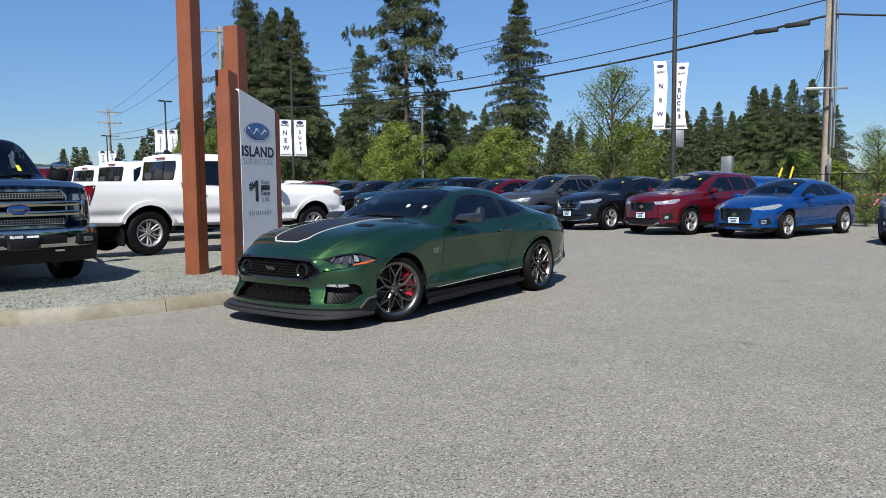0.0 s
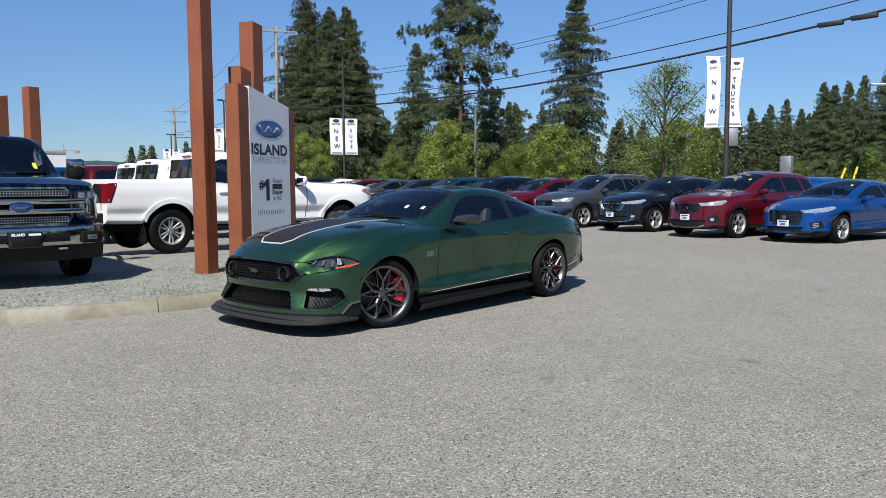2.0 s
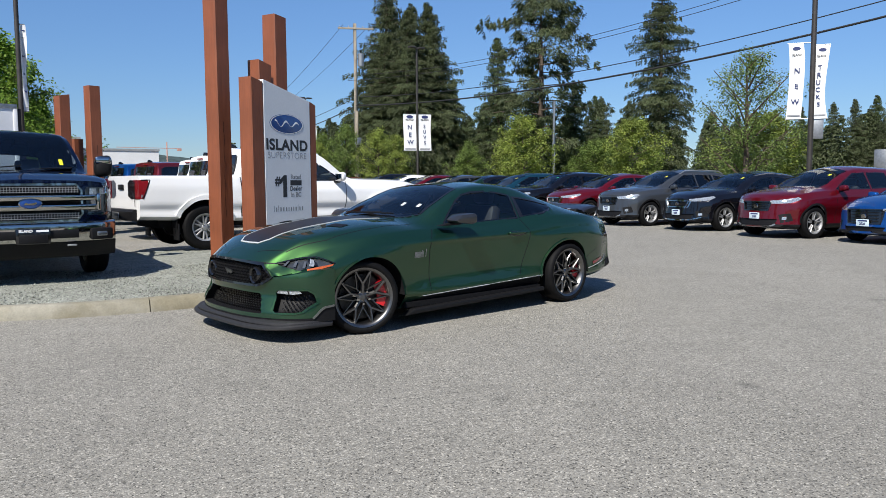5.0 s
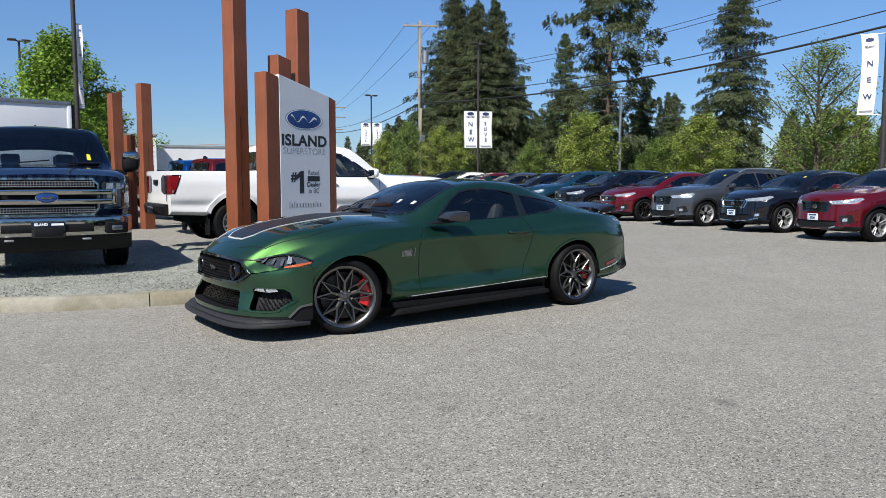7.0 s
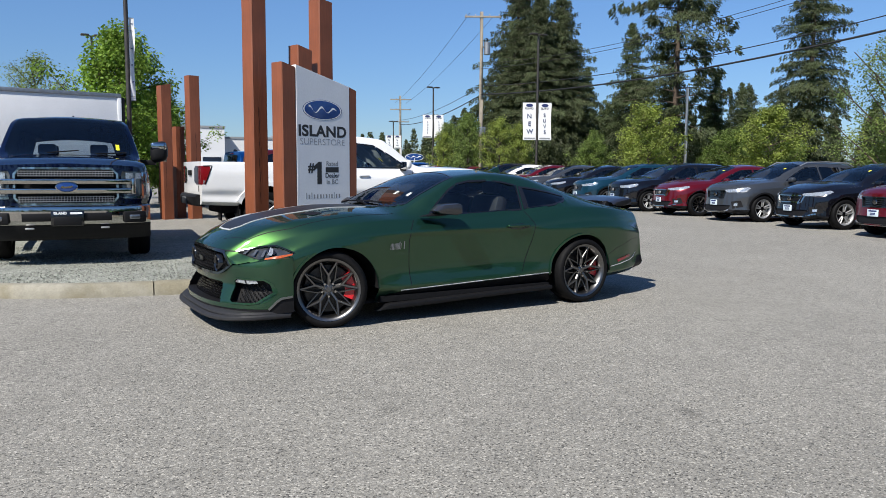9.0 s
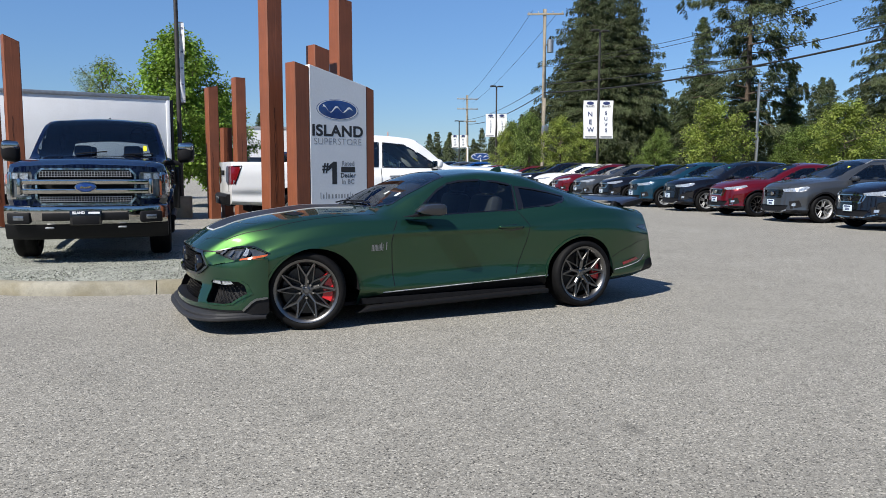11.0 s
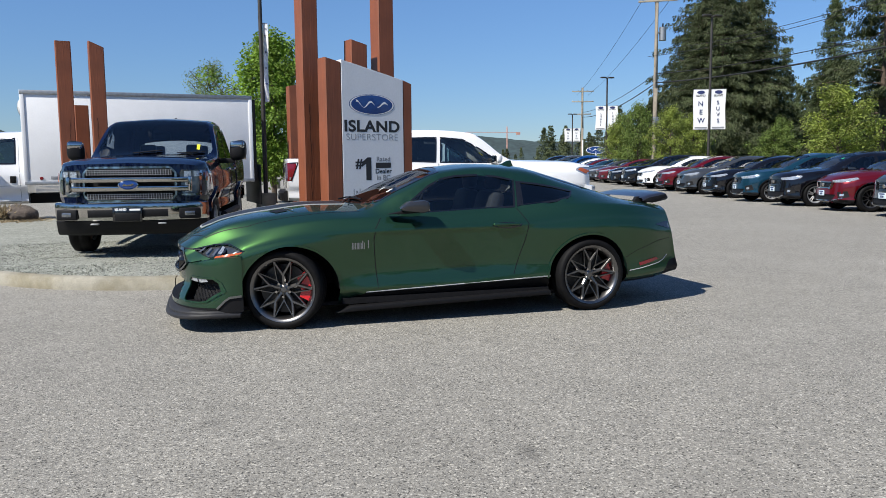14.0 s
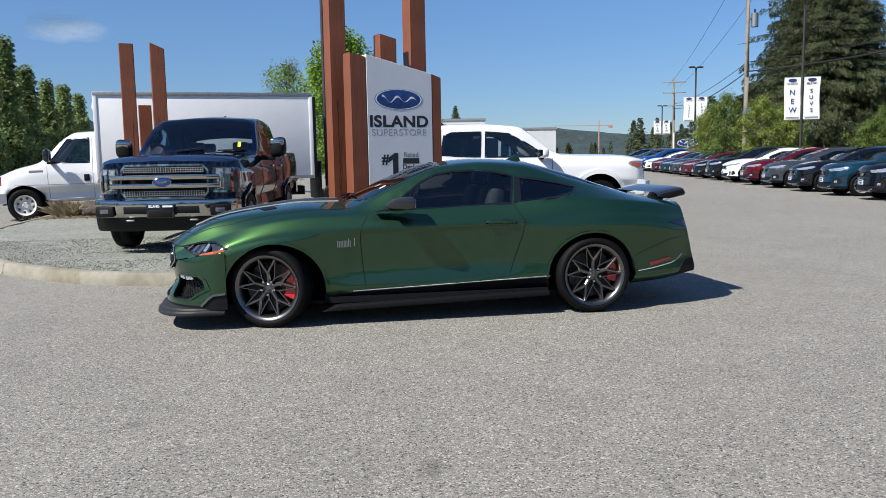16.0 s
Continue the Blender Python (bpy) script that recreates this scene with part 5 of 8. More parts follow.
def pickup(style, size, mat, m, label, wheel, wheel_kind, group=""):
    L, W, H = size
    h = W / 2
    car = thing("pickup_truck", label, "pickup truck", group, at=m)
    shape = dict(PICKUP)
    if style == "big":
        # the wide cab of the full-size truck
        shape["wr"] = [(-.5, .74), (-.38, .84), (-.23, .90), (-.20, .91), (-.07, .79), (.1, .765), (.178, .755), (.19, .87), (.5, .88)]
    else:
        # bed corners run down beside the step bumper
        shape["zb"] = [(-.5, .24), (-.4, .25), (0, .245), (.30, .265), (.42, .285), (.5, .295)]
        shape["wb"] = [(-.5, .86), (-.45, .95), (0, .95), (.4, .955), (.5, .95)]
    c = curves(shape, L, h, H)
    c.update(ends=(-L / 2, L / 2), ends_shape=(.20, .05, .03, .0, .6), cap_columns=32, marks=(.172 * L, .192 * L))
    bm = loft(c, .05)
    skin = Skin(bm)
    key = bm.faces.layers.int.new("region")
    r, xf, xr, ww = wheel
    pol = lambda q: [(a * L, b * H) for a, b in q]
    panes = [[(-.165, .655), (-.10, .79), (-.045, .885), (.025, .905), (.03, .66)], [(.045, .662), (.04, .905), (.13, .90), (.155, .87), (.165, .675)]]
    for s in (-1, 1):
        for x in (xf, xr):
            R = r * (1.16 if style == "big" else 1.26)
            carve(bm, key, 1, circle(x, r, R, 36), "xz", side_filter(s), .05)
            carve(bm, key, 1, [(x - R, -1), (x + R, -1), (x + R, r), (x - R, r)], "xz", side_filter(s), .05)
        for k, q in enumerate(panes):
            carve(bm, key, 20 + 2 * k + (s > 0), pol(q), "xz", side_filter(s), .05)
        if style == "big":
            lamp = [(s * .62 * h, .575 * H), (s * 1.2 * h, .575 * H), (s * 1.2 * h, .40 * H), (s * .66 * h, .40 * H)]
            carve(bm, key, 4 if s < 0 else 5, lamp, "yz", lambda q, n: q.x < -.44 * L, .05)
        else:
            carve(bm, key, 4 if s < 0 else 5, pol([(-.52, .52), (-.52, .60), (-.43, .60), (-.415, .57), (-.45, .52)]), "xz", lambda q, n, s=s: q.y * s > .5 * h, .05)
        carve(bm, key, 7 if s < 0 else 8, pol([(.466, .665), (.55, .665), (.55, .492), (.486, .492)]), "xz", lambda q, n, s=s: q.y * s > .72 * h, .05)
    wide = 1.10 if style == "big" else 1.0
    sc = [(-.215 * L, .70 * h * wide), (-.175 * L, .77 * h * wide), (-.075 * L, .71 * h), (-.065 * L, .3 * h)]
    carve(bm, key, 2, sc + mirror(sc)[::-1], "xy", lambda q, n: n.z > .2 and q.z > .6 * H, .05)
    if style == "big":
        carve(bm, key, 3, [(-.60 * h, .742 * H), (.60 * h, .742 * H), (.56 * h, .880 * H), (-.56 * h, .880 * H)], "yz", lambda q, n: abs(q.x - .18 * L) < .10, .05)
    gz0, gz1 = (.38, .585) if style == "big" else (.40, .56)
    gw = .56 if style == "big" else .61
    carve(bm, key, 9, [(-gw * h, gz1 * H), (gw * h, gz1 * H), (gw * h, gz0 * H), (-gw * h, gz0 * H)], "yz", lambda q, n: q.x < -.45 * L and n.x < -.2, .05)
    body = part("body", region_mesh(bm, key, 0), mat, car, sharp=35)
    for k in range(2):
        for s in (0, 1):
            part("side_window", region_mesh(bm, key, 20 + 2 * k + s), GLASS if k == 0 else DARKGLASS, car).visible_shadow = False
    part("windscreen", region_mesh(bm, key, 2), CLEARGLASS, car).visible_shadow = False
    if style == "big":
        part("rear_window", region_mesh(bm, key, 3), CLEARGLASS, car).visible_shadow = False
    else:
        rw = part("rear_window", boxed((.02, 1.22 * h, .20 * H), pose(.1835 * L + .014, 0, .815 * H, 0, -8.6, 0), .008), GLOSSBLACK, car, "dark sliding rear window")
        part("window_divider", boxed((.012, .03, .19 * H), pose(.1835 * L + .026, .18, .815 * H, 0, -8.6, 0)), TRIM, rw)
        part("stop_lamp", boxed((.03, .30, .03), pose(.178 * L, 0, .945 * H, 0, -8.6, 0), .008), TAIL, car)
    g = part("front_grille", region_mesh(bm, key, 9, (.05, 0, 0)), TRIM, car, "dark mesh grille with chrome bars")
    x0 = -L / 2
    for s, rr in ((-1, 4), (1, 5)):
        lens = part("headlight", region_mesh(bm, key, rr, (.012, 0, 0)), LAMPGREY if style == "big" else LAMP, car, "clear headlight cluster")
        if style == "big":
            yz = lambda q: [(s * a * h, b * H) for a, b in q]
            for a, z0, z1 in ((.68, .530, .566), (.80, .530, .566), (.69, .425, .500)):
                part("lamp_unit", skin.patch(yz([(a, z1), (a + .085, z1), (a + .085, z0), (a, z0)]), "F", .004, .03), LAMP, lens)
            part("lamp_bracket", skin.strip(yz([(.88, .572), (.88, .41), (.64, .41)]), "F", .020, .010, False, .03), CHROME, lens, "chrome C-shaped lamp bracket")
            part("amber_marker", skin.patch(yz([(.93, .56), (.95, .56), (.95, .50), (.93, .50)]), "F", .018, .04), AMBER, lens)
    if style == "big":
        fr = [(a * h, b * H) for a, b in ((-.51, .592), (.51, .592), (.575, .556), (.575, .412), (.51, .372), (-.51, .372), (-.575, .412), (-.575, .556))]
        part("grille_frame", skin.strip(fr, "F", .026, .03, True, .06), CHROME, g, "chrome grille frame")
        for z, hh in ((.512, .074), (.454, .074)):
            bar = swept_bar([(x0 + a, z * H + hh * b) for a, b in ((0, -.5), (-.034, -.47), (-.050, -.38), (-.056, -.1), (-.060, .22), (-.056, .38), (-.040, .47), (0, .5))], h * .76, .085)
            part("grille_bar", bar, CHROME, g, "broad chrome grille bar")
        for s in (-1, 1):
            part("grille_end", boxed((.07, .05, .066 * H + .08), pose(x0 + .030, s * .765 * h, .483 * H, 0, 0, -s * 18), .02, 3), CHROME, g, "chrome end of the grille bars")
        mesh = bmesh.new()
        for z in (.575, .561, .547, .417, .403, .389):
            add_box(mesh, (.018, 1.08 * h, .007), at(x0 + .006, 0, z * H))
        for k in range(33):
            y = -.53 * h + 1.06 * h * k / 32
            for z in (.561, .403):
                add_box(mesh, (.014, .006, .074), at(x0 + .012, y, z * H))
        part("grille_mesh", mesh, ALLOY, g, smooth=False)
        oval = lathe([(.001, -.022), (.10, -.020), (.118, -.012), (.122, .012)], 32)
        for v in oval.verts:
            v.co.z *= .45
        o = part("oval_badge", oval, OVALBLUE, g, "blue oval badge", at=Matrix.Translation((x0 - .058, 0, .479 * H)) @ pose(0, 0, 0, 0, 0, -90))
        ringm = lathe([(.113, -.020), (.125, -.016), (.127, .0), (.113, .0)], 32, True)
        for v in ringm.verts:
            v.co.z *= .47
        part("badge_rim", ringm, CHROME, o)
        part("badge_script", prism([(-.07, -.012), (-.05, .016), (-.02, .004), (.02, .008), (.06, .020), (.07, .004), (.03, -.014), (-.03, -.014)], .006, "xz", -.026), CHROME, o)
        prof = [(x0 - .10, .246), (x0 - .132, .250), (x0 - .146, .262), (x0 - .154, .285), (x0 - .161, .315), (x0 - .166, .346), (x0 - .158, .358), (x0 - .12, .366), (x0 - .03, .368), (x0 + .06, .345), (x0 + .06, .250)]
        prof = [(x, z * H) for x, z in prof]
        bump = part("front_bumper", swept_bar(prof, h * .965, .24, 0, 28), CHROME, car, "chrome front bumper")
        part("bumper_step", swept_bar([(x0 - .170, .272 * H), (x0 - .176, .277 * H), (x0 - .176, .315 * H), (x0 - .172, .32 * H), (x0 - .10, .32 * H), (x0 - .10, .272 * H)], h * .50, .02), TRIM, bump)
        for s in (-1, 1):
            pod = part("fog_pod", boxed((.05, .27, .115 * H * .62), pose(x0 - .085, s * .77 * h, .29 * H, 0, 0, -s * 16), .02), TRIM, bump)
            part("fog_lamp", boxed((.03, .13, .06), pose(x0 - .105, s * .77 * h, .29 * H, 0, 0, -s * 16), .012), LAMPGREY, pod)
            part("tow_hook", boxed((.07, .10, .022), at(x0 - .13, s * .42 * h, .228 * H), .010, 2), ALLOY, bump)
        part("air_dam", swept_bar([(x0 - .03, .152 * H), (x0 - .08, .172 * H), (x0 - .125, .244 * H), (x0 - .10, .252 * H), (x0 + .1, .252 * H), (x0 + .1, .152 * H)], h * .965, .22), TRIM, car)
        plate = part("plate_frame", boxed((.02, .36, .18), None, .01), GLOSSBLACK, car, "black dealer plate frame with white lettering", at=at(x0 - .192, 0, .288 * H))
        lettering("plate_letter", "ISLAND", .029, WHITEINK, plate, pose(-.013, .078, .065, 0, 0, -90), bold=.002)
        part("plate_bar", boxed((.004, .13, .024), at(-.012, -.095, .065)), WHITEINK, plate)
        part("plate_recess", boxed((.006, .30, .10), at(-.011, 0, -.028), .003), TRIM, plate)
    else:
        part("grille_frame", skin.strip([(-.64 * h, .57 * H), (.64 * h, .57 * H), (.60 * h, .39 * H), (-.60 * h, .39 * H)], "F", .05, .012, True, .06), GLOSSBLACK, g)
        part("front_bumper", swept_bar([(x0 - .05, .27 * H), (x0 - .10, .32 * H), (x0 - .09, .40 * H), (x0 + .05, .42 * H), (x0 + .1, .27 * H)], h * .97, .24), mat, car)
        for s in (-1, 1):
            part("amber_marker", skin.patch(pol([(-.455, .53), (-.425, .575), (-.435, .595), (-.475, .56)]), "L" if s < 0 else "R", .004, .05), AMBER, car)
    x1 = L / 2
    if style == "big":
        part("rear_bumper", swept_bar([(x1 + .10, .30 * H), (x1 + .12, .33 * H), (x1 + .10, .40 * H), (x1 - .04, .41 * H), (x1 - .04, .30 * H)], h * .97, -.06), CHROME, car)
    else:
        # a dark step between the painted bed corners
        step = part("rear_bumper", swept_bar([(x1 + .02, .285 * H), (x1 + .11, .30 * H), (x1 + .12, .375 * H), (x1 + .09, .395 * H), (x1 - .04, .40 * H), (x1 - .04, .285 * H)], h * .80, -.06), TRIM, car, "dark rear step bumper")
        part("bumper_plate", boxed((.02, .36, .12), at(x1 + .118, 0, .335 * H), .008), GALV, step)
        for s in (-1, 1):
            part("gate_seam", boxed((.008, .006, .235 * H), at(x1 + .003, s * .775 * h, .54 * H)), TRIM, car)
    part("tailgate_handle", boxed((.03, .26, .09), at(x1 + .012, 0, .60 * H), .012), TRIM, car)
    for s, rr in ((-1, 7), (1, 8)):
        tail = part("tail_light", region_mesh(bm, key, rr, (.008, 0, 0)), TAIL, car, "red tail light")
        if style != "big":
            part("reversing_lamp", skin.patch(pol([(.486, .53), (.4965, .53), (.4965, .50), (.490, .50)]), "L" if s < 0 else "R", .006, .05), LAMP, tail)
            part("tail_lamp_frame", skin.strip(pol([(.466, .665), (.498, .662), (.498, .492), (.486, .492)]), "L" if s < 0 else "R", .018, .005, True, .04), GLOSSBLACK, tail)
    for s in (-1, 1):
        side = "L" if s < 0 else "R"
        for q in panes:
            part("window_trim", skin.strip(pol(q), side, .024, .004, True, .06), GLOSSBLACK, car)
        for xa, xb in ((-.178, -.172), (.036, .038), (.175, .172)):
            part("door_seam", skin.strip([(xa * L, .645 * H), (xb * L, .205 * H)], side, .008, .006, False, .04), TRIM, car)
        part("bed_seam", skin.strip([(.193 * L, .69 * H), (.193 * L, .29 * H)], side, .014, .006, False, .04), TRIM, car)
        for x in (-.005, .135):
            p, n = skin.at(x * L, .575 * H, side)
            part("door_handle", boxed((.21, .035, .04), None, .014), CHROME if style == "big" else mat, car, at=Matrix.Translation(p + n * .02))
        if style == "big":
            mir = mirror_unit(car, -.145 * L, s * (h + .22), .715 * H, (.18, .25, .34), TRIM, .20)
            part("mirror_cap", boxed((.10, .22, .12), at(-.060, 0, .095), .035, 3), CHROME, mir, "chrome mirror cap")
            part("side_step", tube([(-.20 * L, s * h * 1.0, .225 * H), (.17 * L, s * h * 1.0, .225 * H)], .05, 10), TRIM, car)
        else:
            mirror_unit(car, -.145 * L, s * (h + .09), .685 * H, (.13, .22, .19), mat, .08)
            part("side_step", boxed((.34 * L, .08, .03), at(-.01 * L, s * h * .93, .225 * H), .01), TRIM, car)
        for x in (xf, xr):
            R = r * (1.18 if style == "big" else 1.28)
            b = bmesh.new()
            A = [b.verts.new((x + R * math.cos(math.pi * k / 22), s * h * .94, r + R * math.sin(math.pi * k / 22))) for k in range(23)]
            B = [b.verts.new((v.co.x, s * h * .45, v.co.z)) for v in A]
            for k in range(22):
                b.faces.new((A[k], A[k + 1], B[k + 1], B[k]))
            b.faces.new(B)
            part("wheel_liner", b, INTERIOR, car)
            part("arch_flare", skin.strip([(x + (R + .02) * math.cos(a), r + (R + .02) * math.sin(a)) for a in [math.pi * (-.06 + 1.12 * k / 24) for k in range(25)]], side, .075, .03, False, .06), mat, car)
            fit_wheel(car, x, s * (h - ww / 2 - .015), r, ww, wheel_kind, ALLOY, 0, False, True)
        part("mud_flap", boxed((.02, .26, .28), at(xr + r * 1.2, s * (h - .16), .32), .004), TRIM, car)
    for x in (xf, xr):
        part("axle", tube([(x, -h * .8, r), (x, h * .8, r)], .06, 10), TRIM, car)
    part("chassis", boxed((L * .86, W * .62, .14), at(0, 0, .25 * H)), INTERIOR, car)
    cabin(car, -.20 * L, .16 * L, h * .82, .30 * H, .62 * H, (-.015 * L, .12 * L))
    part("roof_antenna", prism([(.13 * L, .985 * H), (.15 * L, 1.03 * H), (.162 * L, 1.03 * H), (.166 * L, .985 * H)], .03, "xz", -.015, .004), GLOSSBLACK, car)
    p, n = skin.at(-.10 * L, -.50 * h, "T")
    part("price_tag", skin.patch([(-.180 * L, -.66 * h), (-.162 * L, -.655 * h), (-.162 * L, -.605 * h), (-.180 * L, -.61 * h)], "T", -.008, .05), YELLOW, car, "yellow windscreen tag")
    for y in (-.34 * h, .30 * h):
        a, b2 = skin.at(-.208 * L, y, "T")[0], skin.at(-.195 * L, y - .40, "T")
        part("wiper", tube([a + Vector((0, 0, .015)), (b2[0] if b2[0] is not None else a) + Vector((0, 0, .02))], .010, 6), TRIM, car)
    bm.free()
    return car


VANCAB = dict(
    zb=[(-2.75, .42), (-2.4, .40), (.05, .42)], wb=[(-2.75, .78), (-2.5, .88), (.05, .90)],
    wm=[(-2.75, .82), (-2.45, .95), (-1.6, .98), (.05, .98)], zm=[(-2.75, .72), (.05, .80)],
    wbelt=[(-2.75, .76), (-2.4, .87), (-1.5, .92), (.05, .93)], zbelt=[(-2.75, .98), (-2.2, 1.10), (-1.5, 1.22), (.05, 1.26)],
    wr=[(-2.75, .66), (-2.2, .74), (-1.55, .78), (-.95, .74), (-.6, .70), (.05, .70)],
    zr=[(-2.75, 1.0), (-2.2, 1.15), (-1.6, 1.28), (-.85, 1.80), (-.6, 1.90), (.05, 1.92)],
    zt=[(-2.75, 1.02), (-2.2, 1.19), (-1.6, 1.33), (-.85, 1.90), (-.6, 2.0), (.05, 2.02)])


WHEELWHITE = material("white painted steel wheel", (0.62, 0.62, 0.60), 0.45, 0, 0.2, vary=((15, 0.15), (70, 0.1)))


def box_van(m):
    van = thing("box_truck", "white box van with an aluminium-edged cargo box, parked on the lot", "truck", at=m)
    c = curves(VANCAB, .82, 1.0, 1.05)
    c.update(ends=(-2.255, .041), ends_shape=(.18, .04, 0, 0, .6), cap_columns=24)
    bm = loft(c, .06)
    skin = Skin(bm)
    key = bm.faces.layers.int.new("region")
    pane = [(-1.05, 1.355), (-0.861, 1.596), (-0.656, 1.89), (-0.18, 1.932), (-0.18, 1.355)]
    for s in (-1, 1):
        carve(bm, key, 1, circle(-1.60, .38, .46, 32), "xz", side_filter(s), .06)
        carve(bm, key, 1, [(-2.06, -1), (-1.14, -1), (-1.14, .38), (-2.06, .38)], "xz", side_filter(s), .06)
        carve(bm, key, 4 if s < 0 else 5, pane, "xz", side_filter(s), .06)
        carve(bm, key, 6, [(-2.378, 1.05), (-2.091, 1.05), (-2.091, 0.84), (-2.378, 0.84)], "xz", lambda q, n, s=s: q.y * s > .5, .06)
    sc = [(-1.328, 0.64), (-1.23, 0.68), (-0.754, 0.66), (-0.722, 0.3)]
    carve(bm, key, 2, sc + mirror(sc)[::-1], "xy", lambda q, n: n.z > .2 and q.z > 1.25, .06)
    carve(bm, key, 9, [(-.55, .98), (.55, .98), (.55, .72), (-.55, .72)], "yz", lambda q, n: q.x < -1.95 and n.x < -.2, .06)
    part("cab_body", region_mesh(bm, key, 0), WHITE, van)
    for r in (4, 5):
        part("side_window", region_mesh(bm, key, r), GLASS, van).visible_shadow = False
    part("windscreen", region_mesh(bm, key, 2), GLASS, van).visible_shadow = False
    part("headlight", region_mesh(bm, key, 6), TAIL, van, "red and clear corner lamps")
    part("front_grille", region_mesh(bm, key, 9, (.03, 0, 0)), TRIM, van)
    part("front_bumper", swept_bar([(-2.35, .42), (-2.40, .48), (-2.38, .64), (-2.2, .66), (-2.2, .42)], .96, .22), ALLOY, van, "grey metal bumper")
    for s in (-1, 1):
        side = "L" if s < 0 else "R"
        part("window_trim", skin.strip(pane, side, .035, .005, True, .08), GLOSSBLACK, van)
        for q in ([(-1.099, 1.344), (-1.066, 0.525)], [(-0.115, 1.943), (-0.098, 0.525)], [(-1.066, 0.525), (-0.098, 0.504)], [(-1.804, 0.84), (-0.082, 0.861)]):
            part("door_seam", skin.strip(q, side, .010, .002, False, .08), GREYINK, van)
        p, n = skin.at(-.24, 1.0, side)
        part("door_handle", boxed((.12, .03, .16), None, .012), TRIM, van, at=Matrix.Translation(p + n * .005))
        mir = mirror_unit(van, -1.02, s * 1.20, 1.50, (.14, .20, .34), GLOSSBLACK, .22)
        p, n = skin.at(-1.33, 1.16, side)
        part("fender_badge", boxed((.30, .012, .05), None, .004), GREYINK, van, at=Matrix.Translation(p + n * .004))
        fit_wheel(van, -1.60, s * .86, .38, .24, "steel", WHEELWHITE, 0, False, True)
        fit_wheel(van, 3.1, s * .86, .38, .26, "steel", ALLOY, 0, False, False)
        b = bmesh.new()
        A = [b.verts.new((-1.60 + .47 * math.cos(math.pi * k / 22), s * .93, .38 + .48 * math.sin(math.pi * k / 22))) for k in range(23)]
        B = [b.verts.new((v.co.x, s * .4, v.co.z)) for v in A]
        for k in range(22):
            b.faces.new((A[k], A[k + 1], B[k + 1], B[k]))
        b.faces.new(B)
        part("wheel_liner", b, INTERIOR, van)
    part("chassis", boxed((7.4, 1.0, .22), at(1.2, 0, .55)), INTERIOR, van)
    cabin(van, -1.22, -.1, .82, .6, 1.30, (-.45,))
    box = part("cargo_box", boxed((5.05, 2.26, 2.10), at(2.55, 0, 1.93), .03, 2), WHITEPAINT, van, "white smooth-sided cargo box")
    for s in (-1, 1):
        for z, hh in ((2.945, .09), (.915, .08)):
            part("edge_rail", boxed((5.08, .03, hh), at(2.55, s * 1.138, z), .006), GALV, box, "aluminium edge rail")
        for x in (.05, 5.05):
            part("corner_post", boxed((.09, .04, 2.12), at(x, s * 1.128, 1.93), .012), WHITEPAINT, box)
        part("rear_corner", boxed((.10, .05, 2.0), at(5.12, s * 1.11, 1.90), .01), TRIM, box)
    cap = bmesh.new()
    bmesh.ops.create_uvsphere(cap, u_segments=20, v_segments=12, radius=1, matrix=at(.03, 0, 2.66) @ Matrix.Diagonal((.17, .95, .26, 1)))
    part("wind_fairing", cap, WHITE, box)
    part("side_lamp", lathe([(.001, -.012), (.035, -.010), (.04, .0)], 14), TAIL, box, at=at(.35, -1.135, 1.02))
    part("maker_plate", boxed((.16, .008, .07), at(.62, -1.134, 1.03), .003), GREYINK, box)
    part("tail_lift", boxed((.05, 2.2, 1.0), at(5.25, 0, .80), .01), TRIM, van)
    bm.free()
    return van

# ---- ground, island, kerb ----
def noisy_surface(name, base, spots, spot_scale, rough, relief, mottles):
    """Stony surface: fine aggregate of several tones, broad stains, relief."""
    m = material(name, base, rough, vary=mottles, bump=relief)
    t = m.node_tree
    n, l = t.nodes, t.links
    b = n["Principled BSDF"]
    src = b.inputs["Base Color"].links[0].from_socket
    co = n.new("ShaderNodeTexCoord")
    vo = n.new("ShaderNodeTexVoronoi")
    vo.inputs["Scale"].default_value = spot_scale
    l.new(co.outputs["Object"], vo.inputs["Vector"])
    bw = n.new("ShaderNodeSeparateColor")
    l.new(vo.outputs["Color"], bw.inputs[0])
    # most chips near the mean, a few pits and a few pale chips
    mr = n.new("ShaderNodeValToRGB")
    ramp = mr.color_ramp
    low, high = spots
    for k, (p, v) in enumerate(((0.0, low * .6), (0.06, low * .7), (0.09, (1 + low) / 2), (0.90, (1 + high) / 2 - .14), (0.94, high), (1.0, high))):
        e = ramp.elements[k] if k < 1 else (ramp.elements.new(p) if p < 1 else ramp.elements[len(ramp.elements) - 1])
        e.position, e.color = p, (v * .6, v * .6, v * .6, 1)
    l.new(bw.outputs[0], mr.inputs[0])
    up = n.new("ShaderNodeVectorMath")
    up.operation = "SCALE"
    up.inputs["Scale"].default_value = 1 / .6
    l.new(mr.outputs[0], up.inputs[0])
    mx = n.new("ShaderNodeMix")
    mx.data_type, mx.blend_type = "RGBA", "MULTIPLY"
    mx.inputs[0].default_value = 1
    l.new(src, mx.inputs[6])
    l.new(up.outputs[0], mx.inputs[7])
    l.new(mx.outputs[2], b.inputs["Base Color"])
    return m


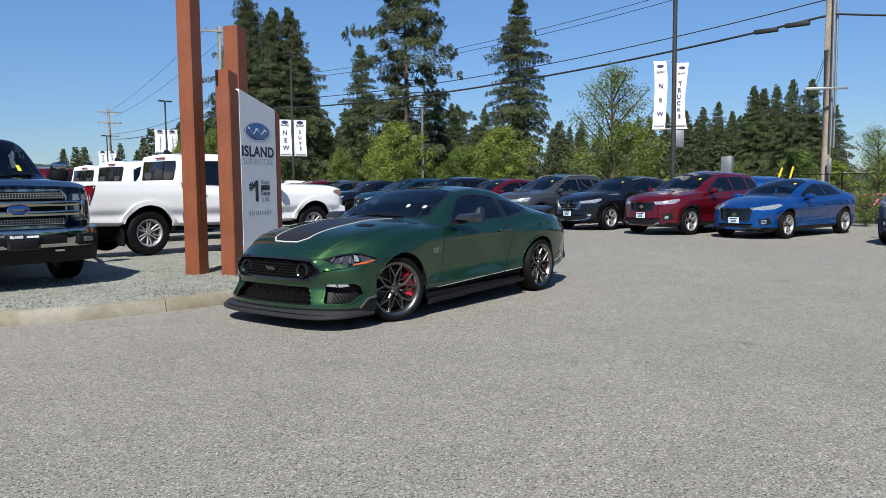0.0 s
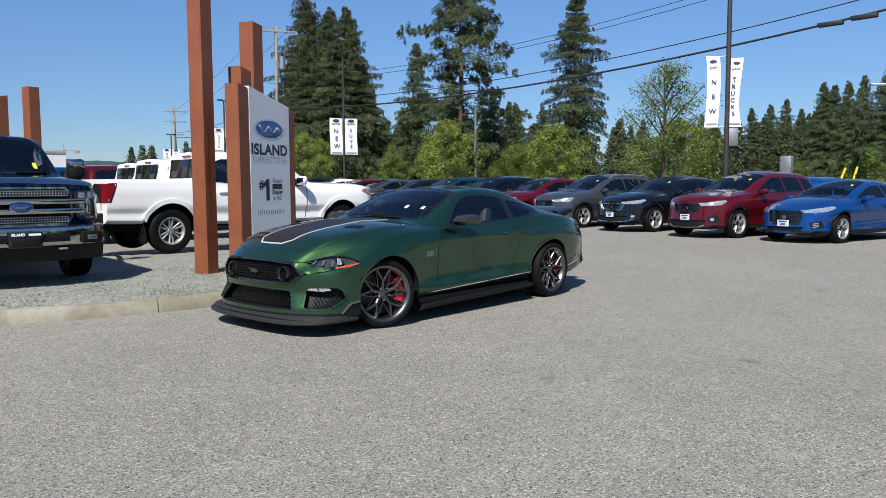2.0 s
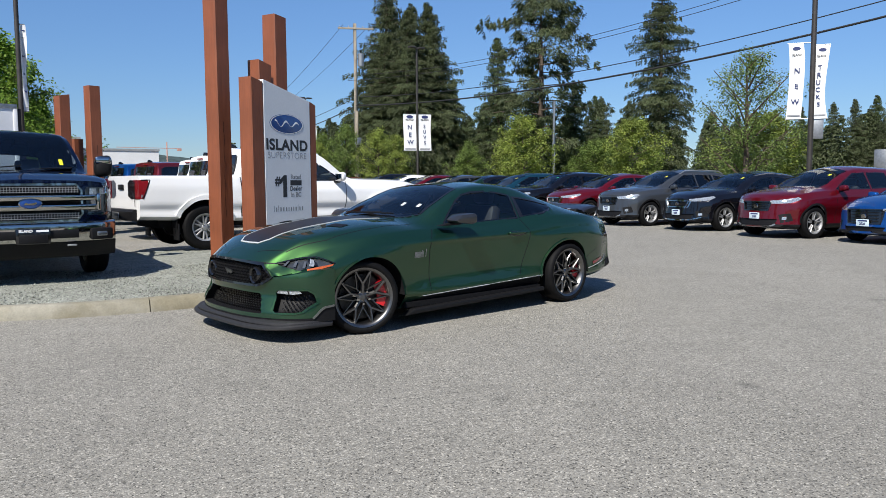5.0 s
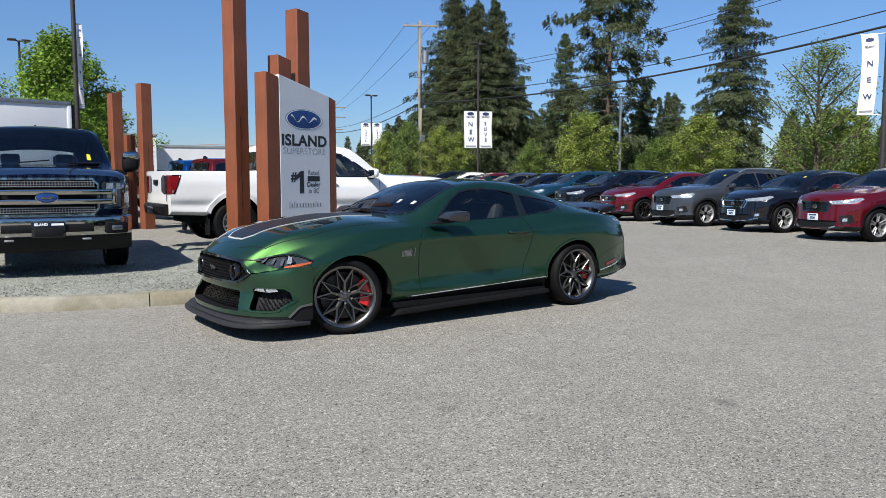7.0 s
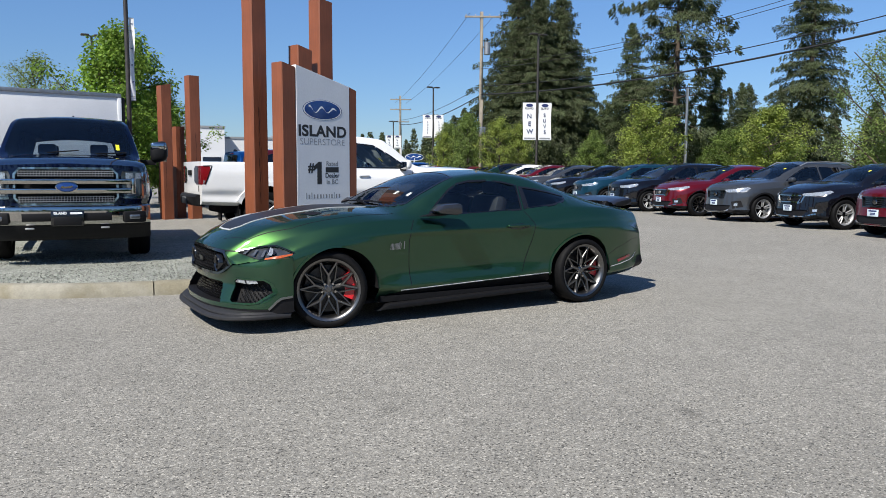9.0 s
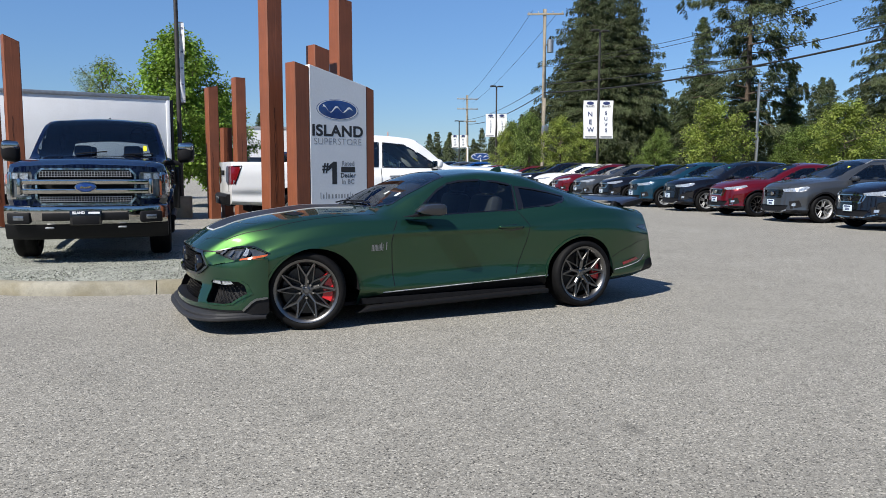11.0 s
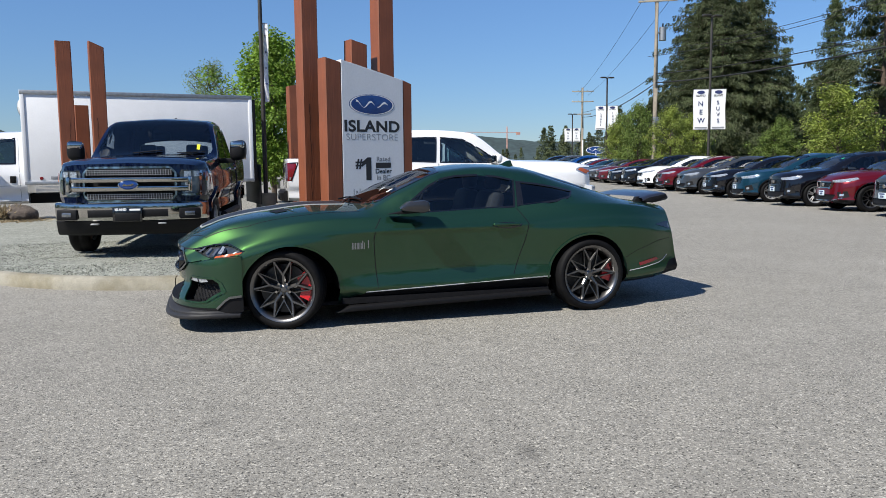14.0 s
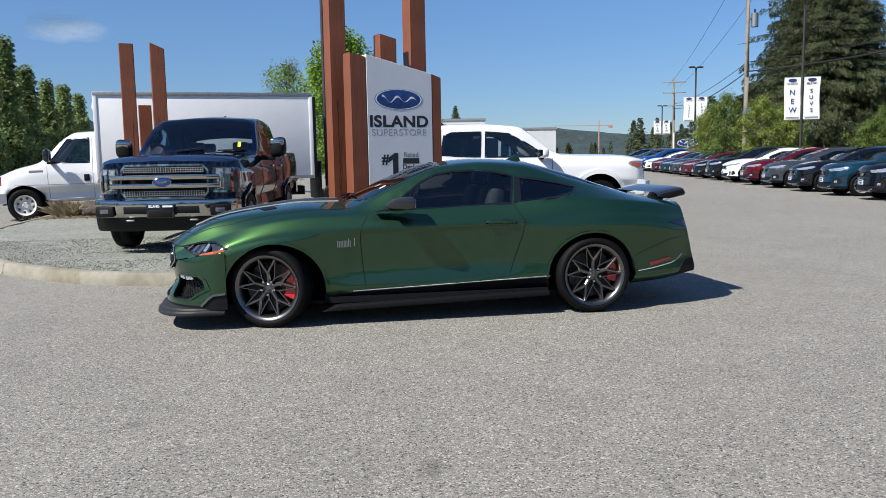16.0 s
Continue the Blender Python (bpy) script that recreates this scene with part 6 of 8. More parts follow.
ASPHALT = noisy_surface("worn grey asphalt", (0.209, 0.199, 0.174), (0.44, 1.95), 120, 0.85, ((130, 0.006), (25, 0.004)), ((0.25, 0.06), (1.6, 0.06), (9, 0.07), (45, 0.14)))
STAINS = ((-.5, -3.97, .10, .35), (-1.9, -3.1, .12, .2), (3.9, -3.2, .16, .18))
nt = ASPHALT.node_tree
for sx, sy, sr, am in STAINS:
    # old oil drips, ragged at the rim
    co, off, ln, nz, ad, mr, mx = (nt.nodes.new("ShaderNode" + k) for k in ("TexCoord", "VectorMath", "VectorMath", "TexNoise", "Math", "MapRange", "Mix"))
    off.inputs[1].default_value = (-sx, -sy, 0)
    ln.operation = "LENGTH"
    nz.inputs["Scale"].default_value, nz.inputs["Detail"].default_value = 9, 5
    ad.operation = "MULTIPLY_ADD"
    ad.inputs[1].default_value = sr * 1.6
    nt.links.new(co.outputs["Object"], off.inputs[0])
    nt.links.new(off.outputs[0], ln.inputs[0])
    nt.links.new(co.outputs["Object"], nz.inputs["Vector"])
    nt.links.new(nz.outputs["Fac"], ad.inputs[0])
    nt.links.new(ln.outputs["Value"], ad.inputs[2])
    mr.inputs[1].default_value, mr.inputs[2].default_value, mr.inputs[3].default_value, mr.inputs[4].default_value = sr * .9, sr * 1.8, 1 - am, 1
    nt.links.new(ad.outputs[0], mr.inputs[0])
    mx.data_type, mx.blend_type = "RGBA", "MULTIPLY"
    mx.inputs[0].default_value = 1
    base = nt.nodes["Principled BSDF"].inputs["Base Color"]
    nt.links.new(base.links[0].from_socket, mx.inputs[6])
    nt.links.new(mr.outputs[0], mx.inputs[7])
    nt.links.new(mx.outputs[2], base)
GRAVEL = noisy_surface("grey green gravel", (0.228, 0.236, 0.204), (0.5, 1.5), 60, 0.9, ((60, 0.006), (12, 0.008)), ((0.7, 0.10), (5, 0.14)))
CONCRETE = material("weathered concrete", (0.255, 0.240, 0.192), 0.85, vary=((1.2, 0.12), (9, 0.12), (70, 0.10)), bump=((60, 0.004), (10, 0.003)), second=((0.19, 0.170, 0.118), 2.2, 0.52))
MEADOW = material("dry roadside grass", (0.085, 0.105, 0.035), 0.9, vary=((0.05, 0.25), (0.8, 0.3)), bump=((3, 0.05),))


def sheet(x0, x1, y0, y1, step, lift=0.0):
    bm = bmesh.new()
    nx, ny = int((x1 - x0) / step), int((y1 - y0) / step)
    g = [[bm.verts.new((x0 + (x1 - x0) * i / nx, y0 + (y1 - y0) * j / ny, 0)) for j in range(ny + 1)] for i in range(nx + 1)]
    for row in g:
        for v in row:
            v.co.z = ground_z(v.co.x, v.co.y) + lift
    for i in range(nx):
        for j in range(ny):
            bm.faces.new((g[i][j], g[i + 1][j], g[i + 1][j + 1], g[i][j + 1]))
    return bm


solid("pavement", sheet(-40, 24, -40, 80, 2.0), ASPHALT, "worn light grey asphalt lot with fine aggregate", "asphalt", kind="structure", sharp=0)
far = bmesh.new()
rings = [0.1, 40, 120, 400, 1500, 4000]
prev = None
for r in rings:
    row = [far.verts.new((r * math.cos(2 * math.pi * k / 48), r * math.sin(2 * math.pi * k / 48), -0.35 if r < 200 else -0.6)) for k in range(48)]
    if prev:
        for k in range(48):
            far.faces.new((prev[k], row[k], row[(k + 1) % 48], prev[(k + 1) % 48]))
    prev = row
solid("ground", far, MEADOW, "green and dry grass ground reaching the horizon", "ground", kind="structure")

KERB_LINE = [(-7.2, 12.7), (-7.05, 10.8), (-6.92, 8.8), (-6.6, 6.8), (-5.95, 4.85), (-4.95, 3.32), (-3.95, 2.32), (-3.2, 1.86), (-2.5, 1.62), (-1.5, 1.47), (-.3, 1.45), (.9, 1.62), (1.9, 2.2), (2.5, 3.2), (2.6, 4.6), (2.3, 5.6)]


def along(pts, step):
    """A smooth line through pts, at even steps."""
    P = [Vector((*p, 0)) for p in pts]
    dense = []
    for i in range(len(P) - 1):
        a, b, c, d = P[max(i - 1, 0)], P[i], P[i + 1], P[min(i + 2, len(P) - 1)]
        for k in range(24):
            u = k / 24
            dense.append(0.5 * ((2 * b) + (c - a) * u + (2 * a - 5 * b + 4 * c - d) * u**2 + (3 * b - a - 3 * c + d) * u**3))
    dense.append(P[-1])
    out, left = [dense[0]], 0.0
    for a, b in zip(dense, dense[1:]):
        d = (b - a).length
        while left + d >= step:
            u = (step - left) / d
            a = a.lerp(b, u)
            out.append(a)
            d = (b - a).length
            left = 0.0
        left += d
    return out


kerb_pts = along(KERB_LINE, 0.12)
kerb = thing("kerb", "weathered pale concrete kerb round a gravel island", "kerb", kind="structure")


def kerb_piece(pts):
    bm = bmesh.new()
    rows = []
    for i, p in enumerate(pts):
        d = (pts[min(i + 1, len(pts) - 1)] - pts[max(i - 1, 0)]).normalized()
        inw = Vector((-d.y, d.x, 0))
        g = ground_z(p.x, p.y)
        wob = noise.noise(p * 2.1) * 0.006
        prof = ((-.005, -.05), (.0, .012), (.022 + wob, .115), (.045, .134 + wob * .5), (.075, .139), (.15, .138), (.158, .12), (.16, -.05))
        rows.append([bm.verts.new((p.x + inw.x * a, p.y + inw.y * a, g + b)) for a, b in prof])
    for a, b in zip(rows, rows[1:]):
        for k in range(len(a) - 1):
            bm.faces.new((a[k], b[k], b[k + 1], a[k + 1]))
    bm.faces.new(rows[0])
    bm.faces.new(rows[-1][::-1])
    bmesh.ops.recalc_face_normals(bm, faces=bm.faces)
    return bm


# a joint falls at (-2.28, 1.53)
joint = min(range(len(kerb_pts)), key=lambda i: (kerb_pts[i] - Vector((-2.28, 1.56, 0))).length)
cuts = sorted({0, len(kerb_pts) - 1, *range(joint % 25, len(kerb_pts), 25)})
for a, b in zip(cuts, cuts[1:]):
    seg = [p.copy() for p in kerb_pts[a:b + 1]]
    if len(seg) < 2:
        continue
    seg[0] = seg[0].lerp(seg[1], 0.05)
    seg[-1] = seg[-1].lerp(seg[-2], 0.05)
    part("kerb_stone", kerb_piece(seg), CONCRETE, kerb, sharp=50)

island = bmesh.new()
inner = []
for i, p in enumerate(kerb_pts):
    d = (kerb_pts[min(i + 1, len(kerb_pts) - 1)] - kerb_pts[max(i - 1, 0)]).normalized()
    inner.append(p + Vector((-d.y, d.x, 0)) * 0.158)
back_edge = [Vector((1.6, 6.15, 0)), Vector((-1.0, 6.9, 0)), Vector((-4, 9.2, 0)), Vector((-5.0, 11.9, 0)), Vector((-7.0, 12.1, 0))]
f = island.faces.new([island.verts.new(p) for p in inner + back_edge])
for k in (0, 1):
    lo, hi = (-7.5, 3) if k == 0 else (1, 12.9)
    q = lo
    while q < hi:
        co, no = [0, 0, 0], [0, 0, 0]
        co[k], no[k] = q, 1
        bmesh.ops.bisect_plane(island, geom=[*island.verts, *island.edges, *island.faces], plane_co=co, plane_no=no)
        q += 0.25
for v in island.verts:
    v.co.z = ground_z(v.co.x, v.co.y) + 0.122 + 0.012 * noise.noise(v.co * 1.3) + 0.006 * noise.noise(v.co * 5)
island.normal_update()
if sum(f.normal.z for f in island.faces) < 0:
    bmesh.ops.reverse_faces(island, faces=island.faces)
solid("gravel_bed", island, GRAVEL, "grey-green gravel bed inside the kerb", "gravel", kind="structure", sharp=0)


def island_z(x, y):
    return ground_z(x, y) + 0.124


# loose stones on the bed, thickest by the kerb
def stone_field():
    rnd = random.Random(5)
    verts, faces = [], []
    base = [Vector(p) for p in ((1, 0, 0), (-1, 0, 0), (0, 1, 0), (0, -1, 0), (0, 0, 1), (0, 0, -1))]
    tri = ((0, 2, 4), (2, 1, 4), (1, 3, 4), (3, 0, 4), (2, 0, 5), (1, 2, 5), (3, 1, 5), (0, 3, 5))
    n = 0
    while n < 16000:
        i = rnd.randrange(20, len(inner) - 12)
        p = inner[i]
        d = (inner[min(i + 1, len(inner) - 1)] - inner[i - 1]).normalized()
        q = p + d * rnd.uniform(-.07, .07) + Vector((-d.y, d.x, 0)) * (rnd.random() ** 1.4 * 2.8 + 0.02)
        if q.y > 6.0 or q.x > 2.3:
            continue
        s = rnd.uniform(.005, .013)
        e = Euler((rnd.uniform(0, 6), rnd.uniform(0, 6), rnd.uniform(0, 6))).to_matrix()
        k = len(verts)
        z = island_z(q.x, q.y) + s * .25
        for b in base:
            verts.append(e @ Vector((b.x * s * rnd.uniform(.7, 1.3), b.y * s * rnd.uniform(.6, 1.1), b.z * s * rnd.uniform(.5, .9))) + Vector((q.x, q.y, z)))
        faces += [(a + k, b + k, c + k) for a, b, c in tri]
        n += 1
    me = bpy.data.meshes.new("gravel_stones")
    me.from_pydata(verts, [], faces)
    m = material("loose gravel stones", (.24, .25, .213), .85, vary=((30, .3),))
    t = m.node_tree
    geo = t.nodes.new("ShaderNodeNewGeometry")
    mr = t.nodes.new("ShaderNodeMapRange")
    mr.inputs[3].default_value, mr.inputs[4].default_value = .35, 1.55
    mx = t.nodes.new("ShaderNodeMix")
    mx.data_type, mx.blend_type = "RGBA", "MULTIPLY"
    mx.inputs[0].default_value = 1
    b = t.nodes["Principled BSDF"]
    t.links.new(geo.outputs["Random Per Island"], mr.inputs[0])
    t.links.new(b.inputs["Base Color"].links[0].from_socket, mx.inputs[6])
    t.links.new(mr.outputs[0], mx.inputs[7])
    t.links.new(mx.outputs[2], b.inputs["Base Color"])
    me.materials.append(m)
    tagged(new("gravel_stones", me), "loose grey and greenish gravel stones on the bed", "gravel", kind="stuff")


stone_field()


# ---- timber posts and the dealer sign ----
def timber_material():
    m = material("stained cedar timber", (0.200, 0.060, 0.0245), 0.55, vary=((2.0, 0.16), (0.7, 0.10)))
    t = m.node_tree
    n, l = t.nodes, t.links
    b = n["Principled BSDF"]
    co = n.new("ShaderNodeTexCoord")
    mp = n.new("ShaderNodeMapping")
    mp.inputs["Scale"].default_value = (16, 16, 0.9)
    l.new(co.outputs["Object"], mp.inputs[0])
    nz = n.new("ShaderNodeTexNoise")
    nz.inputs["Scale"].default_value, nz.inputs["Detail"].default_value, nz.inputs["Distortion"].default_value = 3.0, 6, 0.6
    l.new(mp.outputs[0], nz.inputs["Vector"])
    mr = n.new("ShaderNodeMapRange")
    mr.inputs[1].default_value, mr.inputs[2].default_value, mr.inputs[3].default_value, mr.inputs[4].default_value = 0.32, 0.68, 0.90, 1.07
    l.new(nz.outputs["Fac"], mr.inputs[0])
    mx = n.new("ShaderNodeMix")
    mx.data_type, mx.blend_type = "RGBA", "MULTIPLY"
    mx.inputs[0].default_value = 1
    l.new(b.inputs["Base Color"].links[0].from_socket, mx.inputs[6])
    l.new(mr.outputs[0], mx.inputs[7])
    l.new(mx.outputs[2], b.inputs["Base Color"])
    bp = n.new("ShaderNodeBump")
    bp.inputs["Distance"].default_value = 0.0025
    l.new(nz.outputs["Fac"], bp.inputs["Height"])
    l.new(bp.outputs[0], b.inputs["Normal"])
    return m


TIMBER = timber_material()


def post_mesh(w, d, height, cut=0.0, seed=0):
    """A heavy squared timber, its top sawn at a slant, its faces slightly uneven, with a drying crack."""
    rnd = random.Random(seed)
    bm = bmesh.new()
    n = max(6, int(height / .25))
    rows = []
    for k in range(n + 1):
        z = height * k / n
        row = []
        for sx, sy in ((-1, -1), (1, -1), (1, 1), (-1, 1)):
            for cx, cy in ((0, .014), (.014, 0)) if sx * sy > 0 else ((.014, 0), (0, .014)):
                x = sx * (w / 2 - cx) + rnd.uniform(-.002, .002)
                y = sy * (d / 2 - cy) + rnd.uniform(-.002, .002)
                top = cut * (x / w) if k == n else 0
                row.append(bm.verts.new((x, y, z + top)))
        rows.append(row)
    for a, b in zip(rows, rows[1:]):
        for i in range(8):
            bm.faces.new((a[i], a[(i + 1) % 8], b[(i + 1) % 8], b[i]))
    bm.faces.new(rows[0][::-1])
    bm.faces.new(rows[-1])
    bmesh.ops.recalc_face_normals(bm, faces=bm.faces)
    return bm


def timber_post(x, y, z, w, d, height, turn, cut=0.0, seed=0, lean=0.0):
    ob = solid("timber_post", post_mesh(w, d, height + .12, cut, seed), TIMBER, "tall square red-brown stained timber post with a slanted top", "post", "timber posts", sharp=25)
    ob.matrix_world = pose(x, y, z - .12, 0, lean, turn)
    crack = bmesh.new()
    rnd = random.Random(seed + 50)
    q = rnd.uniform(-.2, .2) * w
    zz = rnd.uniform(.15, .3) * height
    L = rnd.uniform(.3, .55) * height
    pts = [(q + .008 * math.sin(k * 1.7 + seed), zz + L * k / 14) for k in range(15)]
    for a, b in zip(pts, pts[1:]):
        wd = .004
        crack.faces.new([crack.verts.new((a[0] - wd, -d / 2 - .003, a[1])), crack.verts.new((a[0] + wd, -d / 2 - .003, a[1])), crack.verts.new((b[0] + wd, -d / 2 - .003, b[1])), crack.verts.new((b[0] - wd, -d / 2 - .003, b[1]))])
    part("drying_crack", crack, material("dark crack", (.035, .012, .007), .9, vary=((20, .2),)), ob, smooth=False)
    return ob


timber_post(-.605, 3.42, island_z(-.75, 3.4), .235, .23, 3.74, 17, .02, 1)
timber_post(.52, 3.88, island_z(.3, 4), .25, .25, 3.58, 17, -.03, 2)
timber_post(.07, 3.52, island_z(.1, 3.6), .25, .22, 2.84, 17, -.06, 3)
timber_post(-4.62, 9.85, ground_z(-4.6, 9.8) + .1, .28, .26, 3.62, 12, .0, 4)
timber_post(-4.02, 9.85, ground_z(-4, 9.8) + .1, .28, .26, 3.58, 12, -.12, 5)
timber_post(-4.42, 10.35, ground_z(-4.4, 10.3) + .1, .26, .24, 2.42, 12, .0, 6)
timber_post(.15, 13.2, ground_z(-.4, 13), .26, .26, 3.30, 12, .05, 7)
timber_post(.83, 13.2, ground_z(.3, 13), .28, .26, 3.56, 12, .0, 8)
timber_post(.57, 13.7, ground_z(0, 13.5), .24, .24, 2.32, 12, .0, 9)

SIGN = at(-.227, 2.83, island_z(0, 3.0), 19)
sign = thing("dealer_sign", "pale grey panel sign between two red-brown timber posts", "sign", at=SIGN)
zl, zr = 2.535, 2.325
panel = prism([(0, .06), (.93, .06), (.93, zr), (0, zl)], .14, "xz", .03, .004)
part("panel", panel, WHITEPAINT, sign, "pale grey painted metal panel", smooth=False)
part("timber_post", post_mesh(.225, .22, 2.525 + .10, -.05, 11), TIMBER, sign, "red-brown timber post", sharp=25, at=at(-.116, .142, -.10))
part("timber_post", post_mesh(.145, .25, 2.30 + .10, -.05, 12), TIMBER, sign, "red-brown timber post", sharp=25, at=at(1.003, .156, -.10))
zi = -island_z(0, 3.0)


def oval_badge(parent, m, w, h, name="oval_badge"):
    """A blue oval with a pale rim and a plain pale bar in place of its script, facing -y."""
    b = lathe([(.001, -.012), (.47, -.012), (.5, -.004), (.5, .004)], 40)
    for v in b.verts:
        v.co.x, v.co.y, v.co.z = v.co.x * w, v.co.y * .12, v.co.z * h
    o = part(name, b, OVALBLUE, parent, "blue oval badge with pale rim", at=m)
    rim = lathe([(.485, -.013), (.47, -.016), (.455, -.013)], 40)
    for v in rim.verts:
        v.co.x, v.co.y, v.co.z = v.co.x * w, v.co.y * .12 - .0006, v.co.z * h
    part("badge_rim", rim, WHITEINK, o)
    line = [(-.35 + .70 * k / 48, .13 * math.sin(k * .30 + 1.2) * (1.25 - k / 48 * .5), .030 + .026 * math.cos(k * .30 + .4)) for k in range(49)]
    ribbon = [(a * w, (c + t) * h) for a, c, t in line] + [(a * w, (c - t) * h) for a, c, t in line[::-1]]
    part("badge_script", prism(ribbon, .001, "xz", -.0026), WHITEINK, o, "pale flowing ribbon on the badge", smooth=False)
    return o


face_y = .0293
oval_badge(sign, at(.445, face_y, 2.115 + zi), .69, .268)
lettering("letter", "ISLAND", .140, INK, sign, at(.445, face_y, 1.825 + zi), "black capital letter", bold=.007, spacing=1.06, squeeze=1.20, depth=.0012)
lettering("letter", "SUPERSTORE", .085, GREYINK, sign, at(.445, face_y, 1.688 + zi), "thin grey capital letter", bold=-.002, spacing=1.02, squeeze=1.12, depth=.0012)
lettering("sign_word", "#", .12, INK, sign, at(.235, face_y, 1.345 + zi), bold=.006, depth=.0012)
part("sign_word", prism([(-.026, -.150), (.052, -.150), (.052, .150), (-.004, .150), (-.088, .088), (-.088, .026), (-.026, .066)], .0012, "xz", -.0006), INK, sign, "large black numeral one", smooth=False, at=at(.365, face_y, 1.275 + zi))
for word, z, ink, bo in (("Rated", 1.40, GREYINK, .002), ("Dealer", 1.24, INK, .0018), ("in BC", 1.155, GREYINK, .003)):
    lettering("letter", word, .062, ink, sign, at(.605, face_y, z + zi), bold=bo, spacing=1.05, squeeze=1.0, depth=.0012)
part("sign_bar", boxed((.235, .0012, .072), at(.605, face_y, 1.32 + zi), 0), INK, sign, "black bar in place of a brand word")
x = .14
for w in (.02, .045, .02, .045, .045, .045, .03, .045, .03, .045, .015, .04, .045):
    part("web_bar", boxed((w * .55, .0012, .055 if w > .02 else .085), at(x + w / 2, face_y, .962 + zi + (.012 if w <= .02 else 0))), GREYINK, sign)
    x += w + .012


# ---- poles, banners, wires ----
WOODPOLE = material("weathered utility pole wood", (.27, .235, .185), .85, vary=((1.5, .2), (14, .2)), bump=((40, .006),))
CLOTH = material("white banner cloth", (.72, .725, .72), .8, vary=((3, .04),), bump=((6, .01),))


def banner(parent, x, z0, z1, w, word, turn, ink, bend=0.0, seed=0, wob=0.02):
    """A cloth banner hung between two arms, with its word down the middle."""
    hgt = z1 - z0
    bm = bmesh.new()
    n, mm = 20, 6
    rows = []

    def spot(u, v):
        return Vector((x + w * (u - .5) + bend * math.sin(math.pi * v) + .02 * math.sin(5 * v + seed), wob * math.sin(6.5 * v + 2.5 * u + seed) * math.sin(math.pi * v), z0 + hgt * v))

    for k in range(n + 1):
        rows.append([bm.verts.new(spot(q / mm, k / n)) for q in range(mm + 1)])
    for a, b in zip(rows, rows[1:]):
        for q in range(mm):
            bm.faces.new((a[q], a[q + 1], b[q + 1], b[q]))
    r = bmesh.ops.extrude_face_region(bm, geom=list(bm.faces))
    for v in r["geom"]:
        if isinstance(v, bmesh.types.BMVert):
            v.co.y += .006
    bmesh.ops.recalc_face_normals(bm, faces=bm.faces)
    ob = part("banner", bm, CLOTH, parent, "white cloth banner with dark lettering", at=pose(0, 0, 0, 0, 0, turn))
    back = .03
    b = lathe([(.001, -.004), (.5, -.004), (.5, .0)], 24)
    for v in b.verts:
        v.co.x, v.co.z = v.co.x * w * .52, v.co.z * w * .24
    p = spot(.5, .93)
    part("oval_badge", b, BLUEINK, ob, at=Matrix.Translation(p + Vector((0, -.012, 0))))
    p = spot(.5, .845)
    lettering("banner_letter", "ISLAND", w * .13, INK, ob, Matrix.Translation(p + Vector((0, -.012, 0))), bold=.0015)
    m = len(word)
    for k, ch in enumerate(word):
        v = .74 - (.60 * (k + .5) / m if m > 3 else .62 * (k + .5) / m)
        p = spot(.5, v)
        lettering("banner_letter", ch, min(.60 / m * hgt * .60, w * .36), ink, ob, Matrix.Translation(p + Vector((0, -.022, 0))), bold=.0035)
    p = spot(.5, .045)
    part("banner_bar", boxed((w * .82, .004, w * .10), Matrix.Translation(p + Vector((0, -.012, 0)))), GREYINK, ob)
    for z in (z0, z1):
        part("banner_arm", tube([(0, .012, z), (x + math.copysign(w * .52, x), .012, z)], .016, 8), GALV, ob)
    return ob


def lamp_post(x, y, height, banners=(), turn=0, heads=1, label="dark bronze lot lamp post", r=.07):
    z = ground_z(x, y)
    p = thing("lamp_post", label, "lamp post", "lot lamp posts", at=at(x, y, z))
    part("pole", tube([(0, 0, -.1), (0, 0, height)], [r, r * .8], 12), BRONZE, p)
    part("footing", tube([(0, 0, -.1), (0, 0, .55)], .26, 18), CONCRETE, p, "round concrete footing")
    for k in range(heads):
        s = 1 if k else -1
        part("lamp_arm", tube([(0, 0, height - .05), (s * .16, 0, height)], .03, 8), BRONZE, p)
        part("lamp_head", boxed((.40, .30, .10), at(s * .32, 0, height + .02), .03), BRONZE, p, "flat shoebox lamp head")
    for b in banners:
        banner(p, *b)
    return p


# banner post by the middle of the row, and the one behind the red car
g = ground_z(22.8, 27.8)
lamp_post(22.7, 27.45, 8.6, [(-.43, 3.05 - g, 5.08 - g, .74, "NEW", -24, BLUEINK, 0, 1, .015), (.43, 3.05 - g, 5.08 - g, .74, "SUVS", -24, BLUEINK, 0, 2, .015)], heads=2)
sgn = lamp_post(18.75, 3.95, 11.5, [(-.50, 3.15, 5.42, .42, "NEW", -60, BLUEINK, .08, 3, .05), (.26, 3.15, 5.34, .40, "TRUCKS", -60, BLUEINK, -.10, 4, .05)], heads=2, r=.085)
part("notice_board", boxed((.42, .05, .62), pose(.12, -.1, 2.85, 0, 0, -60), .01), GALV, sgn, "grey metal notice board")
lamp_post(27.14, 46.55, 7.5, [(-.45, 3.6, 5.38, .76, "LEASE", -25, BLUEINK, 0, 5, .015), (.45, 3.6, 5.38, .76, "LEASE", -25, BLUEINK, 0, 6, .015)], heads=2)
lamp_post(36.4, 71.5, 6.2, [(-.46, 3.2, 4.65, .78, "NEW", -25, BLUEINK, 0, 7, .015), (.46, 3.2, 4.65, .78, "NEW", -25, BLUEINK, 0, 8, .015)], heads=2)
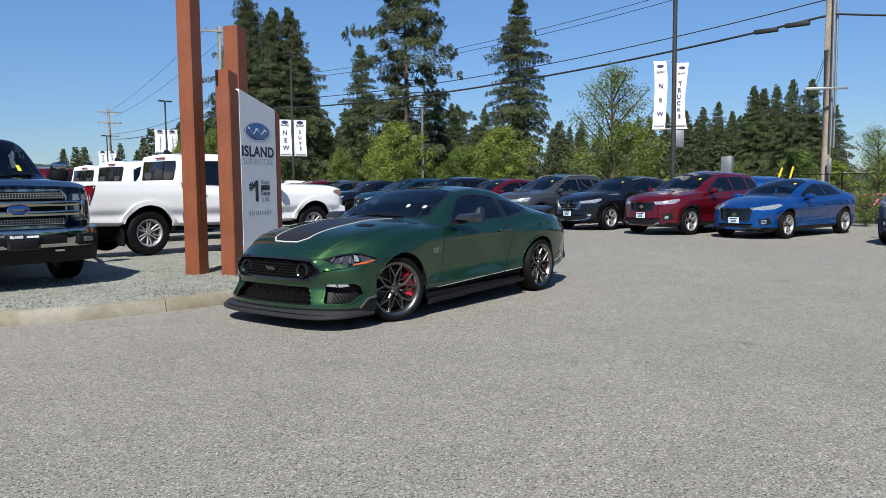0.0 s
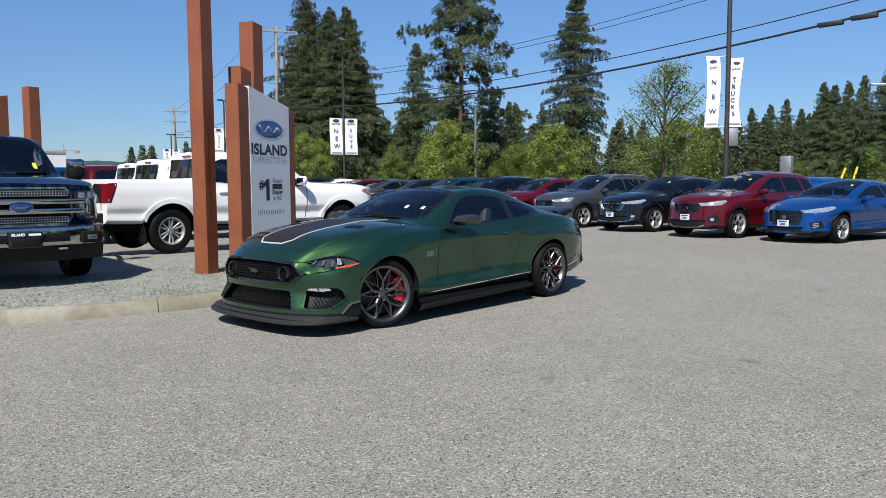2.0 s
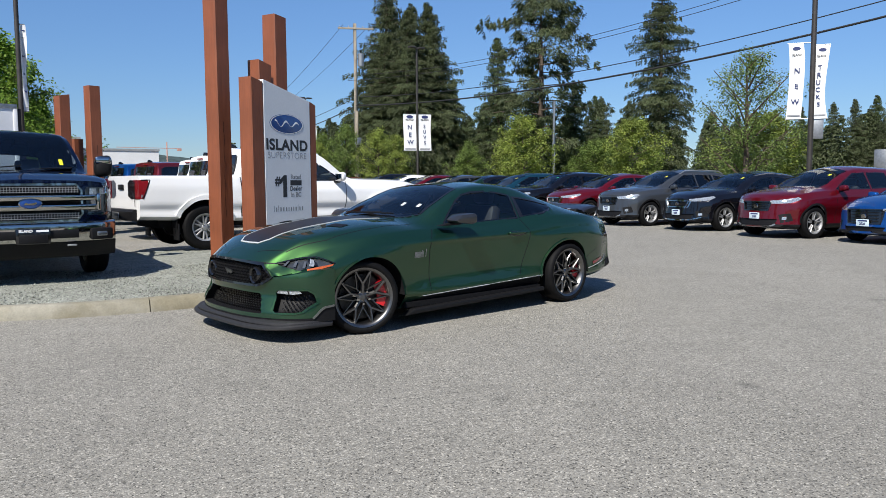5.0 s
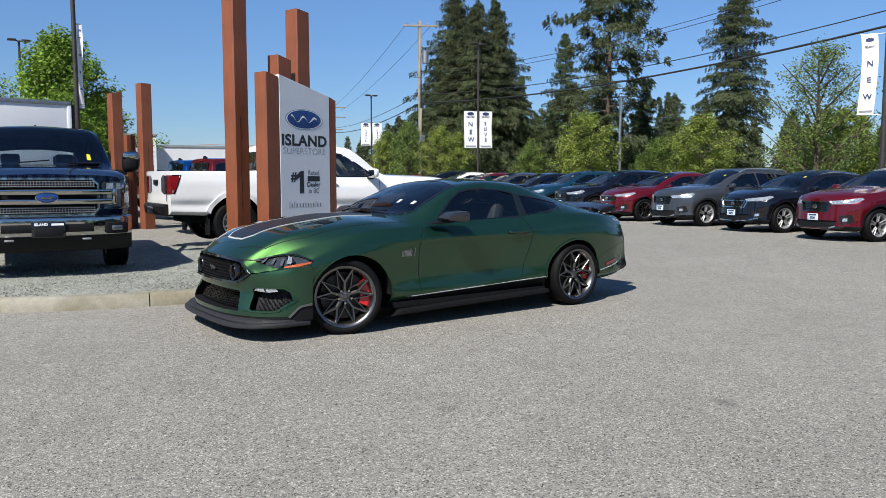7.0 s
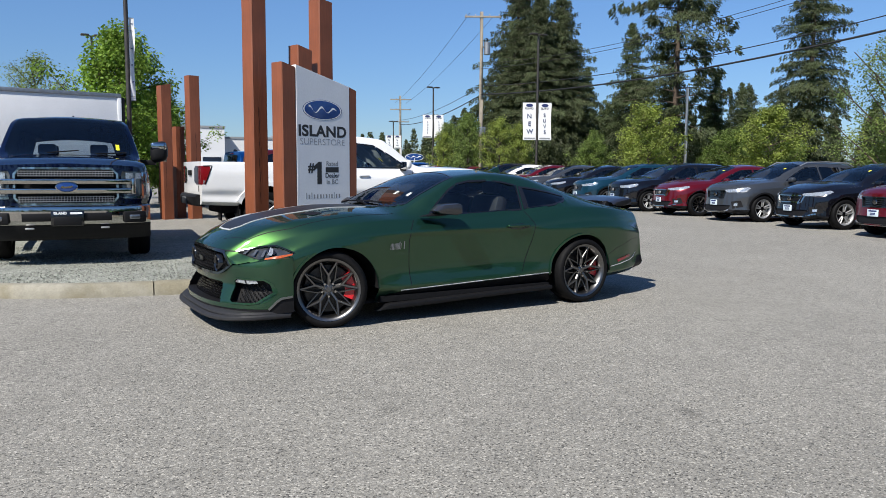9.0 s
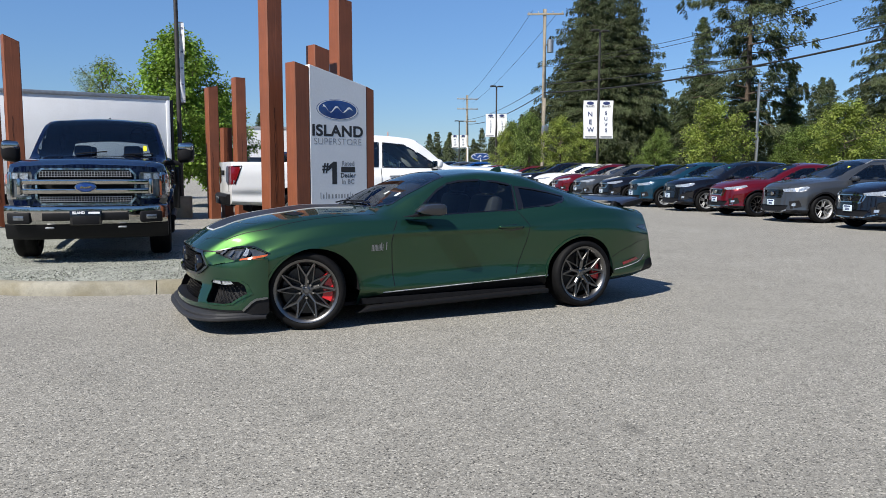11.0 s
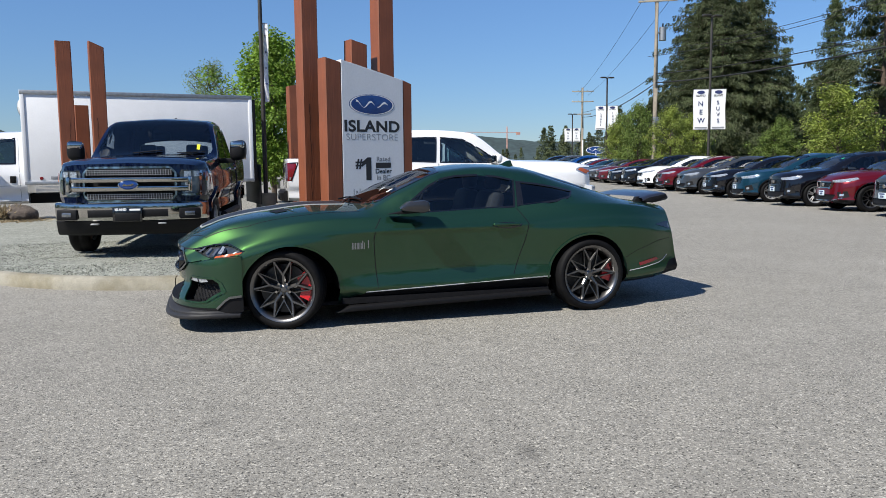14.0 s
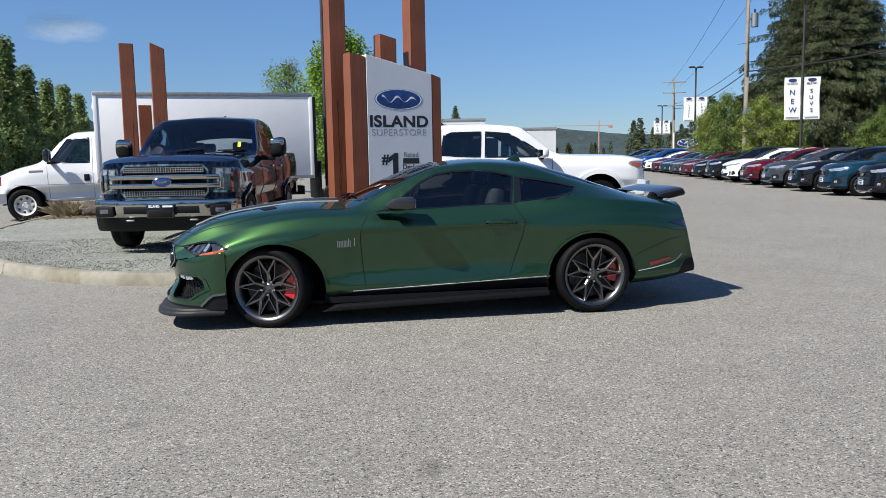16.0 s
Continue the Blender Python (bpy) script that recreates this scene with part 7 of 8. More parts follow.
lamp_post(-.55, 13.9, 8.5, [(.10, 2.95, 4.95, .12, "NEW", 0, BLUEINK, .03, 9, .08)], heads=0, label="slim grey-brown flag pole with a crumpled white banner", r=.06)
lamp_post(1.5, 38.1, 8.2, [], heads=2)


def utility_pole(x, y, top, r, arms, label, transformer=False, white_base=False, mat=WOODPOLE):
    z = ground_z(x, y)
    p = thing("utility_pole", label, "utility pole", "utility poles", at=at(x, y, z))
    part("pole", tube([(0, 0, -.2), (.02, 0, top * .5), (0, 0, top)], [r, r * .88, r * .72], 14), mat, p)
    for zz, w, turn in arms:
        a = part("crossarm", boxed((w, .10, .12), pose(0, -.12, zz, 0, 0, turn), .01), WOODPOLE, p)
        for q in (-.46, -.2, .2, .46):
            part("insulator", lathe([(.001, .10), (.035, .09), (.045, .05), (.03, .02), (.03, -.04)], 10), GALV, a,
                 at=pose(0, -.12, zz, 0, 0, turn) @ at(q * w, 0, .08) @ pose(0, 0, 0, 90, 0, 0))
    if transformer:
        t = part("transformer", tube([(.42, -.1, top - 2.9), (.42, -.1, top - 2.05)], .23, 16), GALV, p, "grey can transformer")
        part("bushing", tube([(.42, -.1, top - 2.05), (.42, -.1, top - 1.8)], .05, 8), TRIM, t)
        part("bracket", boxed((.3, .1, .1), at(.2, -.1, top - 2.4)), GALV, t)
        part("meter_box", boxed((.35, .3, .5), at(-.05, -.3, 3.9), .02), GALV, p)
    if white_base:
        part("conduit", tube([(0, -r - .04, 0), (0, -r - .04, top * .35)], .09, 10), WHITEPAINT, p)
    return p


utility_pole(26.7, 39.1, 12.1, .17, [(11.75, 2.5, -30)], "weathered wooden utility pole with a transformer", True)
utility_pole(44.2, 84.7, 10.4, .20, [(9.9, 2.8, -20), (8.6, 2.8, -20), (7.0, 2.2, -20)], "wooden utility pole with three crossarms", False, True)
UP = (25.4, .2 + .28)
up = utility_pole(*UP, 12.5, .20, [], "thick weathered wooden utility pole with steel conduits", False)
for q in (-.30, .28):
    part("conduit", tube([(q, -.2, 2.6), (q, -.2, 10.5)], .045, 8), GALV, up)
part("steel_arm", boxed((1.5, .08, .09), pose(-.80, -.1, 4.75, 0, 0, -62), .01), GALV, up)
part("cable_box", boxed((.10, .14, .55), at(-.38, -.2, 1.9), .01), GALV, up)
utility_pole(35.8, 28.6, 6.6, .12, [], "slim pale utility pole among the trees", mat=GALV)


def wire(a, b, sag, r, label="thin black overhead utility cable", n=18):
    a, b = Vector(a), Vector(b)
    pts = [a.lerp(b, k / n) - Vector((0, 0, sag * 4 * (k / n) * (1 - k / n))) for k in range(n + 1)]
    return solid("overhead_wire", tube(pts, r, 6), CABLE, label, "wire", "overhead wires")


u1 = Vector((26.7, 39.1, ground_z(26.7, 39.1)))
u0 = Vector((UP[0], UP[1], 0))

wire(u0 + Vector((0, 0, 7.56)), u1 + Vector((0, 0, 6.43)), .906, .045, "thick black overhead cable")
wire(u0 + Vector((0, 0, 8.16)), u1 + Vector((0, 0, 7.02)), .96, .022)
wire(u0 + Vector((0, 0, 7.6)), (42, -24, 8.0), .5, .04, "thick black overhead cable")
wire(u0 + Vector((.3, .8, 10.165)), u1 + Vector((.6, 0, 8.636)), 1.075, .014)
wire(u0 + Vector((-.3, .8, 9.648)), u1 + Vector((-.6, 0, 8.12)), 1.028, .014)
wire(u1 + Vector((-1.0, 0, 11.9)), (43.4, 84.7, 10.2), .5, .014)
wire(u1 + Vector((1.0, 0, 11.9)), (45.0, 84.7, 10.2), .5, .014)
wire(u1 + Vector((0, 0, 7.0)), (44.2, 84.7, 8.0), .5, .02)
wire(u1 + Vector((0, 0, 6.4)), (44.2, 84.7, 7.4), .6, .035, "thick black overhead cable")
for gx, gy in ((23.1, 2.1), (23.2, 1.6)):
    foot = Vector((gx, gy, 0))
    up_to = u0 + Vector((-.1, 0, 6.4))
    wire(foot + (up_to - foot).normalized() * 1.9, up_to, 0, .010, "thin steel guy wire of the utility pole")
    solid("guy_guard", tube([foot, foot + (up_to - foot).normalized() * 2.0], .038, 8), GUARD, "bright yellow plastic guy wire guard", "guard", "guy guards")
splice = bmesh.new()
for k in range(2):
    p = u0.lerp(u1, .03 + .03 * k) + Vector((0, 0, 7.36 - .10 * k))
    add_box(splice, (.24, .9, .16), Matrix.Translation(p) @ pose(0, 0, 0, 0, 0, -4), .03)
solid("cable_splice", splice, CABLE, "black cable splice case on the overhead cable", "splice case")


# ---- trees ----
BARK = material("grey brown bark", (.085, .062, .045), .9, vary=((3, .25), (20, .25)), bump=((14, .02),))
NEEDLE = leaf_material("dark conifer needles", (.052, .072, .031), (.095, .112, .050), .25)
NEEDLE2 = leaf_material("olive conifer needles", (.050, .072, .028), (.090, .120, .045), .2)
LEAF = leaf_material("fresh green leaves", (.180, .235, .046), (.285, .335, .078), .45)
LEAFBIRCH = leaf_material("light green fine leaves", (.125, .185, .048), (.20, .26, .075), .42)
LEAFDARK = leaf_material("deep green leaves", (.105, .160, .036), (.175, .235, .058), .40)
LEAFPOP = leaf_material("grey green poplar leaves", (.17, .24, .085), (.29, .36, .14), .45)
LEAFLIME = leaf_material("bright green leaves", (.11, .20, .024), (.22, .33, .05), .40)


def fans(spots, rnd, slim=(.28, .5)):
    """Small bent sprays: each a pair of leaf-like triangles at a place, with a direction and a size."""
    verts, faces = [], []
    for p, d, s, droop in spots:
        side = d.cross(Vector((0, 0, 1)))
        if side.length < 1e-3:
            side = Vector((1, 0, 0))
        side.normalize()
        up = side.cross(d).normalized()
        tilt = rnd.uniform(-.9, .9)
        side = (side * math.cos(tilt) + up * math.sin(tilt)) * s * rnd.uniform(*slim)
        k = len(verts)
        tip = p + d * s + Vector((0, 0, -droop * s))
        mid = p + d * s * .45
        verts += [p, mid + side, tip, mid - side]
        faces += [(k, k + 1, k + 2), (k, k + 2, k + 3)]
    return verts, faces


def conifer(seed, height, kind):
    """Trunk and whorled, drooping boughs; each bough carries hanging sprays of needles, denser towards its end."""
    rnd = random.Random(seed)
    trunk = tube([(0, 0, -.5), (rnd.uniform(-.1, .1), rnd.uniform(-.1, .1), height * .5), (0, 0, height)], [height * .016, height * .010, .02], 9)
    spots = []
    limbs = bmesh.new()
    far = kind == "far"

    def sprays(p, out, across, wide, number, thick, size):
        for _ in range(number):
            o = across * rnd.uniform(-1, 1) * wide + Vector((0, 0, rnd.uniform(-.9, .35) * thick))
            d = (out * rnd.uniform(.3, 1.2) + across * rnd.uniform(-.8, .8) + Vector((0, 0, rnd.uniform(-.9, .15)))).normalized()
            spots.append((p + o, d, height * rnd.uniform(.009, .021) * size, .3))

    if kind == "pine":
        # an old open crown: few long limbs, each ending in ragged tufts, the trunk bare between them
        z, k = height * .22, 0
        while z < height * .985:
            u = z / height
            a = k * 2.4 + rnd.uniform(-.8, .8)
            out = Vector((math.cos(a), math.sin(a), 0))
            across = Vector((-out.y, out.x, 0))
            R = height * (.08 + .17 * math.sin(math.pi * min(1, .15 + .8 * u)) ** 1.5) * rnd.uniform(.45, 1.35)
            rise = rnd.uniform(-.15, .30)
            base = Vector((0, 0, z))
            bough = lambda w: base + out * R * w + Vector((0, 0, R * (rise * w - .30 * w * w)))
            add_cyl(limbs, height * .0036, height * .0012, base, bough(.5), 5, False)
            add_cyl(limbs, height * .0016, height * .0008, bough(.5), bough(.95), 4, False)
            for q in range(rnd.randint(3, 6)):
                w = rnd.uniform(.35, 1.05)
                c = bough(w) + across * R * rnd.uniform(-.28, .28) + Vector((0, 0, rnd.uniform(-.5, .5) * height * .012))
                big = height * rnd.uniform(.016, .036)
                for _ in range(5):
                    e = c + Vector((rnd.gauss(0, .7), rnd.gauss(0, .7), rnd.gauss(0, .38))) * big
                    sprays(e, out, across, big * .75, 26, big * .7, .95)
            z += height * rnd.uniform(.004, .018) * (1.5 if u < .55 else 1.0)
            k += 1
    else:
        bare = .10 if kind == "column" else .03
        spread = {"fir": .34, "spruce": .28, "far": .27, "column": .155}[kind]
        z = height * bare
        while z < height * .99:
            u = (z - height * bare) / (height * (1 - bare))
            reach = height * spread * (1 - u) ** .9 + .10
            if kind == "column":
                reach = height * spread * (1 - u ** 3.5) * (.72 + .42 * math.sin(9.5 * u + 1.0) ** 2 * (.4 + u)) + .1
            n = rnd.randint(4, 6) if far else rnd.randint(5, 7)
            a0 = rnd.uniform(0, 6.28)
            for k in range(n):
                a = a0 + 6.28 * k / n + rnd.uniform(-.45, .45)
                out = Vector((math.cos(a), math.sin(a), 0))
                across = Vector((-out.y, out.x, 0))
                R = reach * rnd.uniform(.55, 1.18)
                rise = .35 * u - .12 + rnd.uniform(-.10, .10)
                sag = .45 * (1 - u)
                base = Vector((0, 0, z + rnd.uniform(-.5, .5) * height * .028))
                bough = lambda w: base + out * R * w + Vector((0, 0, R * (rise * w - sag * w * w)))
                if not far and rnd.random() < .6:
                    add_cyl(limbs, height * .0028, height * .001, base, bough(.8), 4, False)
                m = max(5, int(R / (height * (.011 if not far else .035))))
                for q in range(m):
                    w = ((q + rnd.random()) / m) ** .75
                    wide = R * .26 * math.sin(math.pi * min(1, .15 + w * .85)) + height * .008
                    sprays(bough(w), out, across, wide, 2 if far else 20, height * .017, (2.6 if far else 1.0) * (.6 + .4 * (1 - u)))
            z += height * .030 * rnd.uniform(.7, 1.35) * (1 - .45 * u)
    trunk_me = mesh_of("trunk", trunk, BARK)
    if limbs.verts:
        b = bmesh.new()
        b.from_mesh(trunk_me)
        lm = bpy.data.meshes.new("limbs")
        limbs.to_mesh(lm)
        b.from_mesh(lm)
        b.to_mesh(trunk_me)
        b.free()
        bpy.data.meshes.remove(lm)
    limbs.free()
    v, f = fans(spots, rnd, (.22, .42) if far else (.10, .20))
    me = bpy.data.meshes.new("crown")
    me.from_pydata(v, [], f)
    return trunk_me, me


def broadleaf(seed, height, kind):
    """Forking limbs and clumps of leaves with gaps between them."""
    rnd = random.Random(seed)
    bm = bmesh.new()
    tips = []
    wide = {"maple": .42, "birch": .25, "broad": .40, "lime": .31, "poplar": .105}[kind]
    low = {"maple": .22, "birch": .12, "broad": .16, "lime": .18, "poplar": .04}[kind]
    add_cyl(bm, height * .020, height * .012, (0, 0, -.2), (0, 0, height * .5), 8, False)
    add_cyl(bm, height * .012, .01, (0, 0, height * .5), (rnd.uniform(-.2, .2), rnd.uniform(-.2, .2), height * .95), 6, False)
    n = {"maple": 30, "birch": 34, "broad": 34, "lime": 44, "poplar": 70}[kind]
    for k in range(n):
        u = (k + .5) / n
        z = height * (low + (.97 - low) * u)
        a = k * 2.4 + rnd.uniform(-.4, .4)
        prof = math.sin(math.pi * (.12 + .86 * u) ** (.85 if kind != "poplar" else .6)) ** .7
        R = height * wide * prof * rnd.uniform(.38, 1.22) + .12
        if kind == "poplar":
            R = height * wide * 1.3 * (1 - u) ** .75 * rnd.uniform(.35, 1.45) + .05
        rise = {"poplar": 2.2, "birch": 1.15}.get(kind, .35)
        base = Vector((0, 0, z - R * rise * .6))
        e = base + Vector((math.cos(a) * R, math.sin(a) * R, R * rise * .9))
        add_cyl(bm, height * .006, height * .002, base, e, 5, False)
        for q in range(4 if kind != "birch" else 3):
            w = .45 + .55 * (q + rnd.random()) / 4
            tips.append((base.lerp(e, w), R))
        if R > .5:
            for _ in range(2):
                t2 = base.lerp(e, rnd.uniform(.4, .9))
                e2 = t2 + Vector((rnd.uniform(-1, 1), rnd.uniform(-1, 1), rnd.uniform(.0, .9))) * R * .45
                add_cyl(bm, height * .003, height * .001, t2, e2, 4, False)
                tips.append((e2, R))
    spots = []
    per = {"maple": 58, "birch": 80, "broad": 58, "lime": 100, "poplar": 26}[kind]
    clump = {"birch": 1.55, "maple": 1.45, "broad": 1.5, "lime": 1.5}.get(kind, 1.75)
    for p, R in tips:
        s0 = height * {"maple": .046, "birch": .042, "broad": .052, "lime": .052, "poplar": .026}[kind]
        for _ in range(per):
            o = Vector((rnd.gauss(0, 1), rnd.gauss(0, 1), rnd.gauss(0, .6))).normalized() * (clump * s0 * rnd.random() ** .45)
            d = (Vector((rnd.uniform(-1, 1), rnd.uniform(-1, 1), 0)) + o * (.6 / s0) + Vector((0, 0, rnd.uniform(-.6, .1)))).normalized()
            spots.append((p + o, d, (height * rnd.uniform(.012, .026) + .05) * {"lime": .70, "poplar": .8, "birch": .40}.get(kind, .85), .2))
    v, f = fans(spots, rnd)
    me = bpy.data.meshes.new("crown")
    me.from_pydata(v, [], f)
    return mesh_of("trunk", bm, BARK), me


TREES = {}
KINDS = {"fir": (conifer, NEEDLE, "tall dark green fir with drooping tiered branches"), "spruce": (conifer, NEEDLE2, "olive green pointed spruce"),
         "pine": (conifer, NEEDLE, "tall open-crowned conifer with a bare lower trunk"), "column": (conifer, NEEDLE, "tall dense columnar conifer with a ragged outline"), "far": (conifer, NEEDLE, "distant dark conifer of the wood"),
         "maple": (broadleaf, LEAF, "young broad-leaved tree with yellow-green foliage"), "birch": (broadleaf, LEAFBIRCH, "slim sparse broad-leaved tree"),
         "broad": (broadleaf, LEAFDARK, "rounded deep green broad-leaved tree"), "lime": (broadleaf, LEAFLIME, "bushy bright green broad-leaved tree"), "poplar": (broadleaf, LEAFPOP, "slender upright poplar in a row")}


SLIMMER = {(23.4, 35.6), (24.0, 32.9), (26.5, 34.3), (26.4, 43.7), (28.0, 45.5), (31.0, 32.0)}


def tree(kind, x, y, top, variant=0, turn=0, z=None):
    z = ground_z(x, y) - .05 if z is None else z
    make, mat, label = KINDS[kind]
    key = (kind, variant)
    h = top - z
    if key not in TREES:
        t, c = make(hash_of(kind) + variant * 7, 10.0 if make is conifer else 6.0, kind)
        c.materials.append(mat)
        TREES[key] = (t, c, 10.0 if make is conifer else 6.0)
    t, c, h0 = TREES[key]
    s = h / h0
    wide = s * (.68 if (x, y) in SLIMMER else 1) * random.Random(int(x * 7 + y * 13)).uniform(.9, 1.12)
    ob = thing("tree", label, "tree", "trees", at=at(x, y, z, turn) @ Matrix.Diagonal((wide, wide, s, 1)))
    part("trunk", t, None, ob)
    part("crown", c, None, ob, sharp=0)
    return ob


def hash_of(s):
    return sum((i + 3) * ord(ch) for i, ch in enumerate(s))


PLANTED = [
    ("fir", 38.2, 50.5, 19.2), ("fir", 38.7, 47.5, 16.9), ("spruce", 51.5, 56.2, 12.3), ("spruce", 44.2, 42.3, 13.9),
    ("pine", 40.7, 34.2, 17.8), ("spruce", 69.6, 51.0, 11.3), ("column", 49.5, 29.1, 17.1), ("spruce", 63.8, 50.3, 9.6),
    ("fir", 57.5, 57.3, 10.2), ("spruce", 65.3, 14.2, 9.9), ("fir", 68.7, 13.1, 10.2), ("fir", 53.7, 7.0, 8.6),
    ("fir", 78.7, 21.6, 10.1), ("spruce", 83.0, 24.7, 10.0), ("fir", 73.0, 23.1, 8.8), ("spruce", 74.6, 18.1, 8.1),
    ("spruce", 90.9, 44.3, 10.0), ("fir", 98.0, 52.2, 10.0), ("spruce", 85.5, 32.2, 9.6), ("fir", 81.6, 28.5, 9.5),
    ("spruce", 88.4, 38.0, 9.8), ("fir", 66.8, 7.8, 7.9), ("spruce", 75.8, 13.2, 8.4), ("fir", 41.9, 49.0, 17.6),
    ("maple", 26.7, 23.0, 4.9), ("maple", 31.9, 19.5, 4.8), ("maple", 26.5, 34.3, 4.4), ("birch", 22.9, 8.1, 6.3),
    ("maple", 25.9, 8.8, 4.1), ("birch", 19.7, -2.1, 3.0), ("broad", 23.4, 35.6, 5.0), ("maple", 24.0, 32.9, 4.6),
    ("maple", 26.4, 43.7, 4.3), ("lime", 0.1, 19.9, 5.8), ("birch", -1.8, 27.1, 5.8), ("lime", 1.8, 22.7, 4.3),
    ("poplar", -16.9, 38.2, 8.4), ("poplar", -16.7, 40.4, 7.1), ("poplar", -16.3, 42.6, 6.6), ("poplar", -16.6, 46.7, 6.7),
    ("poplar", -16.8, 50.8, 6.5), ("poplar", -17.4, 35.9, 7.5), ("broad", 28.0, 45.5, 5.1),
    ("fir", 42.8, 51.5, 15.5), ("spruce", 48.5, 37.0, 9.5), ("fir", 46.0, 39.5, 11.0), ("fir", 36.9, 45.8, 16.0), ("fir", 40.8, 53.4, 18.4), ("fir", 36.2, 48.2, 13.5), ("fir", 39.8, 46.0, 15.0),
    ("broad", 30.0, 26.0, 3.6), ("broad", 34.5, 24.0, 3.8), ("broad", 31.0, 32.0, 4.0), ("broad", 36.5, 21.5, 3.4), ("maple", 34.0, 30.5, 5.0), ("broad", 28.0, 29.0, 3.2), ("broad", 39.0, 27.0, 4.2),
]
for k, (kind, x, y, top) in enumerate(PLANTED):
    tree(kind, x, y, top, k % (3 if kind in ("fir", "spruce", "maple") else 2), k * 47)
rnd = random.Random(11)
for kind, x, y, top in [p for p in PLANTED if p[0] in ("fir", "spruce") and p[1] > 53]:
    for k in (0, 1):
        tree("spruce" if kind == "fir" else "fir", x + rnd.uniform(-1, 5), y + rnd.uniform(-3.2 if y > 12 else 0.5, 3.2), top * rnd.uniform(.78, 1.02), rnd.randint(0, 2), rnd.uniform(0, 360))
# far woods in view, and an added ring out of view, as one mesh of many trees
WOOD = []
for k in range(170):
    a = radians(9 + 70.5 * k / 170 + rnd.uniform(-1, 1))
    d = rnd.uniform(78, 125) if a > radians(56) else rnd.uniform(98, 130)
    WOOD.append((a, d, rnd.uniform(6.0, 10.2) * d / 105 * (0.42 if a < radians(26) else 0.7 if a < radians(31) else 1.0)))
# unseen trees added behind the camera; the car paint mirrors them
for k in range(60):
    WOOD.append((radians(100 + 215 * k / 60 + rnd.uniform(-1, 1)), rnd.uniform(40, 60), rnd.uniform(8, 13)))
crowns = [conifer(91 + 7 * k, 10.0, "far")[1] for k in range(3)]
stock = []
for me in crowns:
    co = np.empty(len(me.vertices) * 3)
    me.vertices.foreach_get("co", co)
    ix = np.empty(len(me.polygons) * 3, int)
    me.polygons.foreach_get("vertices", ix)
    stock.append((co.reshape(-1, 3), ix.reshape(-1, 3)))
vs, fs, base = [], [], 0
for k, (a, d, tall) in enumerate(WOOD):
    co, ix = stock[k % 3]
    s, w, q = tall / 10, tall / 10 * rnd.uniform(.95, 1.3), k * .54
    x, y = co[:, 0] * math.cos(q) - co[:, 1] * math.sin(q), co[:, 0] * math.sin(q) + co[:, 1] * math.cos(q)
    vs.append(np.stack([x * w - 6 + d * math.sin(a), y * w - 6 + d * math.cos(a), co[:, 2] * s - .4], 1))
    fs.append(ix + base)
    base += len(co)
vs, fs = np.concatenate(vs), np.concatenate(fs)
wood = bpy.data.meshes.new("far_wood")
wood.vertices.add(len(vs))
wood.vertices.foreach_set("co", vs.ravel())
wood.loops.add(fs.size)
wood.loops.foreach_set("vertex_index", fs.ravel())
wood.polygons.add(len(fs))
wood.polygons.foreach_set("loop_start", np.arange(0, fs.size, 3))
wood.update(calc_edges=True)
wood.materials.append(NEEDLE)
tagged(new("far_wood", wood), "distant dark conifer wood, with an added unseen ring behind the camera", "trees", kind="stuff")

# understorey of shrubs below the trees
for k in range(20):
    x, y = 30 + rnd.uniform(-2, 16), 2 + k * 2.4 + rnd.uniform(-1, 1)
    tree(("broad", "maple", "spruce")[k % 3], x, y, rnd.uniform(1.3, 2.7), k % 2, k * 23)
HILL = material("distant wooded hill", (.026, .043, .044), .95, vary=((.006, .2), (.03, .22), (.16, .35)))
hill = bmesh.new()
top, bot, mid = [], [], []
for k in range(481):
    a = radians(-60 + 170 * k / 480)
    d = 1250
    hgt = 15 + 7 * noise.noise(Vector((k * .0375, 2.2, 0))) + 37 * math.exp(-((math.degrees(a) - 17) / 6.5) ** 2) + 18 * math.exp(-((math.degrees(a) - 27) / 6) ** 2) + 98 * math.exp(-((math.degrees(a) + 21) / 8) ** 2) + 2.5 * noise.noise(Vector((k * .33, 7, 0))) + 1.6 * noise.noise(Vector((k * 1.7, 3, 0)))
    top.append(hill.verts.new((d * math.sin(a), d * math.cos(a), max(6, hgt))))
    mid.append(hill.verts.new((d * .93 * math.sin(a), d * .93 * math.cos(a), max(3, hgt * .45))))
    bot.append(hill.verts.new((d * .86 * math.sin(a), d * .86 * math.cos(a), -3)))
for k in range(480):
    hill.faces.new((bot[k], bot[k + 1], mid[k + 1], mid[k]))
    hill.faces.new((mid[k], mid[k + 1], top[k + 1], top[k]))
solid("backdrop", hill, HILL, "low blue-green wooded hills on the horizon", "hills", kind="structure", sharp=0)

# ---- far buildings, crane, fence ----
CLAD = material("pale metal cladding", (.60, .61, .62), .6, vary=((1, .04), (12, .04)))
ROOFGREY = material("grey roof edge", (.22, .23, .24), .7, vary=((4, .1),))


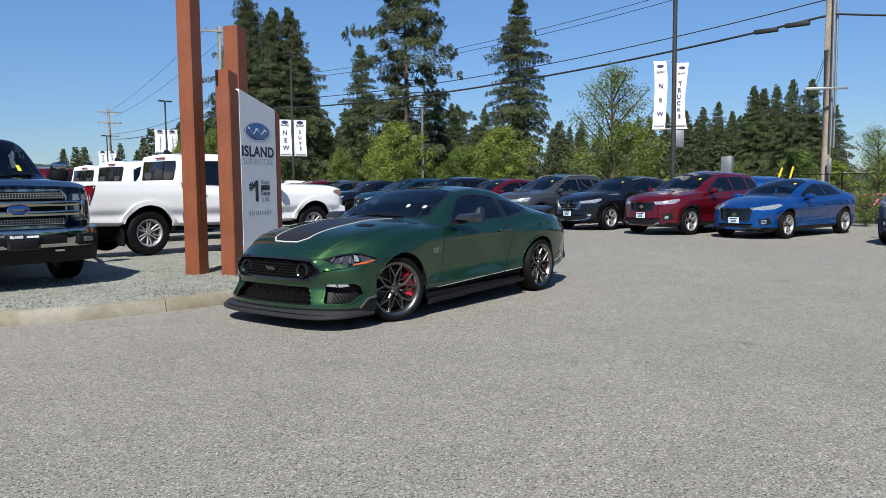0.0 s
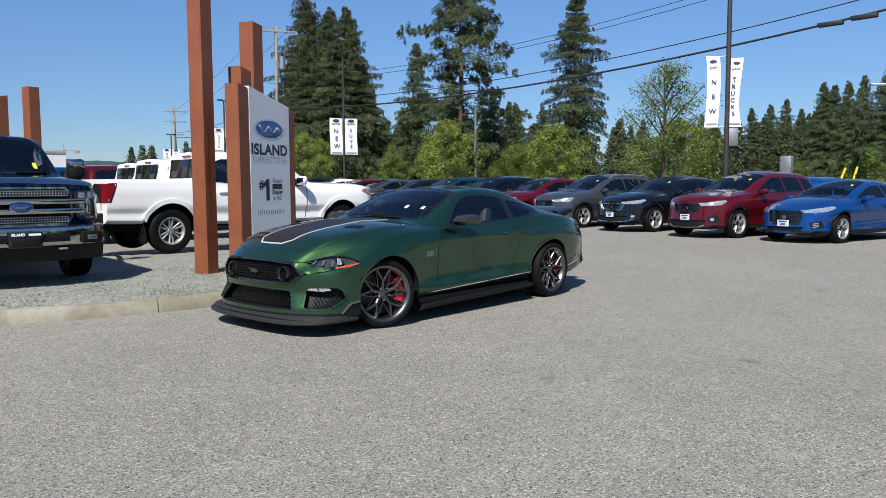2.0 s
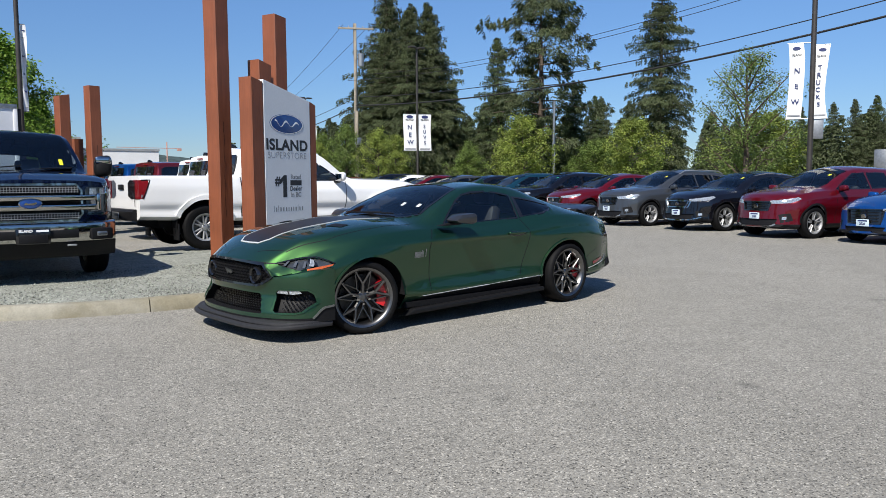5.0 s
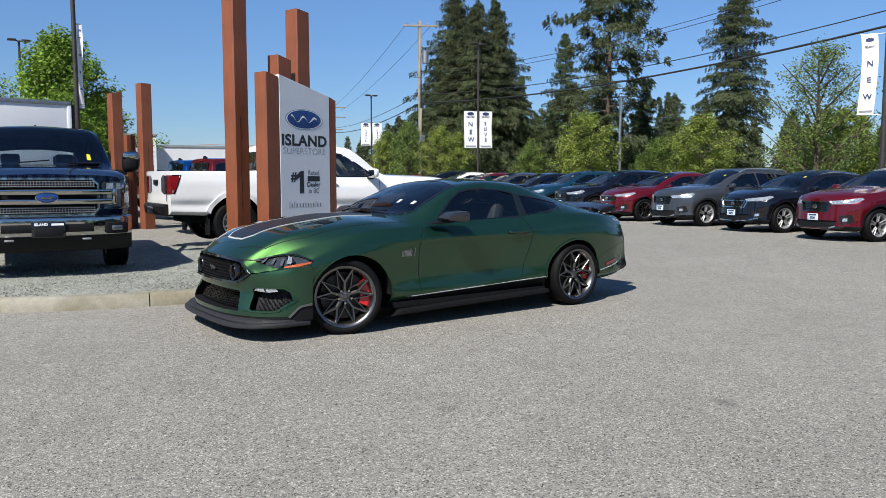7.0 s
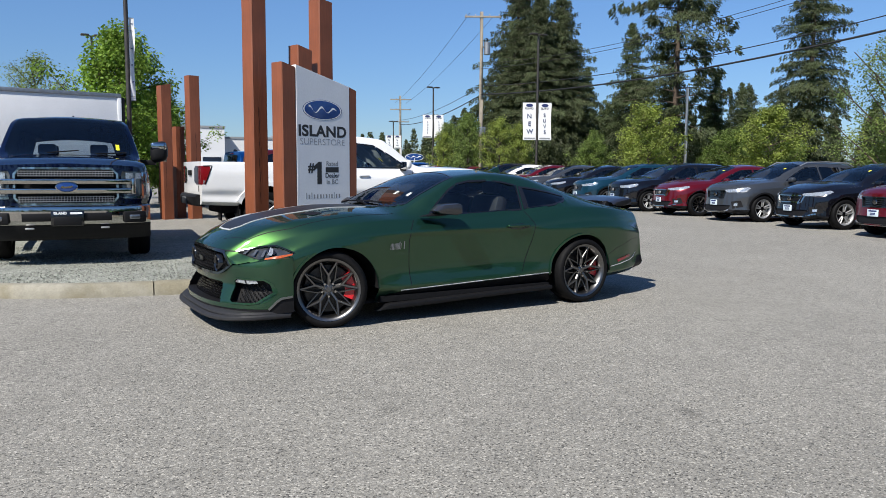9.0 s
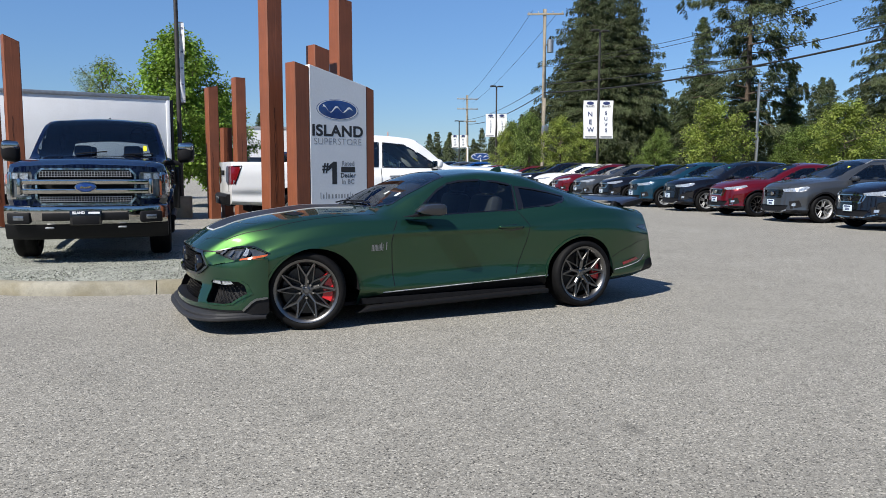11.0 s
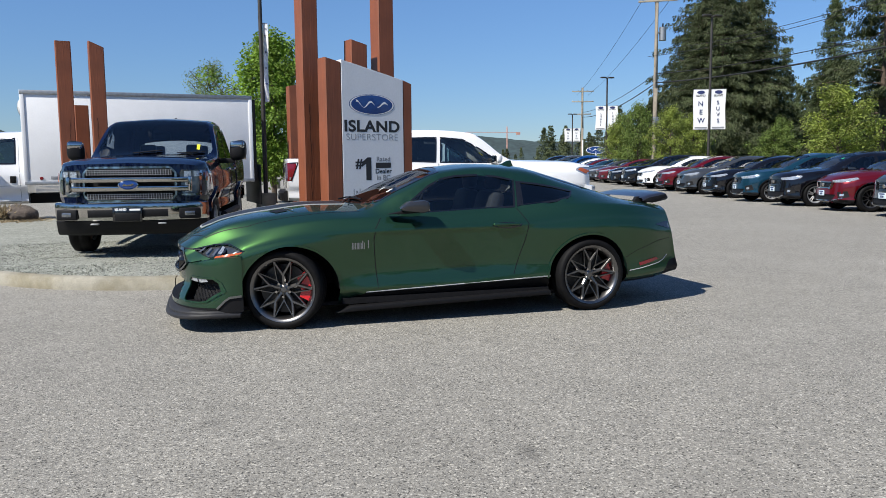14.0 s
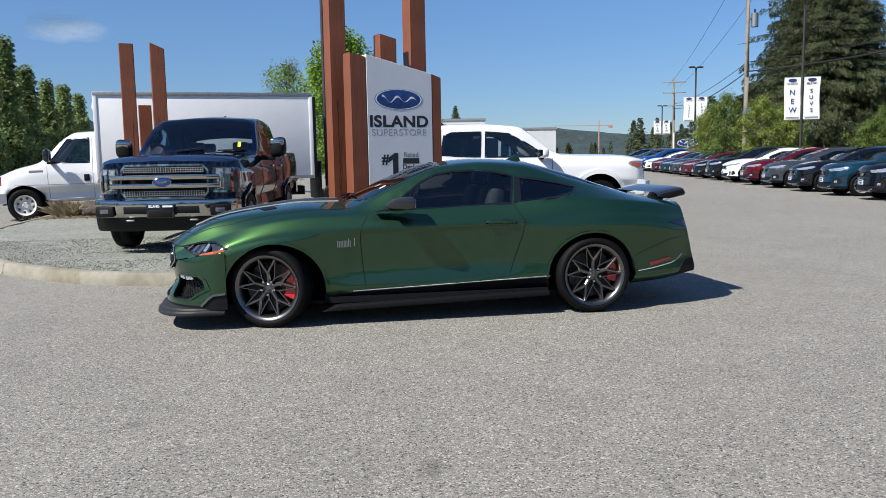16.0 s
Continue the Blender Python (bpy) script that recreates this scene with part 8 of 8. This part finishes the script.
def far_building(x, y, w, d, h, turn, label):
    b = thing("far_building", label, "building", at=at(x, y, ground_z(x, y) - .2, turn))
    part("wall", boxed((w, d, h), at(0, 0, h / 2)), CLAD, b, smooth=False)
    part("roof", boxed((w + .15, d + .15, .18), at(0, 0, h + .05)), ROOFGREY, b, smooth=False)
    n = max(2, int(w / 2.4))
    for k in range(n):
        wd = part("window", boxed((w / n * .7, .08, h * .30), at(-w / 2 + w * (k + .5) / n, -d / 2 - .03, h * .30), .01), GLOSSBLACK, b)
        part("window_frame", boxed((w / n * .76, .04, h * .34), at(-w / 2 + w * (k + .5) / n, -d / 2 - .01, h * .30)), CLAD, wd)
    return b


far_building(12.7, 63.5, 4.4, 5, 4.6, -10, "far white commercial building with dark shop windows")
far_building(18.4, 66.0, 7.5, 6, 3.8, -10, "far low grey-white commercial building")
crane = bmesh.new()
C = Vector((106.8, 273.0, 0))
for dz in range(0, 16):
    add_box(crane, (.35, .35, .8), Matrix.Translation(C + Vector((0, 0, dz * 1.0))))
add_box(crane, (.3, .3, 16), Matrix.Translation(C + Vector((0, 0, 8))))
add_box(crane, (22, .16, .20), Matrix.Translation(C + Vector((-7, 0, 13.8))))
add_box(crane, (1.6, .5, 1.0), Matrix.Translation(C + Vector((4.6, 0, 13.4))))
solid("tower_crane", crane, material("red crane paint", (.55, .30, .25), .6, vary=((1, .1),)), "far red tower crane with a long jib", "crane", smooth=False)

fence = thing("wire_fence", "black wire fence behind the parked cars", "fence")
for k in range(9):
    y = 1.0 - 1.6 * k
    part("fence_post", tube([(22.6, y, 0), (22.6, y, 1.6)], .035, 8), TRIM, fence)
for z in (.1, .6, 1.1, 1.57):
    part("fence_rail", tube([(22.6, 1.0, z), (22.6, -11.8, z)], .018, 6), TRIM, fence)
cab = thing("utility_cabinet", "pale grey metal utility cabinet on a post", "cabinet", at=at(24.5, 3.9, 0))
part("cabinet_box", boxed((.3, .42, .80), at(0, 0, 1.95), .02), GALV, cab)
part("cabinet_post", tube([(0, 0, 0), (0, 0, 1.9)], .06, 8), GALV, cab)

# small thin clouds, far off
def cloud_material():
    m = bpy.data.materials.new("thin cloud")
    m.use_nodes = True
    t = m.node_tree
    n, l = t.nodes, t.links
    n.remove(n["Principled BSDF"])
    co = n.new("ShaderNodeTexCoord")
    mp = n.new("ShaderNodeMapping")
    mp.inputs["Location"].default_value, mp.inputs["Scale"].default_value = (-1, 0, -1), (2, 0, 2)
    l.new(co.outputs["Generated"], mp.inputs[0])
    ln = n.new("ShaderNodeVectorMath")
    ln.operation = "LENGTH"
    l.new(mp.outputs[0], ln.inputs[0])
    nz = n.new("ShaderNodeTexNoise")
    nz.inputs["Scale"].default_value, nz.inputs["Detail"].default_value = 2.6, 8
    l.new(co.outputs["Generated"], nz.inputs["Vector"])
    ad = n.new("ShaderNodeMath")
    ad.operation = "SUBTRACT"
    l.new(nz.outputs["Fac"], ad.inputs[0])
    l.new(ln.outputs["Value"], ad.inputs[1])
    mr = n.new("ShaderNodeMapRange")
    mr.inputs[1].default_value, mr.inputs[2].default_value, mr.inputs[4].default_value = -.35, .45, .55
    l.new(ad.outputs[0], mr.inputs[0])
    tr, df, mx = n.new("ShaderNodeBsdfTransparent"), n.new("ShaderNodeBsdfDiffuse"), n.new("ShaderNodeMixShader")
    df.inputs[0].default_value = (.95, .95, .96, 1)
    l.new(mr.outputs[0], mx.inputs[0])
    l.new(tr.outputs[0], mx.inputs[1])
    l.new(df.outputs[0], mx.inputs[2])
    l.new(mx.outputs[0], n["Material Output"].inputs[0])
    return m


CLOUD = cloud_material()
for az, el, w, h in ((-15.75, 9.25, 190, 75),):
    d = 1600
    a, e = radians(az), radians(el)
    bm = bmesh.new()
    n = 12
    g = [[bm.verts.new((w * (i / n - .5), 8 * math.sin(3 * i / n) * math.sin(3 * j / n), h * (j / n - .5))) for j in range(n + 1)] for i in range(n + 1)]
    for i in range(n):
        for j in range(n):
            bm.faces.new((g[i][j], g[i + 1][j], g[i + 1][j + 1], g[i][j + 1]))
    ob = solid("cloud", bm, CLOUD, "small thin white cloud in the blue sky", "cloud", kind="structure", at=pose(d * math.sin(a), d * math.cos(a), d * math.tan(e), 0, 0, -az))
    ob.visible_shadow = False

# oval dealer sign on a post at the end of the row
osn = thing("oval_sign", "blue oval sign with white rim on a post", "sign", at=at(44.3, 81.0, ground_z(44.3, 81.0), -30))
oval_badge(osn, at(0, 0, 3.07 - ground_z(44.3, 81.0)), 2.5, .95)
part("sign_case", boxed((1.8, .14, .60), at(0, .08, 3.07 - ground_z(44.3, 81.0)), .03), WHITEPAINT, osn)
part("sign_post", tube([(0, .08, -.9), (0, .08, 2.2)], .09, 10), WHITEPAINT, osn)
for x, y in ((39.5, 67.5), (42.0, 68.3)):
    solid("marker_post", tube([(x, y, ground_z(x, y) - 1.2), (x + .5, y, 3.0)], .06, 10), YELLOW, "slim yellow marker post behind the row", "post", "marker posts")
tree("spruce", 12.9, 66.6, 6.6, 1, 40)

# rock and dry grass at the back of the gravel bed
rock = bmesh.new()
bmesh.ops.create_icosphere(rock, subdivisions=3, radius=.34)
for v in rock.verts:
    v.co *= 1 + .28 * noise.noise(v.co * 2.3) + .08 * noise.noise(v.co * 7)
    v.co.z *= .62
solid("boulder", rock, material("brown grey rock", (.085, .068, .055), .9, vary=((4, .3), (25, .25)), bump=((12, .03),)), "rough brown-grey boulder in dry grass", "rock", at=at(-5.95, 11.6, island_z(-5.95, 11.6) + .14))
gr = random.Random(3)
verts, faces = [], []
for k in range(1300):
    x, y = -6.15 + gr.gauss(0, .40), 11.35 + gr.gauss(0, .25)
    z = island_z(x, y) - .02
    h = gr.uniform(.02, .07)
    a = gr.uniform(0, 6.28)
    dx, dy = .008 * math.cos(a), .008 * math.sin(a)
    tx, ty = gr.uniform(-.15, .15), gr.uniform(-.12, .12)
    q = len(verts)
    verts += [(x - dx, y - dy, z), (x + dx, y + dy, z), (x + tx * .4, y + ty * .4, z + h * .7), (x + tx, y + ty, z + h)]
    faces += [(q, q + 1, q + 2), (q, q + 2, q + 3)]
# a leaning tuft of long stalks beside the boulder
for k in range(520):
    r, a = .14 * gr.random() ** .5, gr.uniform(0, 6.28)
    x, y = -6.35 + 1.5 * r * math.cos(a), 11.5 + r * math.sin(a)
    z = island_z(x, y) - .02
    h = gr.uniform(.16, .42)
    tx, ty = -.10 + gr.gauss(0, .13) + (x + 6.35) * .9, gr.gauss(0, .10)
    q = len(verts)
    verts += [(x - .006, y, z), (x + .006, y, z), (x + tx * .35 + .004, y + ty * .35, z + h * .65), (x + tx, y + ty, z + h)]
    faces += [(q, q + 1, q + 2), (q, q + 2, q + 3)]
gm = bpy.data.meshes.new("dry_grass")
gm.from_pydata(verts, [], faces)
gm.materials.append(leaf_material("dry straw grass", (.22, .17, .10), (.32, .26, .16), .2))
tagged(new("dry_grass", gm), "dry straw-coloured grass round a boulder", "grass", kind="stuff")

# shrubs and roses behind the fence at the end of the row
for k, (x, y, top) in enumerate(((25.0, -3.2, 1.9), (27.5, -1.2, 2.3), (26.5, -5.4, 2.0), (29.0, .8, 2.2), (24.2, -7.2, 2.1), (28.5, -9.0, 2.6), (30.5, -4.0, 2.4))):
    tree(("broad", "maple")[k % 2], x, y, top, k % 2, k * 61)
PETAL = leaf_material("pink rose petals", (.55, .08, .16), (.70, .22, .30), .3)
pr = random.Random(8)
for x, y in ((18.3, -2.0), (19.3, -2.7)):
    bush = tree("broad", x, y, .95, 1, 30 * x)
    tagged(bush, "low rose bush with pink flowers by the lot edge", "bush", "rose bushes")
    spots = [(Vector((x + pr.gauss(0, .35), y + pr.gauss(0, .35), pr.uniform(.45, .95))), Vector((pr.uniform(-1, 1), pr.uniform(-1, 1), pr.uniform(-.2, 1))).normalized(), .07, .1) for k in range(150)]
    v, f = fans(spots, pr)
    fl = bpy.data.meshes.new("flowers")
    fl.from_pydata(v, [], f)
    fl.materials.append(PETAL)
    fo = part("flowers", fl, None, bush, "pink rose flowers", sharp=0)
    fo.matrix_basis = bush.matrix_world.inverted()

# ---- vehicles in place ----
green_coupe(at(0, 0, 0))


def nose_in(x, y, rz, L, z):
    """The pose of a vehicle by the middle of its front end."""
    a = radians(rz)
    return at(x + L / 2 * math.cos(a), y + L / 2 * math.sin(a), z, rz)


pickup("big", (5.65, 1.95, 1.96), NAVY, nose_in(-2.90, 3.58, 83.0, 5.65, island_z(-2.7, 5)), "navy blue crew-cab pickup with chrome grille and bumper, on gravel", (.385, -1.90, 1.65, .27), "six")
white_truck = pickup("mid", (5.78, 1.82, 1.80), WHITE, at(2.27, 7.04, .18, 177), "white double-cab pickup parked behind the sign", (.385, -1.88, 1.78, .25), "six", "white pickups")
for dx, dy, lab in ((1.4, 3.3, "white double-cab pickup in the second place of a row"), (2.5, 6.6, "white double-cab pickup further along a row")):
    tagged(copy_thing(white_truck, at(2.13 + dx, 7.65 + dy, .10 + ground_z(2.1, 7.65 + dy), 177)), lab)
for dx, dy, mt, lab in ((4.8, 18.0, MAROON, "maroon double-cab pickup in a far row"), (5.0, 21.2, BLUE, "bright blue double-cab pickup in a far row")):
    t2 = tagged(copy_thing(white_truck, at(dx, dy, ground_z(dx, dy) + .12, 187)), lab, group="far pickups")
    for o in t2.children_recursive:
        if o.name.startswith(("body", "door_", "rear_bumper", "front_bumper", "arch_flare")):
            o.material_slots[0].link = "OBJECT"
            o.material_slots[0].material = mt
ca, sa = math.cos(radians(6.6)), math.sin(radians(6.6))
box_van(at(-5.95 + 1.13 * -sa + .0, 12.2 + 1.13 * ca, ground_z(-4, 12.3), 6.6))

ROW = [("suv", RED, "five", False, None, "deep red compact SUV"), ("crossover", BLACKP, "five", False, None, "black crossover with chrome grille"), ("suv", GREYP, "five", True, None, "dark grey SUV with silver roof rails"),
       ("crossover", RED, "multi", False, None, "deep red crossover with dark wheels"), ("suv", BLACKP, "five", False, "green", "black SUV with a green windscreen tag"), ("suv", TEAL, "five", False, None, "dark teal compact SUV"),
       ("crossover", BLACKP, "multi", False, None, "black crossover with dark wheels"), ("crossover", GREYP, "multi", False, None, "grey electric crossover"), ("crossover", RED, "multi", False, None, "red electric crossover"),
       ("crossover", WHITE, "multi", False, None, "white electric crossover"), ("suv", BLACKP, "five", False, None, "black SUV"), ("sedan", BLACKP, "five", False, None, "black sedan"), ("sedan", MAROON, "five", False, None, "maroon sedan"),
       ("sedan", GREYP, "five", False, None, "grey sedan"), ("sedan", TEAL, "five", False, None, "dark blue sedan"), ("sedan", RED, "five", False, None, "red sedan"), ("sedan", WHITE, "five", False, None, "white sedan"), ("suv", BLUE, "five", False, None, "blue SUV"),
       ("sedan", BLACKP, "five", False, None, "black sedan"), ("suv", GREYP, "five", False, None, "grey SUV"), ("sedan", SILVER, "five", False, None, "silver sedan"), ("suv", BLACKP, "five", False, None, "black SUV")]


def by_wheel(kind, x, y, rz, z):
    """The pose of a lot car whose front left wheel stands at (x, y)."""
    L, W, H = TYPES[kind]["size"]
    lx, ly = TYPES[kind]["wheel"][1] * L, -(W / 2 - .13)
    a = radians(rz)
    return at(x - (lx * math.cos(a) - ly * math.sin(a)), y - (lx * math.sin(a) + ly * math.cos(a)), z, rz)


for k, (kind, mt, wk, rails, tag, lab) in enumerate(ROW):
    x, y = 12.35 + .64 * k + (.35 if k else 0), 1.12 + 2.66 * k
    lot_car(kind, mt, by_wheel(kind, x, y, -14.5 + ((k * 37) % 5 - 2) * .6, ground_z(x, y)), lab + " parked in a row", wk, rails, tag)
lot_car("sedan", BLUE, by_wheel("sedan", 12.1, -1.25, -16, 0), "bright blue hatchback sedan parked at the end of a row", "five")
lot_car("suv", GREYP, by_wheel("suv", 11.3, -5.0, -10, 0), "grey compact SUV parked past the blue sedan", "five")
lot_car("suv", BLUE, at(19.0, .9, -.12, 172), "blue SUV parked behind the first row", "five")
